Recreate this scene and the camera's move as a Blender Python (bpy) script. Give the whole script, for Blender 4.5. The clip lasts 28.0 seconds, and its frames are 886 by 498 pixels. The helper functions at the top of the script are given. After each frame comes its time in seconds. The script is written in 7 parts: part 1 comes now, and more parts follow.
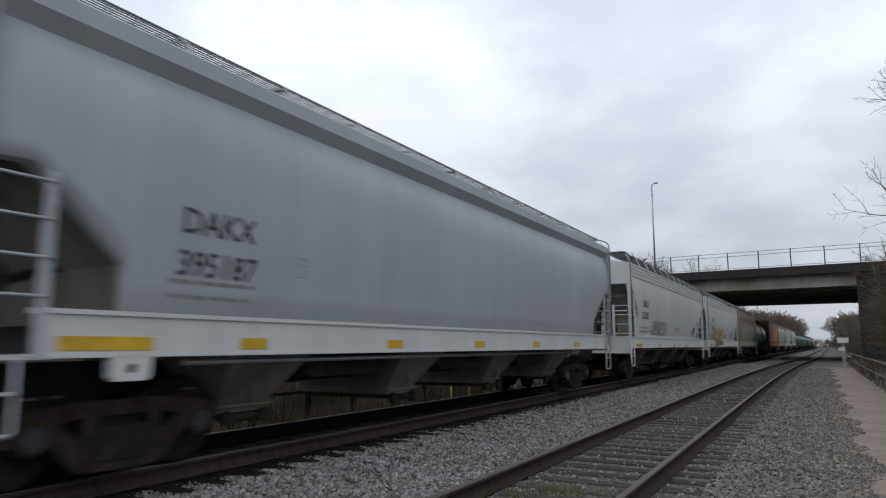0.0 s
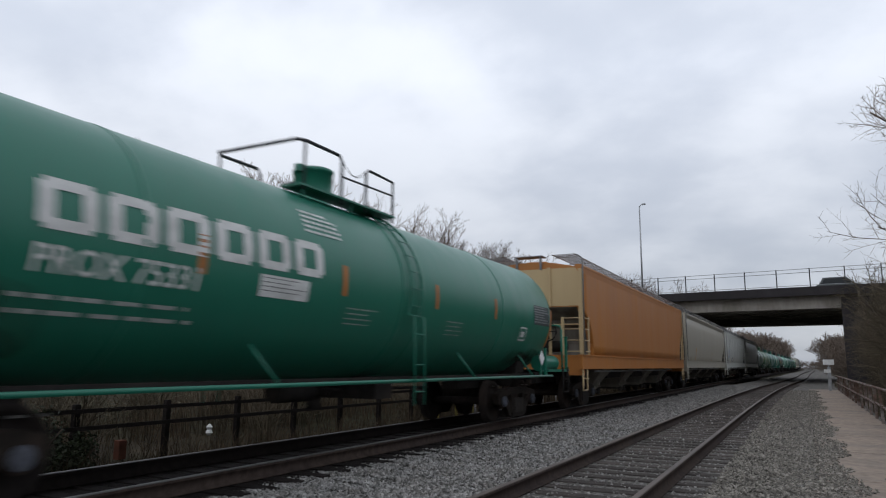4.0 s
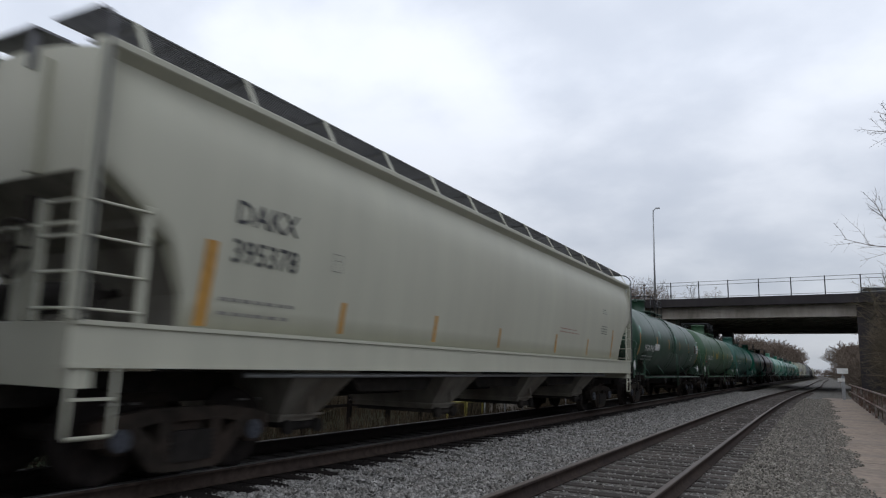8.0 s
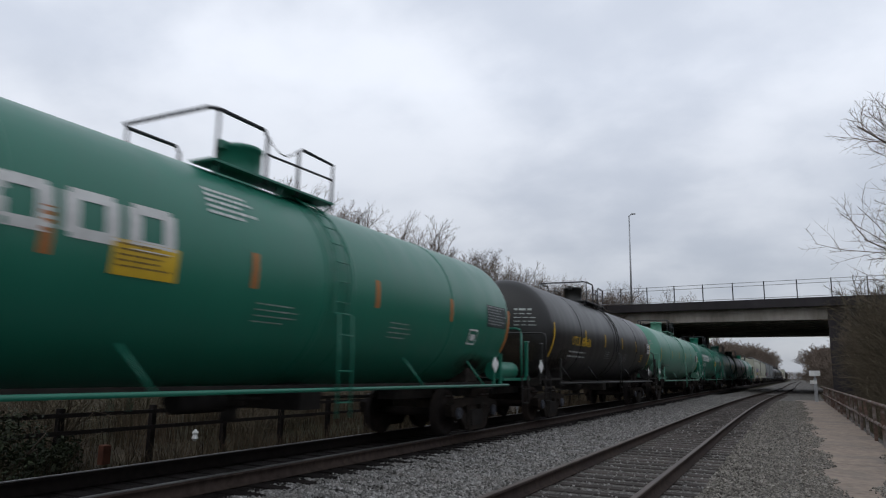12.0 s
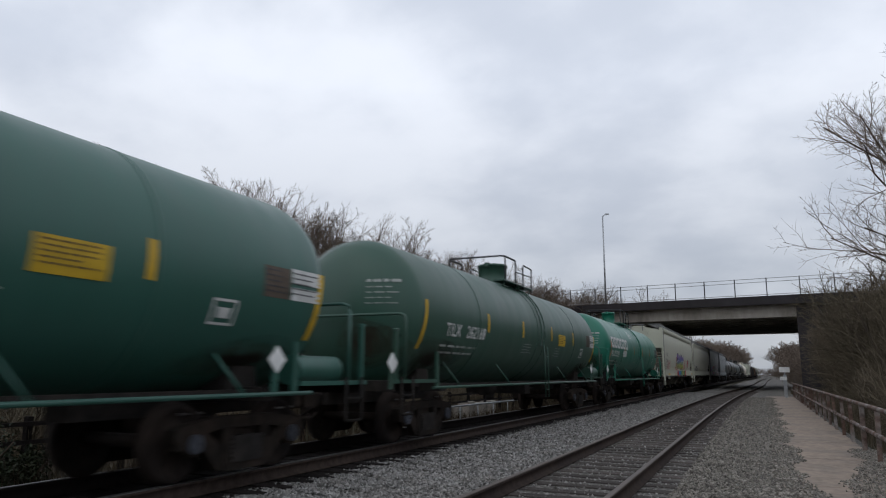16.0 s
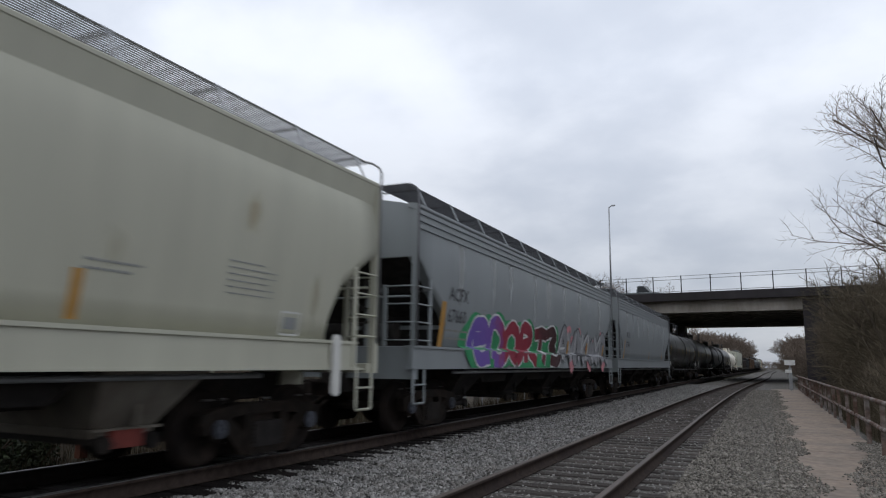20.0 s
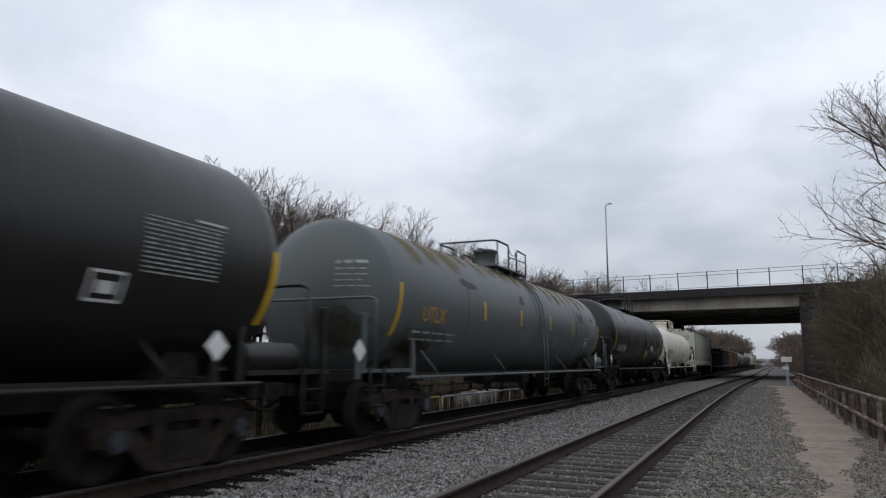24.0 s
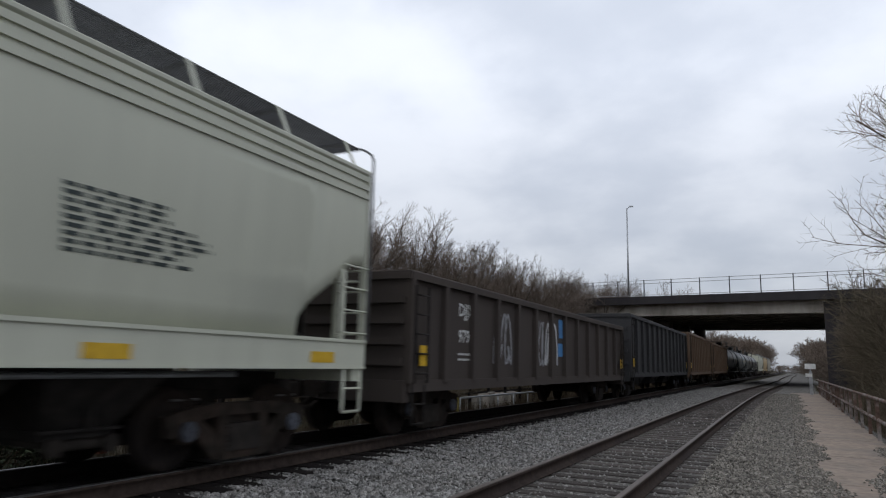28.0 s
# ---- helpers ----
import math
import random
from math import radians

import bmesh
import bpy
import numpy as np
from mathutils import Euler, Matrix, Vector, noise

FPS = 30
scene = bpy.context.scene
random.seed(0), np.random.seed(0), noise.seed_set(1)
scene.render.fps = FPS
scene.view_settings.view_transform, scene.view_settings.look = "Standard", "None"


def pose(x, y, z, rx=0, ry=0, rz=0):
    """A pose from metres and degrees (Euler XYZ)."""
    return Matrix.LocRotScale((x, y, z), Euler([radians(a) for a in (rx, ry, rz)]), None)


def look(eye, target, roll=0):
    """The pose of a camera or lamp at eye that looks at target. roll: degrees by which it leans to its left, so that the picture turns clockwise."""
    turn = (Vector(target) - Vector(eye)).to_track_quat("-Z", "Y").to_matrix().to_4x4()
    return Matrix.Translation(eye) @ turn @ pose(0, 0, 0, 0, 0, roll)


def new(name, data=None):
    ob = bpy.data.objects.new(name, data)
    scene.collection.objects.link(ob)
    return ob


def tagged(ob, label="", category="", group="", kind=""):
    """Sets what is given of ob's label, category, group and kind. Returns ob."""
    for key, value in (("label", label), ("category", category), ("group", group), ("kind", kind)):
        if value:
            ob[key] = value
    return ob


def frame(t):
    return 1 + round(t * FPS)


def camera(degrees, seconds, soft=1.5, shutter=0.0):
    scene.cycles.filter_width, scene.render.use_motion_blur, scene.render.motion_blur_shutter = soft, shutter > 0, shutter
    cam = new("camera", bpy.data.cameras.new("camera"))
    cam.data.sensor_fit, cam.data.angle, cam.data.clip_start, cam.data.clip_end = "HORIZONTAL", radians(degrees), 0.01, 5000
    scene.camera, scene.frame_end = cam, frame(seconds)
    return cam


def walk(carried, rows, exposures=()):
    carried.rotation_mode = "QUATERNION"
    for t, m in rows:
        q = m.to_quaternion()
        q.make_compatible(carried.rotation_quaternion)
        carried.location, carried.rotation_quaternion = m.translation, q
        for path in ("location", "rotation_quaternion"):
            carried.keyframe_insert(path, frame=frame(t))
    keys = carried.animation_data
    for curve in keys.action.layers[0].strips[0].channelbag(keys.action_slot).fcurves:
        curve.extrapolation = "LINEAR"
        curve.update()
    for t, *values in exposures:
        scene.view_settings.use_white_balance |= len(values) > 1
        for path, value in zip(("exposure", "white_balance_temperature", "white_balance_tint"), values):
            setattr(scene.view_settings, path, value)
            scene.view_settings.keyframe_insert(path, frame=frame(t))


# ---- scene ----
# ---------------------------------------------------------------- camera
# the eye stands still beside the line and only turns
EYE = (0.0, 0.0, 1.58)
TURNS = [(0, 28.40, 7.97, -0.07), (0.5, 27.75, 8.48, -0.18), (1, 27.70, 8.87, -0.59), (1.5, 27.54, 9.02, -0.88), (2, 27.44, 9.11, -0.71), (2.5, 27.39, 9.13, -0.92), (3, 27.53, 9.17, -0.71), (3.5, 27.47, 9.34, -0.55), (4, 27.37, 9.56, -0.45), (4.5, 27.12, 9.75, -0.44), (6.5, 27.96, 10.01, -1.70), (7, 28.07, 9.84, -2.07), (7.5, 28.16, 9.73, -1.90), (8, 28.20, 9.60, -1.62), (8.5, 28.16, 9.59, -1.42), (9, 28.17, 9.62, -1.43), (9.5, 28.11, 9.75, -1.51), (10, 27.86, 9.88, -1.43), (10.5, 27.56, 10.01, -1.37), (11, 27.20, 10.09, -1.20), (11.5, 26.91, 10.16, -0.99), (12, 26.43, 10.17, -1.01), (12.5, 26.08, 10.17, -0.94), (14.5, 24.84, 10.22, -0.78), (15, 24.59, 10.37, -0.55), (15.5, 24.51, 10.42, -0.44), (16, 24.47, 10.30, -0.23), (16.5, 24.40, 10.12, -0.19), (17, 24.28, 9.96, 0.00), (17.5, 24.05, 9.82, -0.50), (18, 24.00, 9.77, -0.99), (18.5, 24.20, 9.72, -1.26), (19, 24.45, 9.66, -1.17), (19.5, 24.70, 9.57, -0.97), (20, 24.86, 9.47, -0.73), (20.5, 24.86, 9.33, -0.66), (21, 24.82, 9.32, -0.47), (21.5, 24.78, 9.31, -0.43), (23.5, 24.72, 9.31, -0.33), (24, 24.67, 9.39, -0.36), (24.5, 24.70, 9.42, -0.57), (25, 24.86, 9.50, -1.00), (25.5, 25.16, 9.50, -1.03), (26, 25.51, 9.41, -1.04), (26.5, 25.77, 9.32, -1.04), (27, 26.04, 9.32, -0.96), (27.5, 26.12, 9.38, -1.18), (28, 26.18, 9.46, -1.30)]
EXPOSURES = [(0, 0.10), (1, 0.14), (2, 0.10), (3.5, 0.12), (4, 0.0), (8, 0.05), (12, -0.08), (16, -0.08), (18.5, -0.12), (19.2, -0.1), (20, 0.02), (21, 0.14), (23.5, 0.06), (25, -0.03), (26, -0.03), (27, -0.16), (28, 0.02)]
cam = camera(66.0, 28.0, soft=1.15, shutter=0.2)
walk(cam, [(t, pose(*EYE, 90 + p, r, w)) for t, w, p, r in TURNS], EXPOSURES)

# ---------------------------------------------------------------- overcast sky
world = bpy.data.worlds.new("overcast")
scene.world = world
world.use_nodes = True
wt = world.node_tree
wt.nodes.clear()


def wnode(kind, **kw):
    n = wt.nodes.new(kind)
    for k, v in kw.items():
        n.inputs[k].default_value = v
    return n


w_out = wt.nodes.new("ShaderNodeOutputWorld")
w_bg = wnode("ShaderNodeBackground", Strength=1.09)
w_sky = wt.nodes.new("ShaderNodeTexSky")
w_sky.sky_type, w_sky.sun_disc = "NISHITA", False
w_sky.sun_elevation, w_sky.sun_rotation = radians(38), radians(200)
w_scale = wt.nodes.new("ShaderNodeVectorMath")
w_scale.operation = "SCALE"
w_scale.inputs["Scale"].default_value = 0.06
w_co = wt.nodes.new("ShaderNodeTexCoord")
w_sep = wt.nodes.new("ShaderNodeSeparateXYZ")
L_ = wt.links.new


def wmath(op, a, b):
    n = wt.nodes.new("ShaderNodeMath")
    n.operation = op
    for k, v in enumerate((a, b)):
        if isinstance(v, (int, float)):
            n.inputs[k].default_value = v
        else:
            L_(v, n.inputs[k])
    return n.outputs[0]


# a flat cloud deck seen in perspective: the billows flatten into bands towards the horizon
L_(w_co.outputs["Generated"], w_sep.inputs[0])
w_up = wmath("ADD", wmath("MAXIMUM", w_sep.outputs["Z"], 0.0), 0.34)
w_deck = wt.nodes.new("ShaderNodeCombineXYZ")
L_(wmath("DIVIDE", w_sep.outputs["X"], w_up), w_deck.inputs["X"])
L_(wmath("DIVIDE", w_sep.outputs["Y"], w_up), w_deck.inputs["Y"])
w_map = wt.nodes.new("ShaderNodeMapping")
w_map.inputs["Location"].default_value = (2.9, 1.3, 0.3)
w_map.inputs["Scale"].default_value = (1.25, 1.35, 1.0)
L_(w_deck.outputs[0], w_map.inputs["Vector"])
w_n1 = wnode("ShaderNodeTexNoise", Scale=1.0, Detail=3.0, Roughness=0.45, Distortion=0.05)
w_n2 = wnode("ShaderNodeTexNoise", Scale=3.0, Detail=6.0, Roughness=0.5, Distortion=0.1)
L_(w_map.outputs[0], w_n1.inputs["Vector"])
L_(w_map.outputs[0], w_n2.inputs["Vector"])
w_sum = wmath("ADD", wmath("MULTIPLY", w_n1.outputs["Fac"], 0.60), wmath("MULTIPLY", w_n2.outputs["Fac"], 0.40))
w_ramp = wt.nodes.new("ShaderNodeValToRGB")
w_ramp.color_ramp.interpolation = "EASE"
w_ramp.color_ramp.elements[0].position, w_ramp.color_ramp.elements[0].color = 0.36, (0.625, 0.678, 0.782, 1)
w_ramp.color_ramp.elements[1].position, w_ramp.color_ramp.elements[1].color = 0.60, (0.865, 0.91, 1.0, 1)
L_(w_sum, w_ramp.inputs["Fac"])
w_hr = wt.nodes.new("ShaderNodeMapRange")
w_hr.inputs["From Min"].default_value, w_hr.inputs["From Max"].default_value = 0.03, 0.40
w_hr.inputs["To Min"].default_value, w_hr.inputs["To Max"].default_value = 0.60, 1.085
w_mul = wt.nodes.new("ShaderNodeVectorMath")
w_mul.operation = "SCALE"
w_mix = wt.nodes.new("ShaderNodeMix")
w_mix.data_type = "RGBA"
w_mix.inputs["Factor"].default_value = 0.9
L_(w_sep.outputs["Z"], w_hr.inputs["Value"])
L_(w_ramp.outputs["Color"], w_mul.inputs[0])
L_(w_hr.outputs[0], w_mul.inputs["Scale"])
L_(w_sky.outputs[0], w_scale.inputs[0])
L_(w_scale.outputs[0], w_mix.inputs["A"])
L_(w_mul.outputs[0], w_mix.inputs["B"])
L_(w_mix.outputs["Result"], w_bg.inputs["Color"])
L_(w_bg.outputs[0], w_out.inputs["Surface"])

sun_data = bpy.data.lights.new("sun", "SUN")
sun_data.energy, sun_data.angle, sun_data.color = 0.14, radians(25), (1.0, 0.97, 0.93)
sun = new("sun", sun_data)
sun.matrix_world = look((0, 0, 60), (20, 50, 0))
scene.view_settings.exposure = 0.0

# ---------------------------------------------------------------- materials
MATS = {}


def mat(name, color, rough=0.7, metal=0.0, vary=0.25, scale=6.0, stretch=(1, 1, 1), bump=0.0, second=None, amount=0.5, coarse=0.7, rand=0.0, sharp=0.12, dist=0.02):
    """A procedural surface: base colour with fine grain, a coarse stain towards a second colour, and fine relief."""
    if name in MATS:
        return MATS[name]
    m = bpy.data.materials.new(name)
    m.use_nodes = True
    nt = m.node_tree
    b = nt.nodes["Principled BSDF"]
    b.inputs["Metallic"].default_value = metal
    b.inputs["Specular IOR Level"].default_value = 0.12 if rough >= 0.8 else 0.4
    co = nt.nodes.new("ShaderNodeTexCoord")
    mp = nt.nodes.new("ShaderNodeMapping")
    mp.inputs["Scale"].default_value = stretch
    info = nt.nodes.new("ShaderNodeObjectInfo")
    shift = nt.nodes.new("ShaderNodeVectorMath")
    shift.operation = "MULTIPLY_ADD"
    shift.inputs[1].default_value = (31.0, 17.0, 11.0)
    lk = nt.links.new
    lk(info.outputs["Random"], shift.inputs[0])
    lk(co.outputs["Object"], shift.inputs[2])
    lk(shift.outputs[0], mp.inputs["Vector"])
    n1 = nt.nodes.new("ShaderNodeTexNoise")
    n1.inputs["Scale"].default_value, n1.inputs["Detail"].default_value = scale, 6.0
    lk(mp.outputs[0], n1.inputs["Vector"])
    n2 = nt.nodes.new("ShaderNodeTexNoise")
    n2.inputs["Scale"].default_value, n2.inputs["Detail"].default_value, n2.inputs["Roughness"].default_value = coarse, 5.0, 0.6
    lk(mp.outputs[0], n2.inputs["Vector"])
    # fine grain: lighten and darken about the base
    gr = nt.nodes.new("ShaderNodeMapRange")
    gr.inputs["From Min"].default_value, gr.inputs["From Max"].default_value = 0.3, 0.7
    gr.inputs["To Min"].default_value, gr.inputs["To Max"].default_value = 1 - vary, 1 + vary
    lk(n1.outputs["Fac"], gr.inputs["Value"])
    sep = nt.nodes.new("ShaderNodeMix")
    sep.data_type = "RGBA"
    sep.inputs["A"].default_value = (*color, 1)
    sep.inputs["B"].default_value = (*(second or [c * 0.6 for c in color]), 1)
    fr = nt.nodes.new("ShaderNodeMapRange")
    fr.inputs["From Min"].default_value, fr.inputs["From Max"].default_value = 0.55 - sharp, 0.55 + sharp
    fr.inputs["To Max"].default_value = amount
    lk(n2.outputs["Fac"], fr.inputs["Value"])
    lk(fr.outputs[0], sep.inputs["Factor"])
    sc = nt.nodes.new("ShaderNodeVectorMath")
    sc.operation = "SCALE"
    lk(sep.outputs["Result"], sc.inputs[0])
    last = gr.outputs[0]
    if rand:
        rr = nt.nodes.new("ShaderNodeMapRange")
        rr.inputs["To Min"].default_value, rr.inputs["To Max"].default_value = 1 - rand, 1 + rand
        lk(info.outputs["Random"], rr.inputs["Value"])
        mm = nt.nodes.new("ShaderNodeMath")
        mm.operation = "MULTIPLY"
        lk(last, mm.inputs[0])
        lk(rr.outputs[0], mm.inputs[1])
        last = mm.outputs[0]
    lk(last, sc.inputs["Scale"])
    lk(sc.outputs[0], b.inputs["Base Color"])
    ro = nt.nodes.new("ShaderNodeMapRange")
    ro.inputs["To Min"].default_value, ro.inputs["To Max"].default_value = max(0.05, rough - 0.12), min(1, rough + 0.12)
    lk(n1.outputs["Fac"], ro.inputs["Value"])
    lk(ro.outputs[0], b.inputs["Roughness"])
    if bump:
        bp = nt.nodes.new("ShaderNodeBump")
        bp.inputs["Strength"].default_value, bp.inputs["Distance"].default_value = bump, dist
        lk(n1.outputs["Fac"], bp.inputs["Height"])
        lk(bp.outputs[0], b.inputs["Normal"])
    MATS[name] = m
    return m


def paint(name, color, dirt=(0.10, 0.085, 0.07), amount=0.35, rough=0.5, rust=None, coat=0.0):
    """Weathered car paint: vertical streaks of grime or rust over the colour."""
    m = mat(name, color, rough, 0, 0.05, 2.6, (0.7, 1.0, 0.16), 0.02, rust or dirt, amount * 0.6, 0.75, sharp=0.28)
    m.node_tree.nodes["Principled BSDF"].inputs["Coat Weight"].default_value = coat
    m.node_tree.nodes["Principled BSDF"].inputs["Coat Roughness"].default_value = 0.42
    return m


M_BALLAST = mat("ballast_bed", (0.125, 0.118, 0.108), 0.95, 0, 0.75, 16, bump=1.0, second=(0.11, 0.10, 0.09), amount=0.6, coarse=0.5, dist=0.06)
# near-black: the shade beneath the train is put into the stone colour
M_BALLAST_DARK = mat("ballast_shaded", (0.016, 0.013, 0.012), 0.95, 0, 0.7, 16, bump=1.0, second=(0.02, 0.016, 0.014), amount=0.6, dist=0.06)
M_EARTH = mat("earth", (0.048, 0.038, 0.026), 0.95, 0, 0.5, 3, bump=0.6, second=(0.030, 0.034, 0.016), amount=0.8, coarse=0.3, dist=0.08)
# darker copy of the rail colour, standing in for shade under the cars
M_RAIL_SHADED = mat("rail_shaded", (0.013, 0.010, 0.009), 0.85, 0.0, 0.35, 9, bump=0.2)
M_RAIL = mat("rail_rust", (0.044, 0.032, 0.026), 0.85, 0.0, 0.35, 9, bump=0.2, second=(0.03, 0.022, 0.02), amount=0.7)
M_HEAD = mat("rail_head", (0.16, 0.155, 0.15), 0.42, 0.9, 0.2, 12, (1, 0.1, 1))
M_HEAD_DULL = mat("rail_head_dull", (0.115, 0.092, 0.078), 0.6, 0.4, 0.3, 12, (1, 0.1, 1))
M_TIE = mat("tie_wood", (0.07, 0.06, 0.054), 0.9, 0, 0.45, 10, (0.5, 6, 6), 0.6, (0.05, 0.043, 0.038), 0.7, rand=0.35)
# main-line ties carry the train's shade in their colour; also dark fence wood
M_TIE_DARK = mat("tie_shaded", (0.014, 0.011, 0.010), 0.9, 0, 0.4, 10, (0.5, 6, 6), 0.5, rand=0.3)
M_STONE = mat("ballast_stone", (0.225, 0.217, 0.205), 0.9, 0, 0.35, 14, bump=0.3, second=(0.14, 0.125, 0.11), amount=0.6, coarse=3.0)
M_STONE_BROWN = mat("path_stone", (0.20, 0.184, 0.160), 0.9, 0, 0.35, 14, bump=0.3, second=(0.085, 0.075, 0.065), amount=0.6, coarse=3.0)
M_CONC = mat("path_concrete", (0.26, 0.207, 0.165), 0.92, 0, 0.2, 7, bump=0.2, second=(0.18, 0.155, 0.135), amount=0.8, coarse=0.9)
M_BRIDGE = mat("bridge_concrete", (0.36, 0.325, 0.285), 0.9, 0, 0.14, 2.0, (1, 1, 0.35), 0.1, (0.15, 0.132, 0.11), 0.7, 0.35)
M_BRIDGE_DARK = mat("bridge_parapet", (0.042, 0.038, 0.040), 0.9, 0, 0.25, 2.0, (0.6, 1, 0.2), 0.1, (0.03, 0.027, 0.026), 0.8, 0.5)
M_GALV = mat("galvanised", (0.36, 0.37, 0.38), 0.45, 0.6, 0.12, 8)
M_DKSTEEL = mat("dark_steel", (0.05, 0.05, 0.055), 0.6, 0.4, 0.2, 8)
M_RUSTY = mat("rusty_fence", (0.12, 0.078, 0.062), 0.9, 0, 0.4, 9, bump=0.3, second=(0.27, 0.25, 0.235), amount=0.85, coarse=2.6)
M_BARK = mat("bark", (0.095, 0.075, 0.06), 0.95, 0, 0.35, 12, (1, 1, 0.3), 0.5, (0.06, 0.05, 0.04), 0.6)
M_TWIG = mat("twig", (0.150, 0.118, 0.094), 0.95, 0, 0.3, 5, second=(0.08, 0.06, 0.048), amount=0.6, rand=0.2)
M_SCRUB = mat("scrub", (0.118, 0.095, 0.068), 0.95, 0, 0.4, 4, second=(0.095, 0.085, 0.055), amount=0.7, coarse=0.5, rand=0.2)
M_GRASS = mat("dry_grass", (0.072, 0.052, 0.034), 0.95, 0, 0.4, 4, second=(0.034, 0.032, 0.018), amount=0.8, coarse=0.6)
M_GREENGRASS = mat("green_grass", (0.085, 0.13, 0.035), 0.95, 0, 0.4, 4, second=(0.16, 0.15, 0.06), amount=0.5)
M_LEAF = mat("bush_leaf", (0.022, 0.034, 0.014), 0.75, 0, 0.4, 5, second=(0.036, 0.036, 0.016), amount=0.6)
M_CARGLASS = mat("car_glass", (0.02, 0.024, 0.028), 0.12, 0, 0.05, 3)
M_SIGN = mat("sign_white", (0.72, 0.72, 0.70), 0.6, 0, 0.1, 6, second=(0.5, 0.48, 0.45), amount=0.5)
M_YELLOW = mat("yellow_pipe", (0.46, 0.39, 0.10), 0.6, 0, 0.12, 6)
M_TRUCK = mat("truck_iron", (0.022, 0.018, 0.015), 0.92, 0.0, 0.4, 7, bump=0.2, second=(0.038, 0.026, 0.020), amount=0.6, coarse=1.5, rand=0.45)
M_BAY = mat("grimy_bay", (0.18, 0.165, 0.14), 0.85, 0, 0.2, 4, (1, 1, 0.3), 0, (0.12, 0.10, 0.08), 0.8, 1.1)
M_SLOPE = mat("slope_dark", (0.20, 0.188, 0.165), 0.85, 0, 0.2, 4, (1, 1, 0.3), 0, (0.10, 0.088, 0.07), 0.8, 1.1)
M_WHEEL = mat("wheel_steel", (0.016, 0.013, 0.012), 0.88, 0.0, 0.3, 6, second=(0.05, 0.035, 0.027), amount=0.5)
M_TREAD = mat("wheel_tread", (0.13, 0.125, 0.12), 0.45, 0.9, 0.15, 6)
M_CAP = mat("bearing_cap", (0.065, 0.07, 0.085), 0.6, 0.3, 0.2, 6, rand=0.4)
M_UNDER = mat("underframe", (0.020, 0.018, 0.017), 0.88, 0, 0.35, 6, second=(0.04, 0.033, 0.027), amount=0.6, rand=0.2)
M_WHITE = mat("lettering_white", (0.62, 0.62, 0.60), 0.6, 0, 0.12, 9, second=(0.4, 0.4, 0.38), amount=0.5, coarse=2)
M_BLACK = mat("lettering_black", (0.045, 0.045, 0.05), 0.6, 0, 0.2, 9)
M_REFL = mat("reflector_yellow", (0.60, 0.37, 0.02), 0.45, 0, 0.15, 8, second=(0.42, 0.25, 0.02), amount=0.5)
M_ORANGE = mat("stripe_orange", (0.47, 0.25, 0.06), 0.5, 0, 0.15, 8)
M_PANEL = mat("stencil_brown", (0.10, 0.075, 0.055), 0.7, 0, 0.2, 9)
M_STRIPE_RED = mat("stripe_burnt_orange", (0.42, 0.15, 0.035), 0.5, 0, 0.15, 8)
M_PLATE = mat("stencil_plate", (0.04, 0.052, 0.05), 0.6, 0, 0.15, 9)
M_WALK = mat("walk_galvanised", (0.20, 0.20, 0.205), 0.5, 0.4, 0.15, 8)
M_DULL = mat("print_dull_white", (0.38, 0.40, 0.38), 0.6, 0, 0.3, 9, second=(0.12, 0.16, 0.13), amount=0.6)
M_PRINT = mat("print_grey", (0.24, 0.23, 0.21), 0.6, 0, 0.15, 9)
M_BOARD = mat("walk_steel", (0.15, 0.15, 0.16), 0.6, 0.3, 0.2, 8)
M_CHROME = mat("panel_yellow", (0.58, 0.37, 0.02), 0.5, 0, 0.12, 8)
M_G_WHITE = mat("spray_white", (0.62, 0.62, 0.62), 0.6, 0, 0.1, 7)
M_G_BLACK = mat("spray_black", (0.03, 0.03, 0.035), 0.6, 0, 0.2, 7)
M_G_GREEN = mat("spray_green", (0.03, 0.25, 0.10), 0.55, 0, 0.2, 5)
M_G_RED = mat("spray_red", (0.40, 0.03, 0.045), 0.55, 0, 0.2, 5, second=(0.25, 0.02, 0.03))
M_G_WINE = mat("spray_wine", (0.17, 0.02, 0.035), 0.55, 0, 0.2, 5, second=(0.06, 0.012, 0.018))
M_G_YELLOW = mat("spray_yellow", (0.52, 0.39, 0.03), 0.55, 0, 0.15, 4, second=(0.45, 0.42, 0.26), amount=0.7, coarse=1.4)
M_G_OCHRE = mat("spray_brown", (0.13, 0.085, 0.03), 0.6, 0, 0.2, 5)
M_G_BLUE = mat("spray_blue", (0.06, 0.20, 0.42), 0.55, 0, 0.2, 5)
M_G_PINK = mat("spray_pink", (0.55, 0.22, 0.24), 0.55, 0, 0.2, 5)
M_G_GREY = mat("spray_grey", (0.30, 0.30, 0.31), 0.55, 0, 0.3, 5, second=(0.12, 0.12, 0.13))


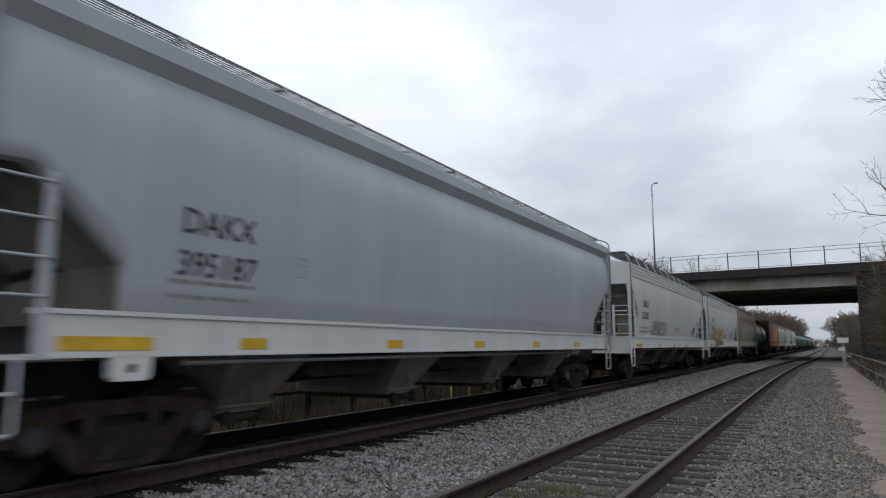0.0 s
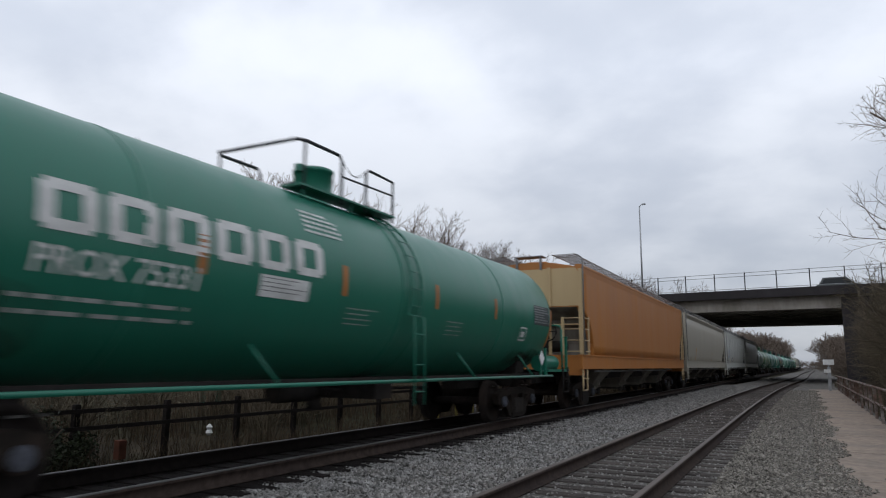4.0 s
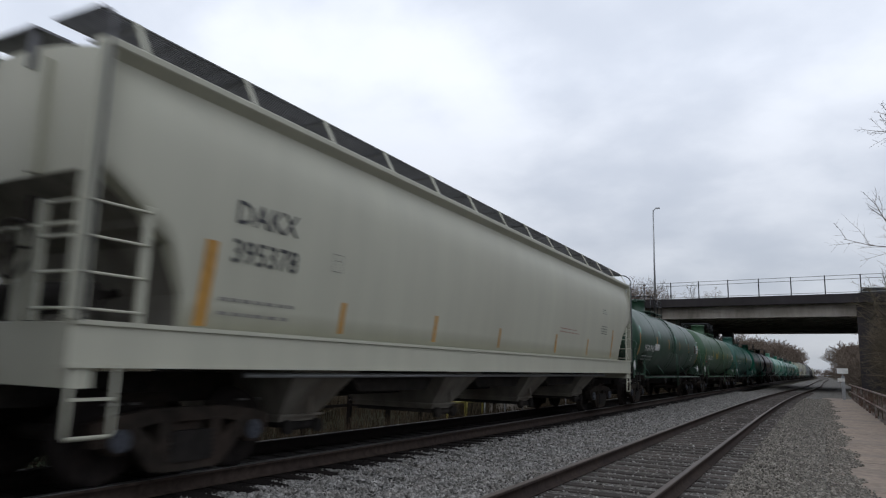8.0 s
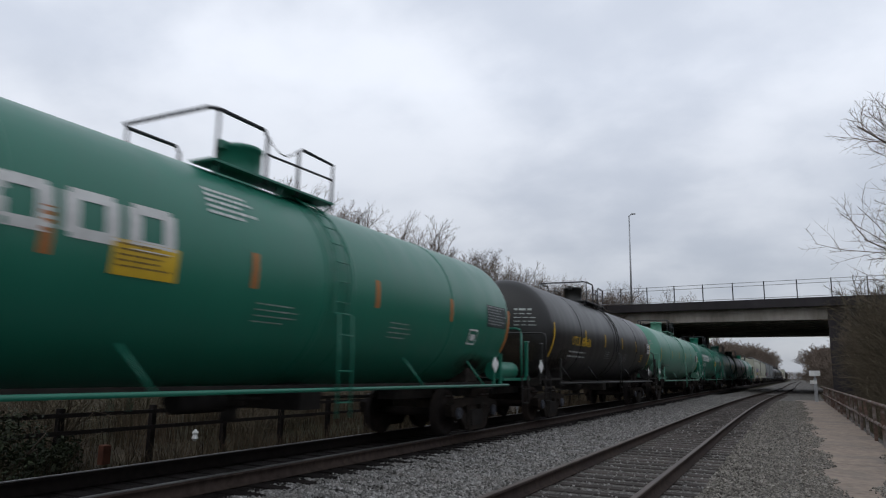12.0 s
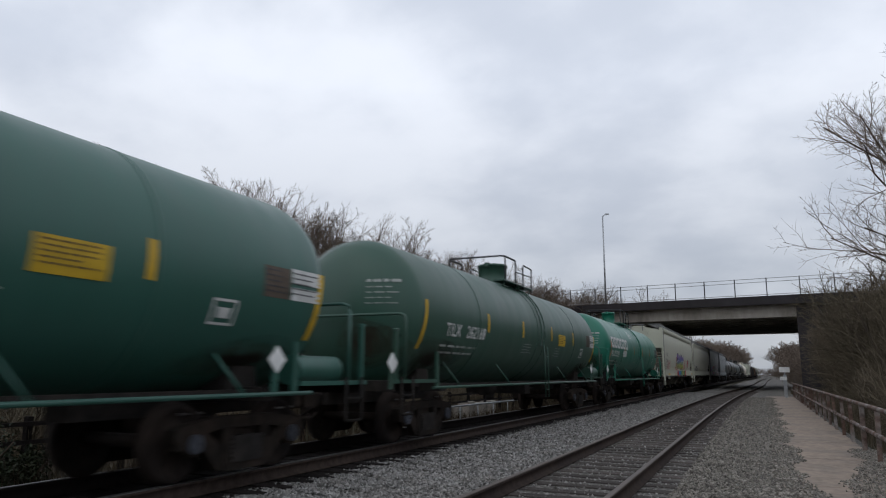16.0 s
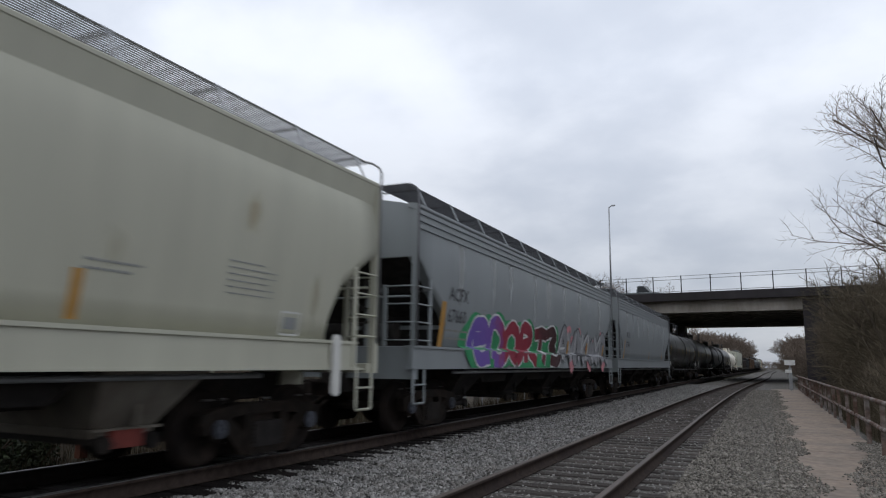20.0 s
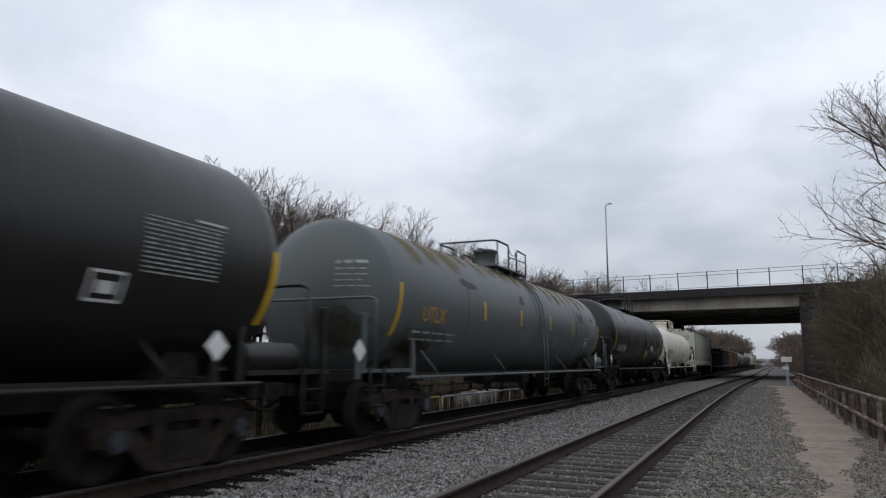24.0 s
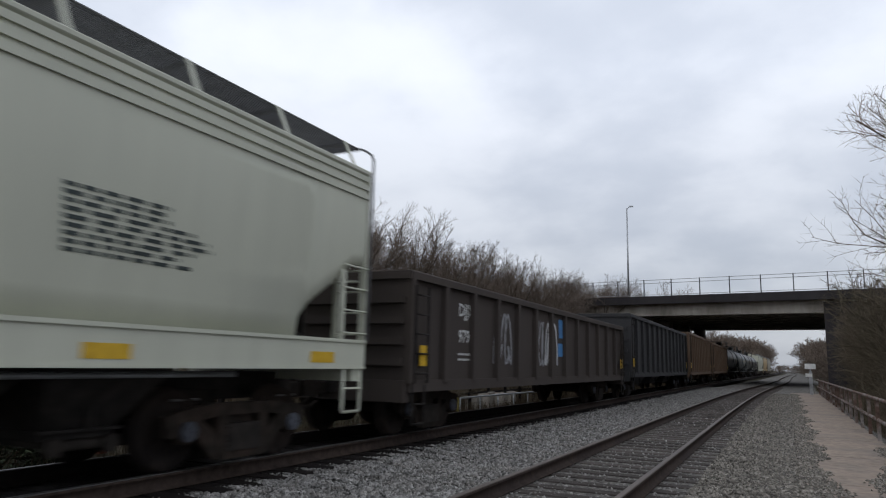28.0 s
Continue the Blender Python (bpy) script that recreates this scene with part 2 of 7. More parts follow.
def fade(name, axis, stops):
    """Sprayed colours that blend into one another along one axis, with a ragged line between them."""
    m = mat(name, (0.3, 0.3, 0.3), 0.5, 0, 0.1, 6)
    nt = m.node_tree
    co, sp, nz, ma, mr, rp = (nt.nodes.new("ShaderNode" + k) for k in ("TexCoord", "SeparateXYZ", "TexNoise", "Math", "MapRange", "ValToRGB"))
    nz.inputs["Scale"].default_value, nz.inputs["Detail"].default_value = 2.6, 2.0
    ma.operation = "MULTIPLY_ADD"
    ma.inputs[1].default_value = 0.9 if axis == "Z" else 1.6
    mr.inputs["From Min"].default_value, mr.inputs["From Max"].default_value = stops[0][0], stops[-1][0]
    el = rp.color_ramp.elements
    while len(el) < len(stops):
        el.new(0.5)
    for e_, (p, c) in zip(el, stops):
        e_.position, e_.color = (p - stops[0][0]) / (stops[-1][0] - stops[0][0]), (*c, 1)
    lk = nt.links.new
    lk(co.outputs["Object"], sp.inputs[0])
    lk(co.outputs["Object"], nz.inputs["Vector"])
    lk(nz.outputs["Fac"], ma.inputs[0])
    lk(sp.outputs[axis], ma.inputs[2])
    lk(ma.outputs[0], mr.inputs["Value"])
    lk(mr.outputs[0], rp.inputs["Fac"])
    lk(rp.outputs["Color"], nt.nodes["Principled BSDF"].inputs["Base Color"])
    return m


F_RAINBOW = fade("spray_rainbow", "Z", ((1.95, (0.04, 0.26, 0.12)), (2.15, (0.30, 0.38, 0.06)), (2.35, (0.50, 0.44, 0.05)), (2.52, (0.12, 0.30, 0.16)), (2.68, (0.07, 0.16, 0.42)), (2.85, (0.16, 0.07, 0.32))))
F_WINE = fade("spray_wine_fade", "Y", ((-5.6, (0.13, 0.09, 0.36)), (-3.7, (0.16, 0.08, 0.33)), (-3.0, (0.27, 0.025, 0.05)), (-1.1, (0.24, 0.02, 0.04)), (0.1, (0.07, 0.014, 0.018)), (1.5, (0.035, 0.012, 0.014))))
F_YELLOW = fade("spray_yellow_fade", "Z", ((1.75, (0.40, 0.34, 0.20)), (2.2, (0.44, 0.36, 0.14)), (2.6, (0.50, 0.36, 0.03)), (3.0, (0.50, 0.33, 0.02))))


def sheer(name, color, alpha):
    """A thin stained film, broken up by upright streaks."""
    m = mat(name, color, 0.75, 0, 0.2, 5, (1, 1.3, 0.25))
    nt = m.node_tree
    co, mp, nz, mr = (nt.nodes.new(k) for k in ("ShaderNodeTexCoord", "ShaderNodeMapping", "ShaderNodeTexNoise", "ShaderNodeMapRange"))
    mp.inputs["Scale"].default_value = (1.0, 2.2, 0.35)
    nz.inputs["Scale"].default_value, nz.inputs["Detail"].default_value = 2.4, 5.0
    mr.inputs["From Min"].default_value, mr.inputs["From Max"].default_value = 0.30, 0.66
    mr.inputs["To Min"].default_value, mr.inputs["To Max"].default_value = alpha * 0.25, alpha
    nt.links.new(co.outputs["Object"], mp.inputs["Vector"])
    nt.links.new(mp.outputs[0], nz.inputs["Vector"])
    nt.links.new(nz.outputs["Fac"], mr.inputs["Value"])
    nt.links.new(mr.outputs[0], nt.nodes["Principled BSDF"].inputs["Alpha"])
    return m


M_RUN = sheer("rust_run", (0.30, 0.115, 0.065), 0.17)
M_WASH = sheer("wash_streak", (0.70, 0.71, 0.69), 0.11)
M_SOOT = sheer("soot_stain", (0.05, 0.035, 0.02), 0.26)
M_TAN = sheer("tan_stain", (0.44, 0.33, 0.15), 0.10)
M_GRIME = sheer("road_grime", (0.055, 0.042, 0.028), 0.13)
M_DUST = sheer("ochre_dust", (0.26, 0.19, 0.08), 0.36)
M_PATCH = mat("repaint_grey", (0.26, 0.27, 0.27), 0.6, 0, 0.1, 5)
M_REDGATE = mat("gate_red", (0.20, 0.04, 0.03), 0.7, 0, 0.3, 6)


def by_island(m, spread):
    """Lets each joined piece be a little lighter or darker."""
    nt = m.node_tree
    bsdf = nt.nodes["Principled BSDF"]
    src = bsdf.inputs["Base Color"].links[0].from_socket
    geo, mr, sc = nt.nodes.new("ShaderNodeNewGeometry"), nt.nodes.new("ShaderNodeMapRange"), nt.nodes.new("ShaderNodeVectorMath")
    mr.inputs["To Min"].default_value, mr.inputs["To Max"].default_value = 1 - spread, 1 + spread
    sc.operation = "SCALE"
    nt.links.new(geo.outputs["Random Per Island"], mr.inputs["Value"])
    nt.links.new(src, sc.inputs[0])
    nt.links.new(mr.outputs[0], sc.inputs["Scale"])
    nt.links.new(sc.outputs[0], bsdf.inputs["Base Color"])


by_island(M_STONE, 0.52)
by_island(M_STONE_BROWN, 0.52)
by_island(M_GRASS, 0.4)
by_island(M_SCRUB, 0.4)
by_island(M_LEAF, 0.5)


# ---------------------------------------------------------------- mesh tools
class Shape:
    """Collects boxes, tubes and prisms into one mesh."""

    def __init__(self):
        self.v, self.f, self.s = [], [], []

    def add(self, verts, faces, smooth=False):
        n = len(self.v)
        self.v += [tuple(p) for p in verts]
        self.f += [tuple(i + n for i in fc) for fc in faces]
        self.s += [smooth] * len(faces)
        return self

    def box(self, x0, x1, y0, y1, z0, z1, c=0.0):
        """A box with its upright edges and top edges chamfered by c."""
        if c <= 0:
            p = [(x, y, z) for z in (z0, z1) for x, y in ((x0, y0), (x1, y0), (x1, y1), (x0, y1))]
            return self.add(p, [(3, 2, 1, 0), (4, 5, 6, 7), (0, 1, 5, 4), (1, 2, 6, 5), (2, 3, 7, 6), (3, 0, 4, 7)])
        p = [(x, y, z0) for x, y in ((x0, y0), (x1, y0), (x1, y1), (x0, y1))]
        p += [(x, y, z1 - c) for x, y in ((x0, y0), (x1, y0), (x1, y1), (x0, y1))]
        p += [(x, y, z1) for x, y in ((x0 + c, y0 + c), (x1 - c, y0 + c), (x1 - c, y1 - c), (x0 + c, y1 - c))]
        f = [(3, 2, 1, 0), (8, 9, 10, 11)]
        for k in (0, 4):
            f += [(k, k + 1, k + 5, k + 4), (k + 1, k + 2, k + 6, k + 5), (k + 2, k + 3, k + 7, k + 6), (k + 3, k, k + 4, k + 7)]
        return self.add(p, f)

    def tube(self, pts, r, n=6, r2=None, caps=True):
        """A round bar along points; r2 is the radius at its end."""
        pts = [Vector(p) for p in pts]
        r2 = r if r2 is None else r2
        rings, k = [], len(pts)
        for i, p in enumerate(pts):
            d = (pts[min(i + 1, k - 1)] - pts[max(i - 1, 0)]).normalized()
            a = d.cross(Vector((0, 0, 1)) if abs(d.z) < 0.9 else Vector((1, 0, 0))).normalized()
            b = d.cross(a)
            rr = r + (r2 - r) * i / (k - 1)
            rings += [p + (a * math.cos(2 * math.pi * j / n) + b * math.sin(2 * math.pi * j / n)) * rr for j in range(n)]
        fs = [(i * n + j, i * n + (j + 1) % n, (i + 1) * n + (j + 1) % n, (i + 1) * n + j) for i in range(k - 1) for j in range(n)]
        self.add(rings, fs, n > 4)
        if caps:
            m = len(self.v) - len(rings)
            self.f += [tuple(m + j for j in range(n))[::-1], tuple(m + (k - 1) * n + j for j in range(n))]
            self.s += [False, False]
        return self

    def prism(self, poly, x0, x1):
        """A polygon in (y, z) drawn out along x."""
        n = len(poly)
        p = [(x0, y, z) for y, z in poly] + [(x1, y, z) for y, z in poly]
        return self.add(p, [tuple(range(n))[::-1], tuple(range(n, 2 * n))] + [(i, (i + 1) % n, n + (i + 1) % n, n + i) for i in range(n)])

    def loft(self, rings, closed=True, caps=True, smooth=True):
        n, k = len(rings[0]), len(rings)
        m = len(self.v)
        p = [q for r in rings for q in r]
        last = n if closed else n - 1
        self.add(p, [(i * n + j, i * n + (j + 1) % n, (i + 1) * n + (j + 1) % n, (i + 1) * n + j) for i in range(k - 1) for j in range(last)], smooth)
        if caps:
            self.f += [tuple(m + j for j in range(n))[::-1], tuple(m + (k - 1) * n + j for j in range(n))]
            self.s += [False, False]
        return self

    def mesh(self, name):
        me = bpy.data.meshes.new(name)
        me.from_pydata(self.v, [], self.f)
        me.polygons.foreach_set("use_smooth", self.s)
        me.validate()
        me.update()
        return me


CACHE = {}


def mesh_of(key, build):
    if key not in CACHE:
        got = build()
        CACHE[key] = got.mesh(key) if isinstance(got, Shape) else got
    return CACHE[key]


def part(name, me, material, parent, label="", at=None):
    """Links a mesh as one object under a thing or a part, with its own material."""
    ob = new(name, me.mesh(name) if isinstance(me, Shape) else me)
    if not ob.data.materials:
        ob.data.materials.append(material)
    slot = ob.material_slots[0]
    slot.link = "OBJECT"
    slot.material = material
    if parent is not None:
        ob.parent = parent
    if at is not None:
        ob.matrix_basis = at
    if label:
        tagged(ob, label)
    return ob


def thing(name, label, category, group="", m=None, kind=""):
    ob = new(name)
    ob.empty_display_size = 0.3
    if m is not None:
        ob.matrix_basis = m
    return tagged(ob, label, category, group, kind)


# ---------------------------------------------------------------- the line
RAIL_TOP = 0.316
SIDING_TOP = 0.20


def main_x(y):
    if y < 36:
        return -6.95
    if y < 221:
        return -6.95 + 7.2e-5 * (y - 36) ** 2
    u = min(y, 406) - 221
    return -6.95 + 2.4642 + 0.02664 * u - 7.2e-5 * u * u


def siding_x(y):
    b = 0.0
    if y > 20:
        b = 4e-4 * (min(y, 70) - 20) ** 2
    if y > 70:
        u = min(y, 120) - 70
        b += 0.04 * u - 4e-4 * u * u
    return main_x(y) + 4.53 + b


def line_pose(y, fn=main_x, z=RAIL_TOP):
    return pose(fn(y), y, z, 0, 0, -math.degrees(math.atan((fn(y + 1) - fn(y - 1)) / 2)))


YS = [-700, -400, -200, -100, -60, -40, -20] + [float(i) for i in range(-16, 120, 4)] + [float(i) for i in range(120, 460, 12)] + [500, 700, 1000, 1500]


def strip(fn, xs, zs, ys=YS):
    """A sheet that follows the line: offsets xs with heights zs at each y."""
    s = Shape()
    n = len(xs)
    s.v = [(fn(y) + x, y, z) for y in ys for x, z in zip(xs, zs)]
    s.f = [(i * n + j, i * n + j + 1, (i + 1) * n + j + 1, (i + 1) * n + j) for i in range(len(ys) - 1) for j in range(n - 1)]
    s.s = [True] * len(s.f)
    return s


RAIL_FOOT = [(-0.070, 0), (0.070, 0), (0.070, 0.012), (0.012, 0.035), (0.010, 0.125), (0.034, 0.135), (0.036, 0.168), (-0.036, 0.168), (-0.034, 0.135), (-0.010, 0.125), (-0.012, 0.035), (-0.070, 0.012)]
RAIL_HEAD = [(-0.037, 0.168), (0.037, 0.168), (0.034, 0.178), (0.02, 0.18), (-0.02, 0.18), (-0.034, 0.178)]


def rail(prof, off, fn, top):
    return Shape().loft([[(fn(y) + off + x, y, top - 0.18 + z) for x, z in prof] for y in YS])


def build_line():
    ground = part("ground", strip(lambda y: 0.0, [-900, -120, -40, -20, -14, -10.2, -9, -2, 2.1, 3.2, 7, 20, 60, 900], [-0.6, 0.2, 1.6, 1.3, 0.15, -0.45, -0.15, -0.15, -0.05, -0.5, -0.3, 0.4, 0.0, -1.5]), M_EARTH, None)
    tagged(ground, "bare brown earth with dead grass beside the tracks", "ground", kind="structure")
    # bed under the train, its shade painted in by the dark material
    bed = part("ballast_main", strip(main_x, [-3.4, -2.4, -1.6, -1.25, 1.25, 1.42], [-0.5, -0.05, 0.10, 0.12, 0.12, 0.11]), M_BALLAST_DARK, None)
    tagged(bed, "crushed stone under the main track, darkened for the shade of the train", "ballast", kind="structure")
    bed2 = part("ballast_siding", strip(siding_x, [-3.2, -2.75, -2.1, -1.6, -1.3, 1.3, 1.6, 2.35, 3.5, 4.6], [0.11, 0.09, 0.03, 0.015, 0.0, 0.0, 0.0, 0.02, 0.03, -0.05]), M_BALLAST, None)
    tagged(bed2, "grey crushed stone round the weathered siding track", "ballast", kind="structure")
    for name, fn, top, mh, lab in (("main_track", main_x, RAIL_TOP, M_HEAD, "main track of two steel rails on ties darkened for shade"), ("siding_track", siding_x, SIDING_TOP, M_HEAD_DULL, "rusty siding track on weathered wooden ties")):
        t = thing(name, lab, "railway track", kind="structure")
        for off in (-0.752, 0.752):
            # the far main rail gets the copy with shade in its colour
            r = part("rail", rail(RAIL_FOOT, off, fn, top), M_RAIL_SHADED if name == "main_track" and off < 0 else M_RAIL, t)
            part("rail_head", rail(RAIL_HEAD, off, fn, top), mh, r, "polished running surface")
    return ground


build_line()


# ---------------------------------------------------------------- lettering and painted marks
def text_polys(words):
    """Outline meshes of short texts in the built-in font, one unit high, from the left edge."""
    out = {}
    for w in words:
        cu = bpy.data.curves.new("letters", "FONT")
        cu.body, cu.size, cu.resolution_u, cu.offset = w, 1.0, 2, 0.012
        ob = new("letters", cu)
        me = bpy.data.meshes.new_from_object(ob.evaluated_get(bpy.context.evaluated_depsgraph_get()))
        out[w] = ([(v.co.x, v.co.y) for v in me.vertices], [tuple(p.vertices) for p in me.polygons])
        bpy.data.objects.remove(ob)
        bpy.data.curves.remove(cu)
        bpy.data.meshes.remove(me)
    return out


WORDS = text_polys(["DAKX", "252505", "252474", "395378", "395187", "57831", "TILX", "261271", "262153", "262246", "262168", "PROX", "75331", "75415", "75178", "71017", "75302", "UTLX", "680686", "ACFX", "67660", "67748", "SHQX", "7386", "GBRX", "704312", "INEX", "0020", "DJJX", "9794", "WLLX", "97209", "UTCX", "51544", "DEXM", "4917"])


def wrapped(polys, y0, z0, sy, sz, fx, out, slant=0.0):
    """Flat outlines (u to +y, v to +z) laid on the side surface x = fx(z), standing out by out."""
    verts, faces = polys
    bm = bmesh.new()
    vs = [bm.verts.new((0, y0 + u * sy + v * slant, z0 + v * sz)) for u, v in verts]
    for f in faces:
        if len(set(f)) > 2:
            try:
                bm.faces.new([vs[i] for i in f])
            except ValueError:
                pass
    zs = [v.co.z for v in bm.verts]
    if zs and fx(min(zs)) != fx(max(zs)):
        n = int((max(zs) - min(zs)) / 0.07)
        for k in range(1, n + 1):
            bmesh.ops.bisect_plane(bm, geom=bm.verts[:] + bm.edges[:] + bm.faces[:], plane_co=(0, 0, min(zs) + k * 0.07), plane_no=(0, 0, 1))
    for v in bm.verts:
        v.co.x = fx(v.co.z) + out
    bmesh.ops.recalc_face_normals(bm, faces=bm.faces[:])
    me = bpy.data.meshes.new("marks")
    bm.to_mesh(me)
    bm.free()
    return me


def rects(rs):
    """Polys for a list of rectangles (u0, v0, u1, v1)."""
    v, f = [], []
    for u0, v0, u1, v1 in rs:
        n = len(v)
        v += [(u0, v0), (u1, v0), (u1, v1), (u0, v1)]
        f.append((n, n + 1, n + 2, n + 3))
    return v, f


def bars(rng, rows, width, height, gap=0.55, ragged=0.65):
    """Lines of unreadable small print as plain bars."""
    rs = []
    for k in range(rows):
        v, u = height - k * height / rows, 0.0
        w = width * rng.uniform(ragged, 1.0)
        while u < w:
            d = min(rng.uniform(0.07, 0.22) * width, w - u)
            rs.append((u, v - height / rows * gap, u + d * 0.74, v))
            u += d
    return rects(rs)


def blob(rng, cx, cy, rx, ry, n=26, wob=0.16):
    ph = [rng.uniform(0, 6.28) for _ in range(4)]
    pts = []
    for i in range(n):
        a = 2 * math.pi * i / n
        r = 1 + wob * (math.sin(2 * a + ph[0]) + 0.7 * math.sin(3 * a + ph[1]) + 0.5 * math.sin(5 * a + ph[2]))
        pts.append((cx + rx * r * math.cos(a), cy + ry * r * math.sin(a)))
    return pts


def polys_of(lists):
    v, f = [], []
    for pts in lists:
        n = len(v)
        v += pts
        f.append(tuple(range(n, n + len(pts))))
    return v, f


def stroke(pts, w):
    """A painted brush line as polys."""
    v, f = [], []
    k = len(pts)
    for i, (x, y) in enumerate(pts):
        x0, y0 = pts[max(i - 1, 0)]
        x1, y1 = pts[min(i + 1, k - 1)]
        d = math.hypot(x1 - x0, y1 - y0) or 1
        nx, ny = -(y1 - y0) / d * w / 2, (x1 - x0) / d * w / 2
        v += [(x + nx, y + ny), (x - nx, y - ny)]
    for i in range(k - 1):
        f.append((2 * i, 2 * i + 1, 2 * i + 3, 2 * i + 2))
    return v, f


def join_polys(ps):
    v, f = [], []
    for a, b in ps:
        n = len(v)
        v += a
        f += [tuple(i + n for i in q) for q in b]
    return v, f


def scribble(rng, u0, v0, w, h, n, lw):
    """Loose looping tag lines."""
    ps = []
    for k in range(n):
        cx = u0 + w * (k + 0.5) / n
        a0, a1 = rng.uniform(0, 3), rng.uniform(4, 8)
        pts = [(cx + w / n * 0.62 * math.cos(a0 + a1 * i / 12) + rng.uniform(-0.01, 0.01), v0 + h / 2 + h * 0.5 * math.sin(1.3 * (a0 + a1 * i / 12) + k)) for i in range(13)]
        ps.append(stroke(pts, lw))
    return join_polys(ps)


# ---------------------------------------------------------------- running gear
def side_frame():
    s = Shape()
    # cast truck side: top chord dipping to the ends, two raking struts, spring seat, pedestal jaws
    s.prism([(-1.16, 0.50), (-1.16, 0.62), (-0.95, 0.68), (-0.45, 0.74), (0.45, 0.74), (0.95, 0.68), (1.16, 0.62), (1.16, 0.50), (0.95, 0.52), (0.42, 0.60), (-0.42, 0.60), (-0.95, 0.52)], -0.075, 0.075)
    s.prism([(-0.92, 0.53), (-0.66, 0.57), (-0.30, 0.30), (-0.30, 0.10), (-0.46, 0.12), (-0.70, 0.36)], -0.065, 0.065)
    s.prism([(0.92, 0.53), (0.70, 0.36), (0.46, 0.12), (0.30, 0.10), (0.30, 0.30), (0.66, 0.57)], -0.065, 0.065)
    s.prism([(-0.36, 0.10), (0.36, 0.10), (0.40, 0.20), (-0.40, 0.20)], -0.09, 0.09)
    for y in (-0.34, 0.34):
        s.prism([(y - 0.075, 0.18), (y + 0.075, 0.18), (y + 0.075, 0.62), (y - 0.075, 0.62)], -0.085, 0.085)
    for y in (-0.89, 0.89):
        s.prism([(y - 0.24, 0.40), (y - 0.15, 0.40), (y - 0.14, 0.56), (y - 0.24, 0.56)], -0.08, 0.08)
        s.prism([(y + 0.15, 0.40), (y + 0.24, 0.40), (y + 0.24, 0.56), (y + 0.14, 0.56)], -0.08, 0.08)
        s.tube([(-0.05, y, 0.457), (0.09, y, 0.457)], 0.145, 14)
    return s


def springs():
    """Coils as one stack of swelling and narrowing rings."""
    rings = []
    for k in range(13):
        w = 0.30 if k % 2 else 0.255
        z = 0.19 + k * 0.026
        rings.append([(-0.11, -w, z), (0.11, -w, z), (0.11, w, z), (-0.11, w, z)])
    return Shape().loft(rings, smooth=False)


def wheel_disc():
    s = Shape()
    # plate, hub, flange on the inner side (local x inward is negative)
    prof = [(-0.05, 0.05), (0.09, 0.10), (0.09, 0.14), (0.025, 0.19), (0.015, 0.33), (0.055, 0.375), (0.065, 0.44), (-0.045, 0.447), (-0.06, 0.478), (-0.075, 0.478), (-0.075, 0.38), (-0.03, 0.33), (-0.03, 0.19), (-0.06, 0.14)]
    n = 28
    s.loft([[(x, r * math.cos(2 * math.pi * i / n), r * math.sin(2 * math.pi * i / n)) for x, r in prof] for i in range(n + 1)], True, False)
    return s


def tread_ring():
    n = 28
    prof = [(0.066, 0.436), (0.066, 0.452), (-0.045, 0.457), (-0.045, 0.44)]
    return Shape().loft([[(x, r * math.cos(2 * math.pi * i / n), r * math.sin(2 * math.pi * i / n)) for x, r in prof] for i in range(n + 1)], True, False)


def cap_shape():
    s = Shape().tube([(0, 0, 0), (0.05, 0, 0)], 0.11, 12)
    for k in range(3):
        a = k * 2.094
        s.tube([(0.05, 0.06 * math.cos(a), 0.06 * math.sin(a)), (0.07, 0.06 * math.cos(a), 0.06 * math.sin(a))], 0.022, 6)
    return s


WHEELSETS = []


def add_truck(car, y, s_mid):
    t = part("truck", mesh_of("truck_bolster", lambda: Shape().box(-1.0, 1.0, -0.20, 0.20, 0.46, 0.70, 0.03).box(-0.3, 0.3, -0.3, 0.3, 0.70, 0.86)), M_TRUCK, car, at=pose(0, y, 0))
    for sx in (1, -1):
        m = pose(sx * 0.99, 0, 0, 0, 0, 0 if sx > 0 else 180)
        part("side_frame", mesh_of("side_frame", side_frame), M_TRUCK, t, at=m)
        part("spring_nest", mesh_of("springs", springs), M_UNDER, t, at=m)
    for dy in (-0.89, 0.89):
        def wheelset():
            s = Shape().tube([(-1.0, 0, 0), (1.0, 0, 0)], 0.085, 10)
            w = wheel_disc()
            s.add([(x + 0.752, yy, z) for x, yy, z in w.v], w.f, True)
            s.add([(-x - 0.752, yy, z) for x, yy, z in w.v], [f[::-1] for f in w.f], True)
            return s
        ws = part("wheelset", mesh_of("wheelset", wheelset), M_WHEEL, t, at=pose(0, dy, 0.457))

        for sx in (1, -1):
            part("wheel_tread", mesh_of("tread", tread_ring), M_TREAD, t, "bright worn tread", at=pose(sx * 0.754, dy, 0.457, 0, 0, 0 if sx > 0 else 180))
        part("bearing_cap", mesh_of("cap", cap_shape), M_CAP, t, at=pose(1.075, dy, 0.457))
        WHEELSETS.append((ws, dy, s_mid + y + dy))
    return t


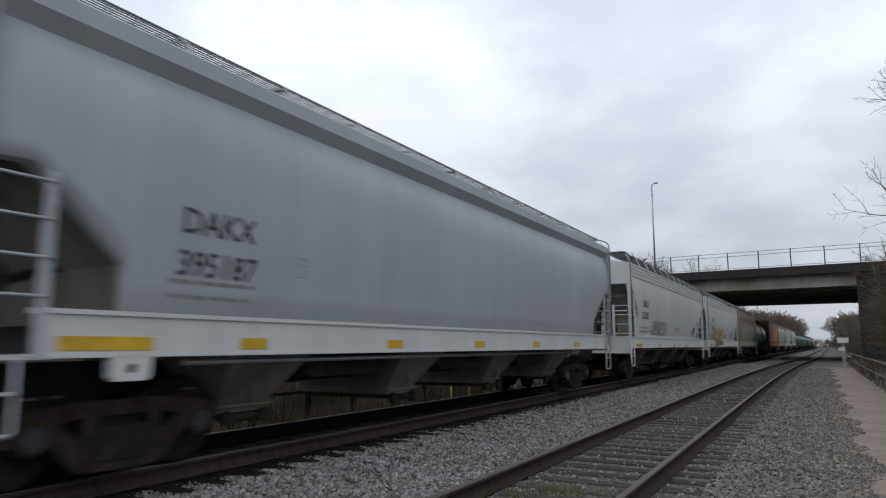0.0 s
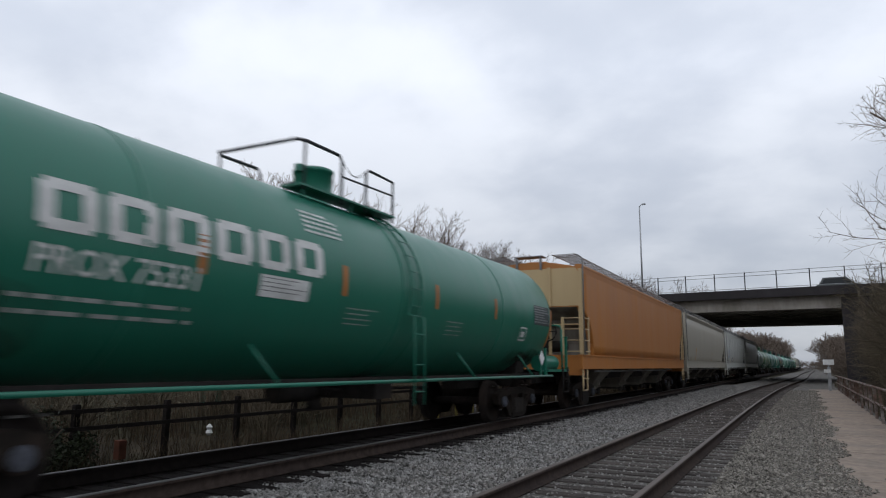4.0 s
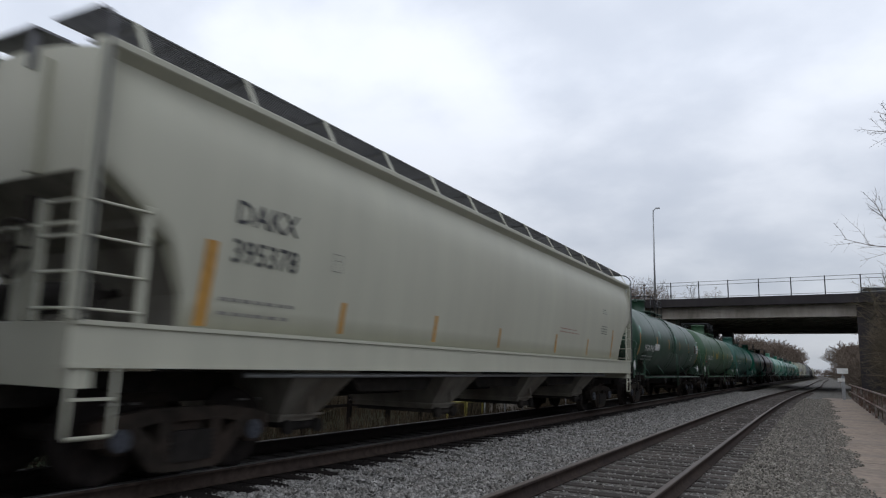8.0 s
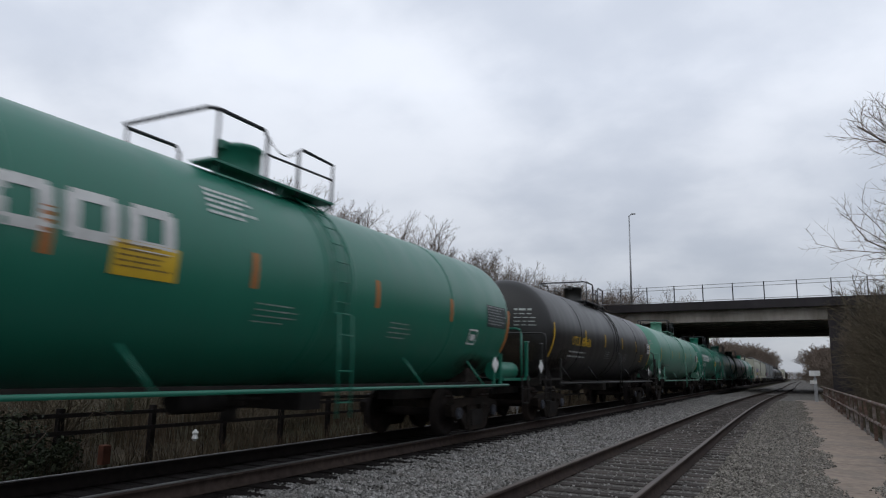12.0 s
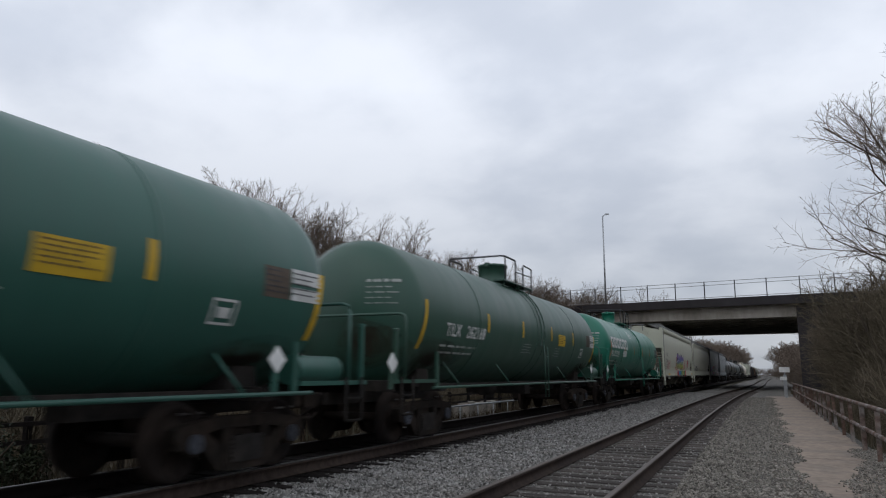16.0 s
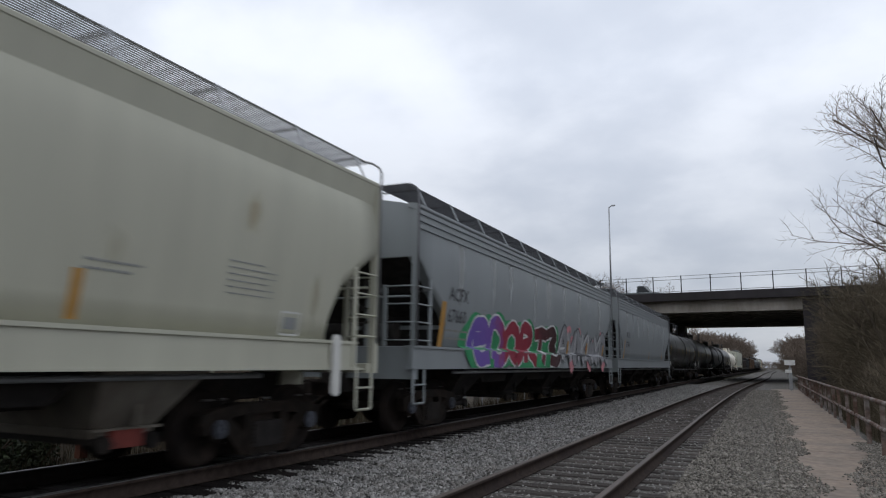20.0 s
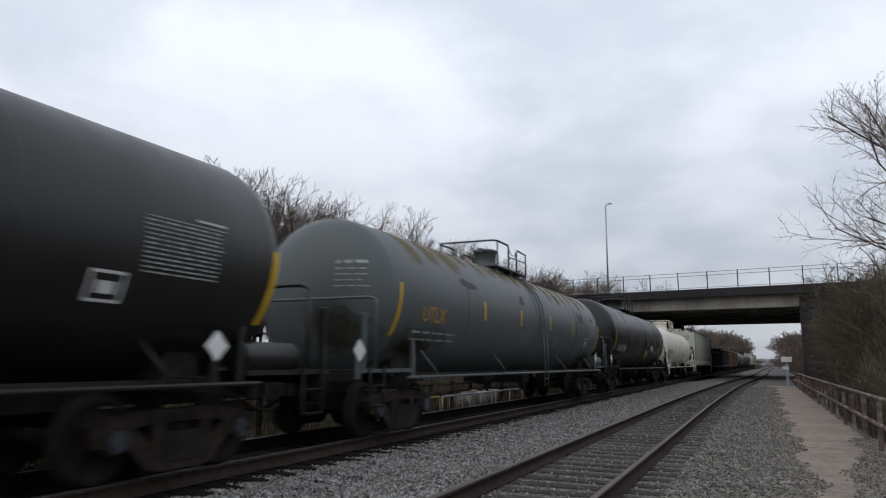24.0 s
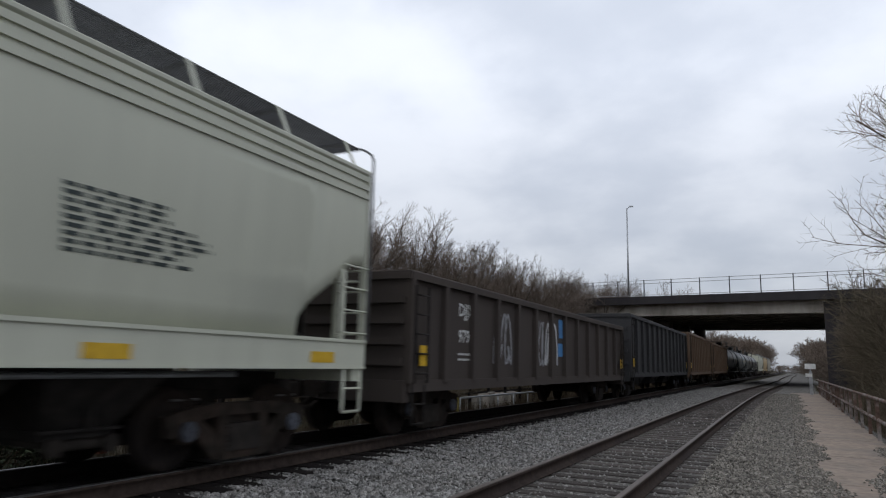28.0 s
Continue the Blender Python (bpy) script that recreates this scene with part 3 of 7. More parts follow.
def coupler_shape():
    s = Shape().box(-0.10, 0.10, -0.55, 0.02, 0.72, 0.92, 0.02)
    s.prism([(-0.02, 0.68), (0.26, 0.70), (0.30, 0.76), (0.30, 0.92), (0.24, 0.97), (-0.02, 0.95)], -0.17, 0.02)
    s.prism([(0.02, 0.70), (0.34, 0.72), (0.36, 0.90), (0.02, 0.93)], 0.04, 0.17)
    s.tube([(0.08, -0.35, 0.70), (0.12, -0.05, 0.55), (0.12, 0.22, 0.52), (0.12, 0.42, 0.60)], 0.03, 6)
    return s


def hang_ladder(w, z0, z1, n, r=0.016):
    """Ladder in the y-z plane, w wide: two flat stiles and n rungs."""
    s = Shape()
    for y in (0, w):
        s.box(-0.012, 0.012, y - 0.028, y + 0.028, z0, z1)
    for k in range(n):
        z = z0 + (z1 - z0) * (k + 0.5) / n
        s.tube([(0.02, 0, z), (0.02, w, z)], r, 5)
    return s


def add_step(car, material, at):
    """Bent stirrup with one tread between its sides."""
    step = part("sill_step", mesh_of("step", lambda: Shape().tube([(0, 0, 0.62), (0, 0, 0.03), (0, 0.02, 0.0), (0, 0.40, 0.0), (0, 0.42, 0.03), (0, 0.42, 0.62)], 0.022, 6)), material, car, at=at)
    part("tread", mesh_of("tread", lambda: Shape().box(-0.012, 0.05, 0.015, 0.405, 0.308, 0.332)), material, step)


# ---------------------------------------------------------------- covered hopper
SILL0, SILL1, EAVE, CROWN, BOARD = 1.17, 1.54, 4.00, 4.24, 4.42


def side_round(z):
    """Bulging side sheet that tucks in under the roof."""
    return side_band(z) - 0.085 * min(1.0, max(0.0, (z - 3.40) / 0.42)) ** 2


def side_band(z):
    """Side sheet that runs straight up to the ribs below the roof."""
    u = min(max((z - SILL1) / (4.05 - SILL1), 0), 1)
    return 1.44 + 0.16 * math.sin(min(1.0, u * 1.5) * math.pi / 2) - 0.05 * max(0, u - 0.7) / 0.3


def side_flat(z):
    return 1.57


# lower edge of the side sheet at the car's ends: (distance from the end wall, height)
CUTS = {
    "plain": ((0.0, 2.90), (0.55, 2.56), (0.60, 2.48), (0.83, 2.34), (1.06, 1.88), (1.08, 1.72), (1.09, SILL1)),
    "angle": ((0.0, 2.69), (0.38, 2.715), (0.44, 2.67), (1.30, 1.98), (1.32, 1.90), (1.325, 1.70), (1.33, SILL1)),
    "tall": ((0.0, 3.32), (0.46, 3.00), (0.48, 2.90), (0.62, 2.84), (1.20, 2.34), (1.27, 2.18), (1.28, SILL1)),
    "mid": ((0.0, 3.10), (0.60, 2.64), (0.62, 2.54), (0.70, 2.50), (1.26, 2.14), (1.36, 1.98), (1.38, SILL1)),
    "step": ((0.0, 2.82), (0.03, 2.62), (0.34, 2.60), (0.42, 2.52), (1.20, 1.98), (1.34, 1.80), (1.34, SILL1)),
}


def cut_height(cut, d):
    pts = CUTS[cut]
    for (d0, z0), (d1, z1) in zip(pts, pts[1:]):
        if d0 <= d <= d1:
            return z0 + (z1 - z0) * (d - d0) / (d1 - d0)
    return SILL1


def hopper_body(L, fx, cut="plain"):
    """Shell from slope sheet to roof, its lower ends cut back aslant."""
    e = L / 2 - 0.72
    low = CUTS[cut]
    cut = low[-1][0]
    ys = [(-e + d, z) for d, z in low]
    ys += [(-e + cut + 2 * (e - cut) * k / 10, SILL1) for k in range(1, 10)]
    ys += [(e - d, z) for d, z in low[::-1]]
    rings = []
    for y, zl in ys:
        side = [zl + (EAVE - zl) * k for k in (0, 0.12, 0.25, 0.4, 0.55, 0.68, 0.77, 0.84, 0.9, 0.95, 1.0)]
        ring = [(fx(z), y, z) for z in side]
        ring += [(fx(EAVE) * c, y, EAVE + (CROWN - EAVE) * (1 - c * c)) for c in (0.8, 0.5, 0.2, -0.2, -0.5, -0.8)]
        ring += [(-fx(z), y, z) for z in side[::-1]]
        rings.append(ring)
    s = Shape().loft(rings)
    # eave, lower edge and slope sheet keep crisp edges
    n = len(rings[0])
    for i in range(len(rings) - 1):
        s.s[i * n + n - 1] = False
    return s


def side_sill(L, short):
    """One rolled channel with a lip at its top and foot."""
    e = L / 2 - 0.62 - short
    prof = [(1.42, SILL1 - 0.03), (1.42, SILL1 + 0.012), (1.60, SILL1 + 0.012), (1.60, SILL1 - 0.03), (1.575, SILL1 - 0.03), (1.575, SILL0 + 0.012), (1.588, SILL0 + 0.012), (1.588, SILL0 - 0.02), (1.42, SILL0 - 0.02), (1.42, SILL0 + 0.012), (1.50, SILL0 + 0.012), (1.50, SILL1 - 0.03)]
    return Shape().loft([[(x, -e, z) for x, z in prof], [(x, e, z) for x, z in prof]], smooth=False)


def cornice(L, fx, prof):
    """Roof edge: upright fascia from prof[0] down to prof[1], its underside sloping in to the wall at prof[2]."""
    e = L / 2 - 0.66
    t, b, w = prof
    x = fx(w) - 0.004
    pts = [(x - 0.05, w - 0.012), (x + 0.006, w - 0.012), (x + 0.006, w), (1.585, b), (1.595, b + 0.012), (1.595, t - 0.012), (1.585, t), (1.40, t + 0.015), (1.40, b)]
    return Shape().loft([[(q, y, z) for q, z in pts] for y in (-e, e)], smooth=False)


def running_board(x0, x1, y0, y1, dense, n_bars):
    """Open grating: thin bearing bars along the car, cross bars and an edge angle."""
    s = Shape()
    n = 19 if dense else 15
    for k in range(n):
        x = x0 + (x1 - x0) * k / (n - 1)
        w = (0.007 if dense else 0.0055) if 0 < k < n - 1 else 0.016
        s.box(x - w, x + w, y0, y1, BOARD - (0.022 if 0 < k < n - 1 and dense else 0.012), BOARD)
    m = int((y1 - y0) / 0.30)
    for k in range(m + 1):
        y = y0 + (y1 - y0) * k / m
        s.box(x0, x1, y - 0.008, y + 0.008, BOARD - 0.016, BOARD - 0.006)
    for k in range(n_bars):
        y = y0 + 0.41 + (y1 - y0 - 0.82) * k / (n_bars - 1)
        s.box(x0 - 0.05, x1 + 0.005, y - 0.03, y + 0.03, BOARD - 0.05, BOARD - 0.034)
    return s


def board_bracket(xb, top, wide):
    """Flat upright from the roof edge to the walk's outer edge."""
    s = Shape()
    s.loft([[(1.575, y, top - 0.01), (xb + 0.022, y, BOARD + 0.004), (xb + 0.008, y, BOARD + 0.004), (1.56, y, top - 0.01)] for y in (-wide, wide)], smooth=False)
    return s


def end_grab():
    """Bent bar from the walk's outer corner down to the corner ladder."""
    return Shape().tube([(1.37, 0.06, BOARD - 0.01), (1.46, 0.02, BOARD - 0.03), (1.58, 0, 4.31), (1.625, 0, 4.22), (1.63, 0, 3.6), (1.63, 0, SILL1)], 0.019, 6)


def jack_pad():
    """Pale plate with a round hole under the sill."""
    s = Shape().prism([(-0.21, 1.16), (0.21, 1.16), (0.20, 0.98), (0.16, 0.94), (-0.16, 0.94), (-0.20, 0.98)], 1.50, 1.585)
    return s


def tow_staple():
    """Upright slotted bar hung over the sill."""
    s = Shape().loft([[(1.605, y, z), (1.64, y, z)] for y, z in ((-0.09, 0.84), (-0.04, 0.80), (0.04, 0.80), (0.09, 0.84), (0.09, 1.58), (0.04, 1.63), (-0.04, 1.63), (-0.09, 1.58), (-0.09, 0.84))], False, False, False)
    s.prism([(-0.09, 0.84), (-0.04, 0.80), (0.04, 0.80), (0.09, 0.84), (0.09, 1.58), (0.04, 1.63), (-0.04, 1.63), (-0.09, 1.58)], 1.603, 1.64)
    return s


def outlet_bay(w):
    """One discharge chute under the sill, narrowing to its gate, with a flanged mouth."""
    s = Shape()
    t, b = w / 2, w * 0.27
    top = [(-1.38, -t), (1.38, -t), (1.38, t), (-1.38, t)]
    low = [(-0.86, -b), (0.86, -b), (0.86, b), (-0.86, b)]
    s.v = [(x, y, SILL0 + 0.02) for x, y in top] + [(x, y, 0.56) for x, y in low] + [(x, y, 0.47) for x, y in low]
    s.f = [(3, 2, 1, 0)] + [(i, (i + 1) % 4, 4 + (i + 1) % 4, 4 + i) for i in range(4)] + [(4 + i, 4 + (i + 1) % 4, 8 + (i + 1) % 4, 8 + i) for i in range(4)] + [(8, 9, 10, 11)]
    s.s = [False] * len(s.f)
    s.box(-0.92, 0.92, -b - 0.05, b + 0.05, 0.535, 0.565)
    s.prism([(-0.03, SILL0), (0.03, SILL0), (0.02, 0.57), (-0.02, 0.57)], 1.0, 1.06)
    return s


def slope_trough(w):
    """Dark sloping sheets between two chutes."""
    return Shape().prism([(-w / 2, SILL0 + 0.03), (w / 2, SILL0 + 0.03), (w / 2 * 0.7, 0.84), (-w / 2 * 0.7, 0.84)], -1.1, 1.1)


def gate_shape():
    s = Shape().box(-0.80, 0.84, -0.36, 0.36, 0.40, 0.475, 0.02)
    s.tube([(0.88, -0.30, 0.41), (0.88, 0.30, 0.41)], 0.05, 8)
    s.tube([(0.88, 0.30, 0.41), (0.97, 0.30, 0.41)], 0.09, 8)
    s.tube([(0.88, -0.30, 0.41), (0.97, -0.30, 0.41)], 0.09, 8)
    return s


def slope_sheet(cut):
    """Plate along the underside of the sloping end; y counts inward."""
    s = Shape()
    pts = [(d - 0.004 if i else d + 0.004, z) for i, (d, z) in enumerate(CUTS[cut])]
    s.loft([[(-1.40, d, z - 0.012), (1.40, d, z - 0.012), (1.40, d, z - 0.004), (-1.40, d, z - 0.004)] for d, z in pts[:-1]], smooth=False)
    d = pts[-1][0]
    return s.box(-1.40, 1.40, d - 0.012, d - 0.005, SILL1 - 0.1, pts[-2][1])


def slope_post():
    """Upright under the slope sheet with its raking stay; y counts inward."""
    s = Shape().box(-0.035, 0.035, 0.02, 0.10, SILL1, 2.72)
    s.tube([(0, 0.1, 1.6), (0, 1.3, 2.0)], 0.05, 6)
    return s


def end_frame(short):
    """End sill and platform at the -y end of the car; y counts inward."""
    if short:
        s = Shape().box(-1.55, 1.55, -0.02, 0.10, 1.10, 1.24, 0.01)
        s.box(-1.50, 1.50, 0.10, 0.85, 1.14, 1.17)
        return s.box(-0.3, 0.3, -0.02, 0.5, 0.9, 1.3)
    s = Shape().box(-1.55, 1.55, 0.0, 0.16, 0.98, SILL1, 0.01)
    s.box(-1.50, 1.50, 0.16, 0.85, SILL1 - 0.05, SILL1 - 0.02)
    return s


def end_rails():
    s = Shape()
    s.tube([(-1.45, -0.02, 2.40), (0.2, -0.02, 2.40), (1.45, -0.02, 2.40)], 0.02, 6)
    for x in (-0.5, 0.62):
        s.box(x - 0.04, x + 0.04, -0.04, 0.0, SILL1, 2.42)
    return s


def brake_wheel():
    s = Shape()
    n = 20
    ring = [(0.27 * math.cos(2 * math.pi * i / n), 0, 0.27 * math.sin(2 * math.pi * i / n)) for i in range(n + 1)]
    s.tube(ring, 0.018, 6, caps=False)
    for k in range(5):
        a = k * 2 * math.pi / 5
        s.tube([(0, 0.03, 0), (0.26 * math.cos(a), 0, 0.26 * math.sin(a))], 0.014, 5)
    s.tube([(0, 0, 0), (0, 0.2, 0)], 0.05, 8)
    return s


def mirrored_y(s, sx, sy):
    s.v = [(x * sx, y * sy, z) for x, y, z in s.v]
    if sx * sy < 0:
        s.f = [f[::-1] for f in s.f]
    return s


def hatch():
    return Shape().box(-0.33, 0.33, -0.62, 0.62, CROWN - 0.03, CROWN + 0.10, 0.03).box(-0.36, 0.36, -0.05, 0.05, CROWN + 0.10, CROWN + 0.13)


def mark(car, name, polys, y0, z0, sy, sz, fx, material, label="", out=0.006, slant=0.0):
    ob = part(name, wrapped(polys, y0, z0, sy, sz, fx, out, slant), material, car, label)
    if name in ("small_print", "tag", "stencil_box", "company_lettering", "graffiti", "stain"):
        tagged(ob, kind="stuff")
    return ob


def lettering(car, rng, y, fx, rep, num, material, z=2.64, h=0.36):
    """Reporting mark, number and data lines near the leading end."""
    if rep:
        mark(car, "reporting_mark", WORDS[rep], y, z, h, h, fx, material, "stencilled reporting mark")
    if num:
        mark(car, "car_number", WORDS[num], y, z - 0.42, h, h, fx, material, "stencilled car number")
    mark(car, "small_print", bars(rng, 2, 1.25, 0.30, 0.26, 0.9), y - 0.05, 1.60, 1, 1, fx, M_PRINT, "small stencilled data lines")
    mark(car, "stencil_box", rects([(0, 0, 0.2, 0.01), (0, 0.22, 0.2, 0.23), (0, 0, 0.01, 0.23), (0.19, 0, 0.2, 0.23), (0.05, 0.14, 0.15, 0.15)]), y + 1.75, z - 0.30, 1, 1, fx, M_PRINT)


def skirt(fx):
    """Side surface that steps out over the sill."""
    return lambda z: 1.604 if z < SILL1 + 0.02 else fx(z)


def soft_run(car, y, w, z1, z0, fx, material):
    """A run of stain, built up from narrowing films so that its edges fade."""
    for k in range(4):
        s, d = 1 - 0.2 * k, (z1 - z0) * (1 - 0.12 * k)
        pts = [(y - w * s / 2, z1), (y + w * s / 2, z1), (y + w * s * 0.46, z1 - d * 0.55), (y + w * s * 0.30, z1 - d * 0.88), (y, z1 - d), (y - w * s * 0.28, z1 - d * 0.85), (y - w * s * 0.45, z1 - d * 0.5)]
        mark(car, "stain", polys_of([pts]), 0, 0, 1, 1, fx, material, "soft-edged run of stain", out=0.003 + 0.0012 * k)


# loose angular painted forms, as brush lines in a unit square
FORMS = {
    "d": [[(0.15, 0.05), (0.15, 0.95), (0.6, 0.92), (0.85, 0.6), (0.8, 0.25), (0.5, 0.04), (0.15, 0.05)]],
    "e": [[(0.85, 0.12), (0.4, 0.06), (0.15, 0.4), (0.3, 0.85), (0.7, 0.9), (0.85, 0.62), (0.3, 0.5)]],
    "i": [[(0.55, 0.0), (0.42, 0.5), (0.5, 1.0)]],
    "n": [[(0.12, 0.0), (0.2, 0.9), (0.5, 0.85), (0.62, 0.45), (0.75, 0.05), (0.88, 0.9)]],
    "t": [[(0.05, 0.82), (0.5, 0.92), (0.98, 0.86)], [(0.5, 0.9), (0.55, 0.4), (0.45, 0.0)]],
    "s": [[(0.9, 0.85), (0.4, 0.95), (0.15, 0.7), (0.5, 0.5), (0.85, 0.3), (0.6, 0.05), (0.1, 0.12)]],
    "k": [[(0.2, 0.0), (0.15, 1.0)], [(0.9, 0.95), (0.3, 0.45), (0.9, 0.02)]],
    "v": [[(0.0, 0.95), (0.3, 0.45), (0.5, 0.0), (0.72, 0.5), (1.0, 1.0)]],
    "r": [[(0.15, 0.0), (0.2, 0.95), (0.7, 0.9), (0.75, 0.6), (0.3, 0.45), (0.9, 0.0)]],
    "o": [[(0.5, 0.03), (0.14, 0.3), (0.18, 0.75), (0.5, 0.96), (0.84, 0.75), (0.86, 0.3), (0.5, 0.03)]],
    "f": [[(0.25, -0.02), (0.3, 0.5), (0.2, 0.92), (0.6, 1.0), (0.98, 0.92)], [(0.28, 0.52), (0.75, 0.56)]],
    "a": [[(0.02, 0.0), (0.35, 0.9), (0.62, 0.88), (0.95, 0.0)], [(0.25, 0.36), (0.78, 0.38)]],
    "x": [[(0.05, 0.95), (0.5, 0.5), (0.95, 0.05)], [(0.95, 0.98), (0.5, 0.5), (0.08, 0.02)]],
    "3": [[(0.1, 0.9), (0.55, 1.0), (0.85, 0.78), (0.45, 0.55), (0.9, 0.35), (0.65, 0.02), (0.1, 0.12)]],
    "w": [[(0.0, 1.0), (0.2, 0.05), (0.5, 0.7), (0.75, 0.0), (1.0, 0.95)]],
}


def fatten(pts, k=5):
    """Rounds a brush line by a spline through its points."""
    out = []
    m = len(pts)
    for i in range(m - 1):
        p0, p1, p2, p3 = pts[max(i - 1, 0)], pts[i], pts[i + 1], pts[min(i + 2, m - 1)]
        for q in range(k):
            t = q / k
            out.append(tuple(0.5 * (2 * p1[c] + (p2[c] - p0[c]) * t + (2 * p0[c] - 5 * p1[c] + 4 * p2[c] - p3[c]) * t * t + (3 * p1[c] - p0[c] - 3 * p2[c] + p3[c]) * t ** 3) for c in (0, 1)))
    return out + [pts[-1]]


def above(pts):
    """Keeps painted points above the foot of the sill."""
    return [(u, max(v, SILL0 + 0.004)) for u, v in pts]


def graffiti(car, rng, fx, y0, z0, w, h, back, fills, edge, forms, fat=0.24, rim=0.10, shine=None):
    """Fat painted forms with an edge line over an uneven ground."""
    sk = skirt(fx)
    if back:
        lay = 0.004
        for k in range(9):
            mark(car, "graffiti", polys_of([above(blob(rng, y0 + w * (k + 0.5) / 9, z0 + h * rng.uniform(0.42, 0.54), w * 0.095, h * rng.uniform(0.56, 0.68), 26, 0.08))]), 0, 0, 1, 1, sk, back, "painted graffiti ground", out=lay)
            lay += 0.0004
    n = len(forms)
    lines = []
    for k, g in enumerate(forms):
        u0, uw = y0 + w * k / n, w / n * 1.06
        lean = rng.uniform(-0.06, 0.12)
        for ln in FORMS[g]:
            lines.append((k, [(u0 + uw * (u + lean * v), z0 + h * (0.08 + 0.84 * v) + rng.uniform(-0.02, 0.02)) for u, v in fatten(ln)]))
    for stage, wd, lay in ((0, fat + rim, 0.009), (1, fat, 0.014)):
        for q, (k, ln) in enumerate(lines):
            vs, fs = stroke(ln, wd)
            mark(car, "graffiti", (above(vs), fs), 0, 0, 1, 1, sk, edge if stage == 0 else fills[k % len(fills)], "", out=lay + 0.0003 * q)
    if shine:
        for q, (k, ln) in enumerate(lines):
            mark(car, "graffiti", stroke([(u - fat * 0.30, v + 0.03) for u, v in ln[:7]], fat * 0.20), 0, 0, 1, 1, sk, shine, "", out=0.021 + 0.0002 * q)


def hopper(s0, s1, label, body, sill=None, board=None, fx=side_round, bays=4, gate=None, roofc=None, stripes=(), stripe_mat=None, refl=(), cut="plain", bands=False, post=None, bay=None, prof=(4.10, 4.02, 3.87), pad=None, short=0.0):
    L, mid = s1 - s0, (s0 + s1) / 2
    car = thing("hopper_car", label, "freight car", "cars of the freight train", line_pose(mid))
    sill, board, post = sill or body, board or M_WALK, post or body
    if bands:
        fx, prof = side_band, (4.04, 3.975, 3.955)
    e = L / 2 - 0.72
    key = f"{L:.2f}{fx(3.9):.3f}{cut}"
    zc = CUTS[cut][0][1]
    part("body", mesh_of("hb" + key, lambda: hopper_body(L, fx, cut)), body, car)
    for sx in (1, -1):
        m = pose(0, 0, 0, 0, 0, 0 if sx > 0 else 180)
        for zb in (3.60, 3.735, 3.87) if bands else ():
            part("eave_rib", mesh_of(f"er{L:.2f}{zb}", lambda: Shape().prism([(-e, zb), (e, zb), (e, zb + 0.075), (-e, zb + 0.075)], fx(zb) - 0.03, fx(zb) + 0.028)), roofc or body, car, at=m)
        part("side_sill", mesh_of(f"ss{L:.2f}{short}", lambda: side_sill(L, short)), sill, car, at=m)
        part("cornice", mesh_of(f"co{L:.2f}{fx(3.9):.3f}{prof}", lambda: cornice(L, fx, prof)), roofc or body, car, at=m)
        dense = board is M_BOARD
        n = round((2 * e - 0.7) / 1.5) + 1
        part("running_board", mesh_of(f"rb{L:.2f}{dense}", lambda: running_board(0.72, 1.36, -e - 0.06, e + 0.06, dense, n)), board, car, "steel grating roof walk", at=m)
        for k in range(n):
            y = -e + 0.35 + (2 * e - 0.7) * k / (n - 1)
            part("board_bracket", mesh_of(f"bk{prof[0]}{dense}", lambda: board_bracket(1.36, prof[0], 0.035 if dense else 0.024)), sill if dense else M_GALV, car, at=pose(0, sx * y, 0, 0, 0, 0 if sx > 0 else 180))
    for k in range(6):
        part("roof_hatch", mesh_of("hatch", hatch), roofc or body, car, at=pose(0, -e + 1.2 + (2 * e - 2.4) * k / 5, 0))
    step = 2 * (e - 1.7) / bays
    for k in range(bays):
        y = step * (k + 0.5 - bays / 2)
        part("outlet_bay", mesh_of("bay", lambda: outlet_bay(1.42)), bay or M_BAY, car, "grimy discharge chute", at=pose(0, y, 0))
        part("gate", mesh_of("gate", gate_shape), M_UNDER, car, at=pose(0, y, 0))
        if gate:
            part("gate_cap", mesh_of("gatecap", lambda: Shape().box(0.80, 0.93, -0.20, 0.20, 0.36, 0.56, 0.03)), gate, car, "red painted gate cap", at=pose(0, y, 0))
        if k:
            part("slope_trough", mesh_of(f"trough{step:.2f}", lambda: slope_trough(step - 1.2)), M_UNDER, car, at=pose(0, y - step / 2, 0))
    if pad is not None:
        part("jack_pad", mesh_of("jackpad", jack_pad), sill, car, "pale jacking plate with a hole", at=pose(0, pad, 0))
        part("jack_hole", mesh_of("jackhole", lambda: Shape().tube([(1.583, 0, 1.05), (1.589, 0, 1.05)], 0.045, 10)), M_UNDER, car, at=pose(0, pad, 0))
    part("center_sill", mesh_of(f"cs{L:.2f}", lambda: Shape().box(-0.22, 0.22, -L / 2 + 0.55, L / 2 - 0.55, 0.74, 1.08)), M_UNDER, car)
    part("train_line", mesh_of(f"tl{L:.2f}", lambda: Shape().tube([(1.30, -e + 2.2, 1.08), (1.30, e - 2.2, 1.08)], 0.035, 6)), M_GALV, car, "thin pipe below the sill")
    for sy in (-1, 1):
        m = pose(0, sy * (L / 2 - 0.72), 0, 0, 0, 0 if sy < 0 else 180)
        part("slope_sheet", mesh_of(f"slope{cut}{fx(3.0):.3f}", lambda: slope_sheet(cut)), bay or M_SLOPE, car, "dark sloping underside", at=m)
        part("end_sill", mesh_of(f"end_frame{short > 0}", lambda: end_frame(short > 0)), sill, car, at=m)
        for x in (-0.55, 0.55):
            part("slope_post", mesh_of("slope_post", slope_post), M_UNDER, car, at=m @ pose(x, 0, 0))
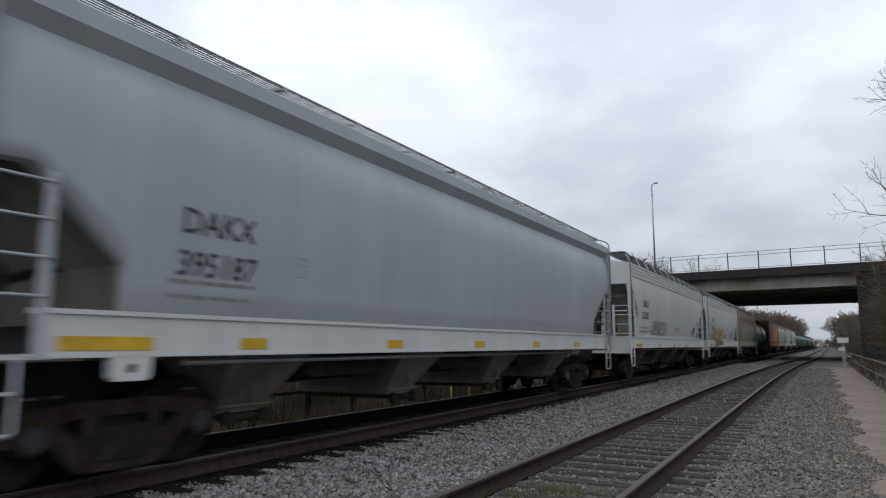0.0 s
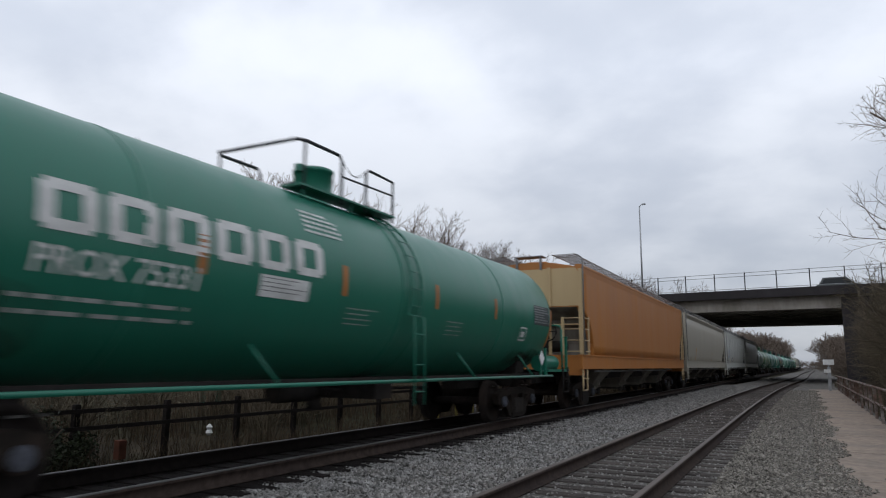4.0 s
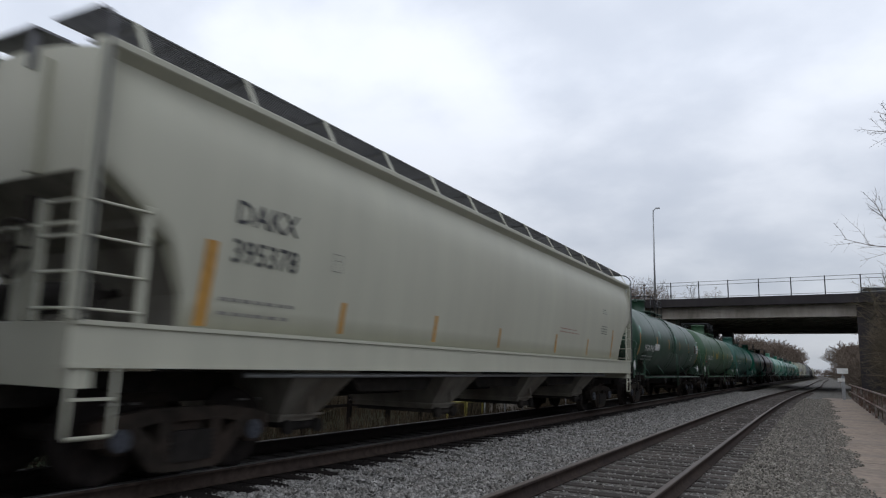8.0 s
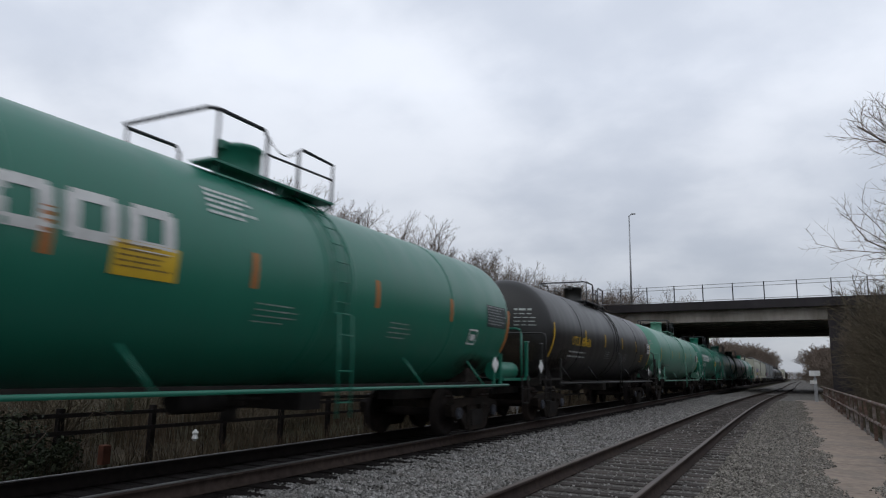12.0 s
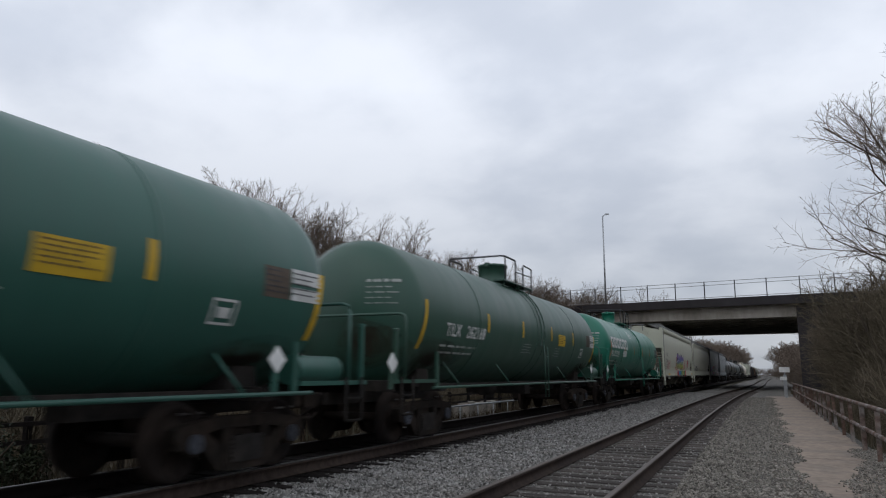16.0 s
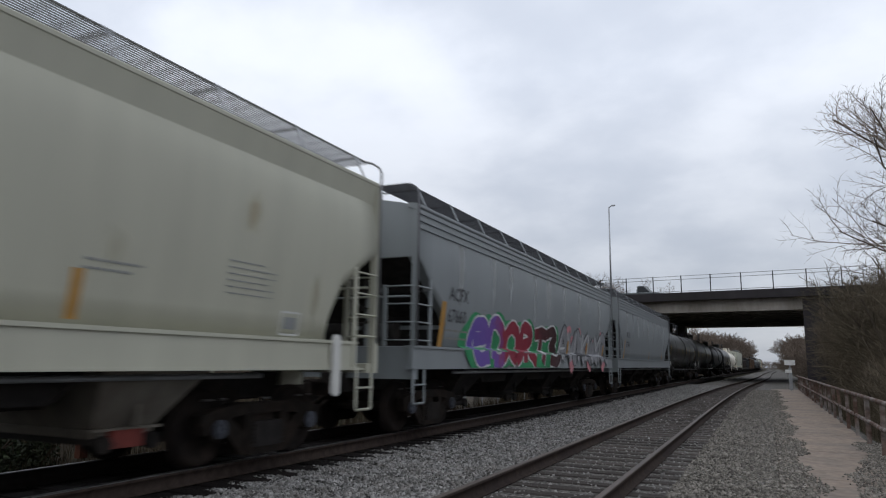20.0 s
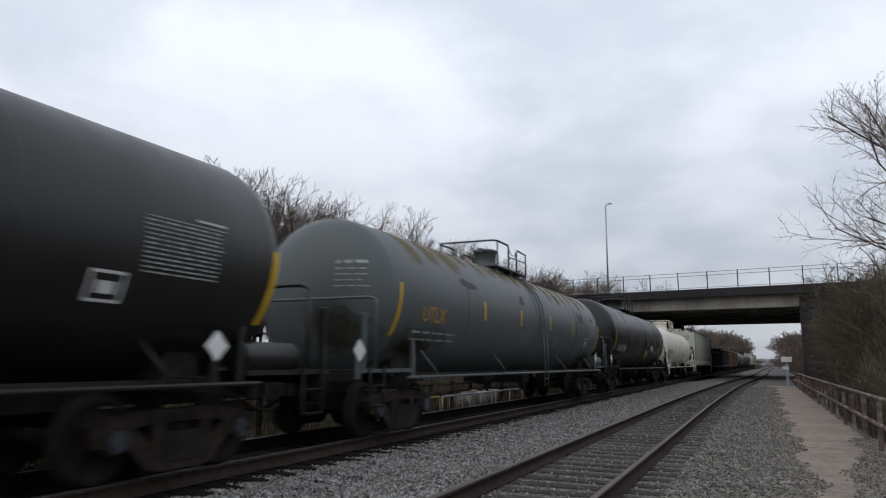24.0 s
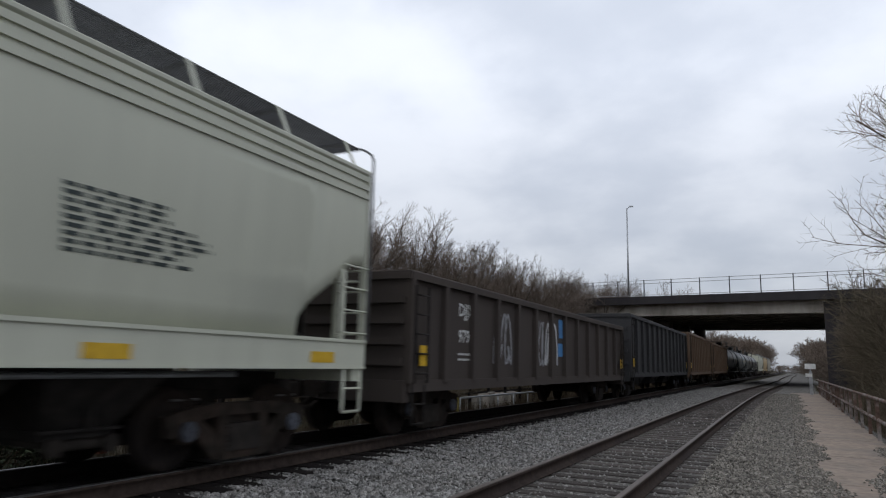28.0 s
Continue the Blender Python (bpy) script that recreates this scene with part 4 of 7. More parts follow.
        part("handrail", mesh_of("end_rails", end_rails), post, car, at=m)
        for x in (-0.62, 0.62):
            part("end_rib", mesh_of(f"endrib{zc}", lambda: Shape().box(-0.05, 0.05, -0.07, 0.0, zc + 0.02, EAVE + 0.05)), post, car, at=m @ pose(x, 0, 0))
        part("end_walk", mesh_of("endwalk", lambda: Shape().box(-0.44, 0.44, -0.10, 0.34, BOARD - 0.03, BOARD, 0.006).box(-0.40, -0.34, -0.06, 0.0, EAVE, BOARD - 0.03).box(0.34, 0.40, -0.06, 0.0, EAVE, BOARD - 0.03)), board, car, at=m)
        part("coupler", mesh_of("coupler", coupler_shape), M_TRUCK, car, at=pose(0, sy * (L / 2 - 0.17), 0, 0, 0, 0 if sy > 0 else 180))
        for sx in (-1, 1):
            part("corner_post", Shape().box(min(sx * 1.50, sx * 1.60), max(sx * 1.50, sx * 1.60), min(sy * e, sy * (e + (0.05 if bands else 0.13))), max(sy * e, sy * (e + (0.05 if bands else 0.13))), (1.10 if short else SILL1 + 0.012), EAVE - 0.03), post, car)
            yl = -e - 0.08 if sy < 0 else e + 0.08 - 0.52
            zs = cut_height(cut, 0.53)
            part("ladder_stile", mesh_of(f"stile{cut}{short}", lambda: Shape().box(-0.018, 0.018, -0.04, 0.04, 1.14 if short else SILL1 + 0.01, zs + 0.06, 0.006)), post, car, at=pose(sx * 1.585, sy * (e - 0.53), 0))
            for q in range(4):
                part("rung", mesh_of("rung", lambda: Shape().tube([(0, -0.32, 0), (0, 0.32, 0)], 0.014, 6)), post, car, at=pose(sx * 1.612, sy * (e - 0.22), SILL1 + 0.10 + q * 0.31))
                part("rung", mesh_of("rung_end", lambda: Shape().tube([(-0.28, 0, 0), (0.28, 0, 0)], 0.014, 6)), post, car, at=pose(sx * 1.30, sy * (e + 0.12), SILL1 + 0.10 + q * 0.31))
            part("end_stile", mesh_of("endstile", lambda: Shape().box(-0.04, 0.04, -0.02, 0.02, SILL1, 2.60, 0.006)), post, car, at=pose(sx * 1.02, sy * (e + 0.11), 0))
            add_step(car, post, pose(sx * 1.56, yl + 0.04, SILL0 - 0.60))
            part("end_grab", mesh_of(f"endgrab{sy}{sx}", lambda: mirrored_y(end_grab(), sx, -sy)), board, car, at=pose(0, sy * (e + 0.06), 0))
        part("ladder", mesh_of("ladder_hi", lambda: hang_ladder(0.46, 2.6, BOARD - 0.05, 4)), post, car, at=pose(-1.2, sy * (e + 0.03), 0, 0, 0, 90))
    part("brake_wheel", mesh_of("brake_wheel", brake_wheel), M_UNDER, car, at=pose(0.55, -e - 0.08, 2.2))
    part("brake_cylinder", mesh_of("brakecyl", lambda: Shape().tube([(0.3, 0, 1.8), (0.95, 0, 1.8)], 0.16, 12)), M_UNDER, car, at=pose(0, -e + 0.45, 0))
    part("air_reservoir", mesh_of("hres", lambda: Shape().tube([(-0.9, 0.1, 1.78), (-0.1, 0.1, 1.78)], 0.2, 12)), M_UNDER, car, at=pose(0, -e + 0.45, 0))
    for sy in (-1, 1):
        add_truck(car, sy * (L / 2 - 2.45), mid)
    for y, w, z0, z1 in refl:
        part("reflector", mesh_of(f"rf{w}{z0}{z1}", lambda: Shape().box(1.570, 1.582, -w / 2, w / 2, z0, z1)), stripe_mat or M_REFL, car, "yellow reflective strip", at=pose(0, y, 0))
    for y, w, z0, z1 in stripes:
        mark(car, "stripe", rects([(0, 0, w, z1 - z0)]), y, z0, 1, 1, fx, M_ORANGE, "faded orange upright stripe")
    return car, e


# ---------------------------------------------------------------- tank car
TANK_R, TANK_Z = 1.42, 2.40


def side_tank(z):
    d = min(abs(z - TANK_Z) / TANK_R, 0.999)
    return TANK_R * math.sqrt(1 - d * d)


def tank_shell(L):
    e = L / 2 - 1.05
    n = 40
    rings = []
    for d in (0.0, 0.02, 0.08, 0.18, 0.32, 0.50, 0.66):
        u = d / 0.66
        rings.append((-e + d, TANK_R * math.sqrt(max(0.0004, 1 - (1 - u) ** 2.2))))
    k = 8
    mids = [(-e + 0.66 + (2 * e - 1.32) * i / k, TANK_R) for i in range(1, k)]
    rings = rings + mids + [(-y, r) for y, r in rings[::-1]]
    s = Shape().loft([[(r * math.cos(2 * math.pi * j / n), y, TANK_Z + r * math.sin(2 * math.pi * j / n)) for j in range(n)] for y, r in rings])
    return s


def weld_ring():
    n = 40
    return Shape().loft([[((TANK_R + o) * math.cos(2 * math.pi * i / n), y, TANK_Z + (TANK_R + o) * math.sin(2 * math.pi * i / n)) for y, o in ((-0.03, -0.01), (-0.025, 0.008), (0.025, 0.008), (0.03, -0.01))] for i in range(n + 1)], True, False)


def dome(r):
    """Valve housing: a plain drum with a lid rim, hinge and hold-down bolts."""
    s = Shape()
    n = 24
    z0 = TANK_Z + TANK_R
    prof = [(r + 0.03, z0 - 0.15), (r + 0.03, z0 - 0.02), (r, z0), (r, z0 + 0.51), (r + 0.018, z0 + 0.515), (r + 0.018, z0 + 0.56), (r - 0.02, z0 + 0.585), (0.02, z0 + 0.59)]
    s.loft([[(r * math.cos(2 * math.pi * i / n), r * math.sin(2 * math.pi * i / n), z) for r, z in prof] for i in range(n + 1)], False, False)
    s.box(-0.06, 0.06, -r - 0.10, -r + 0.02, z0 + 0.48, z0 + 0.60, 0.01)
    for a in range(6):
        c, d = math.cos(a * 1.047 + 0.2) * (r + 0.012), math.sin(a * 1.047 + 0.2) * (r + 0.012)
        s.tube([(c, d, z0 + 0.47), (c, d, z0 + 0.56)], 0.014, 5)
    return s


def gate_chain():
    """Slack chain between the two guard rails."""
    z, x = TANK_Z + TANK_R - 0.04, 0.83
    return Shape().tube([(x, -0.35 + 0.134 * k, z + 0.58 - 0.17 * math.sin(math.pi * k / 5)) for k in range(6)], 0.010, 4)


def top_platform():
    """Grated walk round the valve housing: a thin plate with raised edges and stays."""
    z = TANK_Z + TANK_R - 0.04
    s = Shape()
    for sx in (1, -1):
        s.prism([(-1.35, z - 0.03), (1.2, z - 0.03), (1.2, z), (-1.35, z)], min(sx * 0.5, sx * 0.86), max(sx * 0.5, sx * 0.86))
        for y in (-1.2, 0.0, 1.1):
            s.tube([(sx * 0.80, y, z - 0.02), (sx * 0.72, y, z - 0.24)], 0.025, 5)
    s.box(-0.5, 0.5, 0.62, 1.2, z + 0.03, z + 0.06)
    return s


def guard_loop():
    """Guard rail that loops round the near end of the platform."""
    z, x = TANK_Z + TANK_R - 0.04, 0.83
    h = z + 0.65
    s = Shape().tube([(x, -0.35, z - 0.1), (x, -0.35, h - 0.08), (x, -0.42, h), (x, -1.25, h), (x - 0.08, -1.36, h), (-x + 0.08, -1.36, h), (-x, -1.25, h), (-x, -0.42, h), (-x, -0.35, h - 0.08), (-x, -0.35, z - 0.1)], 0.026, 6)
    for sx in (x, -x):
        s.tube([(sx, -1.25, z - 0.08), (sx, -1.25, h)], 0.022, 5)
    return s


def guard_gate(side):
    z, x = TANK_Z + TANK_R - 0.04, 0.83
    s = Shape()
    for sx in (side * x,):
        s.tube([(sx, 0.32, z - 0.1), (sx, 0.32, z + 0.56), (sx, 0.40, z + 0.62), (sx, 1.15, z + 0.60), (sx, 1.15, z - 0.12)], 0.024, 6)
        s.tube([(sx, -0.35, z + 0.33), (sx, 1.15, z + 0.36)], 0.018, 5)
    return s


def tank_ladder():
    s = Shape()
    pts = []
    for k in range(9):
        a = radians(74 - k * 11)
        pts.append(((TANK_R + 0.06) * math.cos(a), TANK_Z + (TANK_R + 0.06) * math.sin(a)))
    pts += [(TANK_R + 0.12, 2.0), (TANK_R + 0.14, 1.45), (TANK_R + 0.14, 0.62)]
    for y in (-0.16, 0.16):
        s.tube([(x, y, z) for x, z in pts], 0.016, 5)
    for (xa, za), (xb, zb) in zip(pts, pts[1:]):
        d = math.hypot(xb - xa, zb - za)
        m = max(1, int(d / 0.30))
        for q in range(m):
            t = (q + 0.5) / m
            s.tube([(xa + (xb - xa) * t, -0.16, za + (zb - za) * t), (xa + (xb - xa) * t, 0.16, za + (zb - za) * t)], 0.011, 5)
    return s


def side_rail(L):
    """Long hand pipe low on the side with raking stays to the shell."""
    e = L / 2 - 1.9
    s = Shape().tube([(1.52, -e, 1.0), (1.52, e, 1.0)], 0.03, 6)
    for y in (-e + 1.3, -2.6, 2.9, e - 1.3):
        s.tube([(1.51, y, 1.0), (1.24, y - 0.25, 1.47)], 0.022, 5)
    return s


def tank_end():
    """Stub sill, bolster and end platform at the -y end; y counts inward from the shell's end."""
    s = Shape().box(-0.2, 0.2, -0.62, 3.4, 0.72, 1.12)
    s.box(-1.46, 1.46, -0.62, -0.52, 0.96, 1.14, 0.01)
    s.box(-1.44, 1.44, -0.52, 0.10, 1.10, 1.13)
    s.box(-1.40, -0.2, 1.40, 1.70, 0.92, 1.08).box(0.2, 1.40, 1.40, 1.70, 0.92, 1.08)
    # saddle plates that carry the shell over the truck
    for x in (-0.9, 0.9):
        s.prism([(1.25, 1.0), (1.85, 1.0), (1.75, 1.45), (1.35, 1.45)], x - 0.05, x + 0.05)
    s.box(-0.9, 0.9, 1.30, 1.80, 1.05, 1.30)
    return s


def platform_edge():
    """Thin angle along one side of the end platform."""
    return Shape().prism([(-0.62, 1.09), (1.05, 1.09), (1.05, 1.15), (-0.62, 1.15)], -0.03, 0.03)


def stanchion():
    return Shape().box(-0.03, 0.03, -0.03, 0.03, 1.14, 1.96, 0.008).box(-0.045, 0.045, -0.045, 0.045, 1.96, 2.0, 0.01)


def mirrored(s, mir):
    if mir < 0:
        s.v = [(-x, y, z) for x, y, z in s.v]
        s.f = [f[::-1] for f in s.f]
    return s


def end_loop():
    """Hoop over the end platform from side to side."""
    return Shape().tube([(1.46, -0.15, 1.14), (1.46, -0.15, 2.16), (1.43, -0.15, 2.25), (1.34, -0.15, 2.28), (-1.34, -0.15, 2.28), (-1.43, -0.15, 2.25), (-1.46, -0.15, 2.16), (-1.46, -0.15, 1.14)], 0.027, 6)


def pipe_stand():
    """Flat upright that carries the side pipe at its end."""
    return Shape().prism([(1.10, 1.0), (1.20, 1.0), (1.18, 1.66), (1.11, 1.66)], 1.43, 1.48)


def placard(sx):
    s = Shape()
    s.v = [(0.0, 0, 0.17), (0.0, 0.17, 0), (0.0, 0, -0.17), (0.0, -0.17, 0), (0.012, 0, 0.17), (0.012, 0.17, 0), (0.012, 0, -0.17), (0.012, -0.17, 0)]
    s.f = [(0, 1, 2, 3), (7, 6, 5, 4), (0, 4, 5, 1), (1, 5, 6, 2), (2, 6, 7, 3), (3, 7, 4, 0)]
    s.s = [False] * 6
    return s


def head_bars(rng, e, sy):
    """Short bars laid on the bulging tank head."""
    v, f = [], []
    for row in range(5):
        x, z = 0.52, TANK_Z + 0.50 - row * 0.10
        h = 0.055 if row == 0 else 0.02
        while x < 0.98:
            w = rng.uniform(0.08, 0.2)
            n = len(v)
            for dz in (0.0, h):
                for q in range(3):
                    xx = x + w * q / 2
                    rr = min(0.98, math.hypot(xx, z + dz - TANK_Z) / TANK_R)
                    d = 0.66 * (1 - (1 - rr * rr) ** (1 / 2.2))
                    v.append((xx, sy * (e - d + 0.008), z + dz))
            f += [(n, n + 1, n + 4, n + 3), (n + 1, n + 2, n + 5, n + 4)]
            x += w + 0.04
    s = Shape()
    s.add(v, f)
    return s


def head_stain(cx, cz, rx, rz, e, sy, lay, rng):
    """A ragged film of grime that follows the bulge of the tank head."""
    pts = [(0.0, 0.0)] + [(r * q[0], r * q[1]) for r in (0.35, 0.7, 1.0) for q in blob(rng, 0, 0, 1, 1, 20, 0.14)]
    v = []
    for u, w in pts:
        x, z = cx + u * rx, cz + w * rz
        rr = min(0.985, math.hypot(x, z - TANK_Z) / TANK_R)
        v.append((x, sy * (e - 0.66 * (1 - (1 - rr * rr) ** (1 / 2.2)) + lay), z))
    f = [(0, 1 + k, 1 + (k + 1) % 20) for k in range(20)]
    for ring in (0, 1):
        a, b = 1 + 20 * ring, 21 + 20 * ring
        f += [(a + k, b + k, b + (k + 1) % 20, a + (k + 1) % 20) for k in range(20)]
    return Shape().add(v, f, True)


def tank(s0, s1, label, body, rep=None, num=None, letters=None, logo=False, stripe=None, rails=None, data=True, h=0.42, letter_z=2.0, letter_y=-6.1, logo_y=-6.7, seed=1, panel="dark", yellow=None, dome_y=-0.15, dome_r=0.32, ladder_y=0.5, fat=1.0, panel_at=2.05, truck=None):
    L, mid = s1 - s0, (s0 + s1) / 2
    rng = random.Random(seed)
    skin = lambda z: fat * side_tank(z / fat)
    car = thing("tank_car", label, "freight car", "cars of the freight train", line_pose(mid))
    e = L / 2 - 1.05
    rails, stripe, letters = rails or M_DKSTEEL, stripe or M_REFL, letters or M_WHITE
    shell = part("shell", mesh_of(f"ts{L:.2f}", lambda: tank_shell(L)), body, car)
    shell.scale = (fat, 1, fat)
    for y in (-e * 0.55, ladder_y - 0.3, ladder_y + 0.34, e * 0.55):
        part("weld_band", mesh_of("weld", weld_ring), body, car, at=pose(0, y, 0)).scale = (fat, 1, fat)
    top = pose(0, dome_y, (fat - 1) * (TANK_Z + TANK_R))
    part("dome", mesh_of(f"dome{dome_r}", lambda: dome(dome_r)), body, car, "round valve housing on the top", at=top)
    part("top_platform", mesh_of("topplat", top_platform), body, car, at=top)
    part("chain", mesh_of("gatechain", gate_chain), M_DKSTEEL, car, at=top)
    part("guard_rail", mesh_of("guard_loop", guard_loop), rails, car, at=top)
    for sx in (1, -1):
        part("guard_rail", mesh_of(f"guard_gate{sx}", lambda: guard_gate(sx)), rails, car, at=top)
    for sx in (1, -1):
        m = pose(0, 0, 0, 0, 0, 0 if sx > 0 else 180)
        part("ladder", mesh_of("tladder", tank_ladder), body, car, at=pose(0, ladder_y * sx, 0, 0, 0, 0 if sx > 0 else 180))
        part("side_rail", mesh_of(f"sr{L:.2f}", lambda: side_rail(L)), body if rails is M_DKSTEEL else rails, car, at=m)
        part("side_beam", mesh_of(f"sb{L:.2f}", lambda: Shape().box(1.20, 1.28, -e + 1.7, e - 1.7, 0.98, 1.06)), M_UNDER, car, at=m)
    for sy in (-1, 1):
        m = pose(0, sy * e, 0, 0, 0, 0 if sy < 0 else 180)
        part("end_frame", mesh_of("tank_end", tank_end), M_UNDER, car, at=m)
        ends = rails if rails is not M_DKSTEEL else body
        part("end_rail", mesh_of("end_loop", end_loop), ends, car, at=m)
        for mir in (1, -1):
            part("pipe_stand", mesh_of(f"pipe_stand{mir}", lambda: mirrored(pipe_stand(), mir)), ends, car, at=m)
            part("platform_edge", mesh_of("platform_edge", platform_edge), ends, car, at=m @ pose(mir * 1.47, 0, 0))
            part("stanchion", mesh_of("stanchion", stanchion), ends, car, at=m @ pose(mir * 1.46, -0.5, 0))
        part("coupler", mesh_of("coupler", coupler_shape), M_TRUCK, car, at=pose(0, sy * (L / 2 - 0.17), 0, 0, 0, 0 if sy > 0 else 180))
        add_truck(car, sy * (truck or L / 2 - 2.6), mid)
        for sx in (-1, 1):
            part("placard", mesh_of("placard", lambda: placard(1)), M_SIGN, car, "white diamond placard", at=pose(sx * 1.52, (e - 1.6 if body is not T_WHITE else e - 1.32) if sy > 0 else -e - 0.72, 1.42))
            part("placard_bracket", mesh_of("placbr", lambda: Shape().box(-0.03, 0.0, -0.05, 0.05, 1.0, 1.58)), body, car, at=pose(sx * 1.51, (e - 1.6 if body is not T_WHITE else e - 1.32) if sy > 0 else -e - 0.72, 0))
            add_step(car, M_UNDER if rails is M_DKSTEEL else rails, pose(sx * 1.53, sy * (e + 0.2) - 0.2, 0.58))
    part("air_reservoir", mesh_of("reservoir", lambda: Shape().tube([(1.0, -0.52, 1.30), (1.0, -0.47, 1.30), (1.0, 0.47, 1.30), (1.0, 0.52, 1.30)], 0.20, 14)), body, car, at=pose(0.2, e - 0.42, 0))
    part("brake_wheel", mesh_of("brake_wheel", brake_wheel), M_UNDER, car, at=pose(-0.6, -e - 0.6, 1.7))
    part("brake_gear", mesh_of("brakegear", lambda: Shape().tube([(0.2, -1.2, 0.85), (0.2, -0.4, 0.85)], 0.17, 10).tube([(0.2, -0.4, 0.85), (0.2, 3.4, 0.80)], 0.03, 6).box(-0.9, 0.9, 0.4, 0.9, 0.70, 1.05)), M_UNDER, car)
    part("bottom_outlet", mesh_of("outlet", lambda: Shape().tube([(0, 0, 1.3), (0, 0, 0.75)], 0.22, 14).tube([(0, 0, 0.75), (0, 0, 0.55)], 0.12, 10)), M_UNDER, car)
    for y, z0, z1, sl in ((-e + 0.62, 1.70, 2.62, 0.12), (-3.85, 2.18, 2.60, 0), (-1.28, 2.18, 2.60, 0), (1.45, 2.2, 2.62, 0), (4.05, 2.18, 2.6, 0), (e - 0.72, 1.70, 2.62, 0.12)):
        mark(car, "stripe", rects([(0, 0, 0.11, z1 - z0)]), y, z0, 1, 1, skin, stripe, "yellow reflective strip", slant=sl)
    y = logo_y if logo else letter_y
    if logo:
        # company lettering kept as plain white blocks
        rs, u = [], 0.0
        for k in range(6):
            rs += [(u, 0.1, u + 0.14, 0.9), (u + 0.36, 0.1, u + 0.50, 0.9), (u + 0.05, 0.78, u + 0.45, 1.0), (u + 0.05, 0.0, u + 0.45, 0.22)]
            u += 0.58
        mark(car, "company_lettering", rects(rs), y, 2.36, 1.14, 0.46, skin, M_WHITE, "large white lettering shown as blocks")
    zz = letter_z
    if logo:
        mark(car, "small_print", bars(rng, 5, 0.85, 0.36, 0.5), dome_y - 1.75, 2.93, 1, 1, skin, M_WHITE, "five lines of white stencil", slant=0.12)
        h = 0.34
        if not yellow:
            mark(car, "data_panel", rects([(0, 0, 0.9, 0.26)]), y + 2.7, 2.03, 1, 1, skin, M_WHITE, "white stencilled panel")
            mark(car, "small_print", bars(rng, 4, 0.8, 0.2, 0.2), y + 2.75, 2.06, 1, 1, skin, M_BLACK, out=0.010)
    if rep:
        mark(car, "reporting_mark", WORDS[rep], y, zz, h, h, skin, letters, "stencilled reporting mark")
    if num:
        mark(car, "car_number", WORDS[num], y + h * (2.95 if h < 0.4 else 2.68), zz, h, h, skin, letters, "stencilled car number")
    if data:
        mark(car, "small_print", bars(rng, 2, 2.0, 0.26, 0.30, 0.9), y - 0.1, zz - 0.44, 1, 1, skin, M_PRINT if letters is M_BLACK else M_DULL, "small stencilled data lines")
        mark(car, "small_print", bars(rng, 4, 0.85, 0.28, 0.22), -1.1, 1.75, 1, 1, skin, M_PRINT if letters is M_BLACK else M_DULL)
        mark(car, "small_print", bars(rng, 4, 0.7, 0.30, 0.22), 2.0, 1.72, 1, 1, skin, M_PRINT if letters is M_BLACK else M_DULL)
        if panel == "dark":
            mark(car, "data_panel", rects([(0, 0, 0.52, 0.40)]) if not logo else rects([(0, 0, 1.05, 0.46)]), e - 1.78, 2.20, 1, 1, skin, M_PLATE if logo else M_PANEL, "dark stencil panel with fine print")
            mark(car, "small_print", bars(rng, 5, 0.46, 0.34, 0.3) if not logo else bars(rng, 7, 1.0, 0.42, 0.42), e - 1.75, 2.22, 1, 1, skin, M_PATCH if logo else M_BLACK, out=0.010)
            if not logo:
                mark(car, "data_panel", rects([(0, 0, 0.62, 0.17), (0, 0.22, 0.62, 0.42)]), e - 1.22, 2.20, 1, 1, skin, M_WHITE, "white stencil panel with fine print")
                mark(car, "small_print", bars(rng, 5, 0.58, 0.34, 0.3), e - 1.20, 2.23, 1, 1, skin, M_BLACK, out=0.010)
        else:
            mark(car, "small_print", join_polys([bars(rng, 12, 1.10, 0.58, 0.26 if letters is M_BLACK else 0.36, 0.95), rects([(0, 0.61, 1.14, 0.62), (0.7, 0.66, 1.14, 0.69)])]), e - panel_at, 1.88 if letters is M_BLACK else 2.10, 1, 1, skin, M_PRINT if letters is M_BLACK else M_DULL, "block of fine stencilled lines")
        if yellow:
            mark(car, "data_panel", rects([(0, 0, 0.78, 0.34)]), yellow, 1.76 if rails is not M_DKSTEEL else 2.1, 1, 1, skin, M_CHROME, "yellow warning panel")
            mark(car, "small_print", bars(rng, 5, 0.66, 0.26, 0.36), yellow + 0.06, (1.76 if rails is not M_DKSTEEL else 2.1) + 0.05, 1, 1, skin, M_G_OCHRE, out=0.010)
        for q in range(4):
            k = 1 - 0.2 * q
            tagged(part("stain", head_stain(0.55, 1.78, 0.62 * k, 0.50 * k, e, -1, 0.003 + 0.0015 * q, rng), M_SOOT if body is not T_WHITE else M_TAN, car, "dark grime on the tank head"), kind="stuff")
        for y, z, a, b in ((-e + 1.6, 1.55, 1.5, 0.45), (e - 1.7, 1.42, 1.1, 0.26)):
            for q in range(5):
                k = 1 - 0.17 * q
                mark(car, "stain", polys_of([[(min(max(u, -e + 0.68), e - 0.68), max(v, 1.22 + 0.01 * q)) for u, v in blob(rng, y, z, a * k, b * k, 30, 0.16)]]), 0, 0, 1, 1, skin, M_GRIME, "brown road grime low on the shell", out=0.003 + 0.0012 * q)
        for sy in (-1, 1):
            part("small_print", head_bars(rng, e, sy), M_PRINT if letters is M_BLACK else M_DULL, car, "small stencilled lines on the tank head")
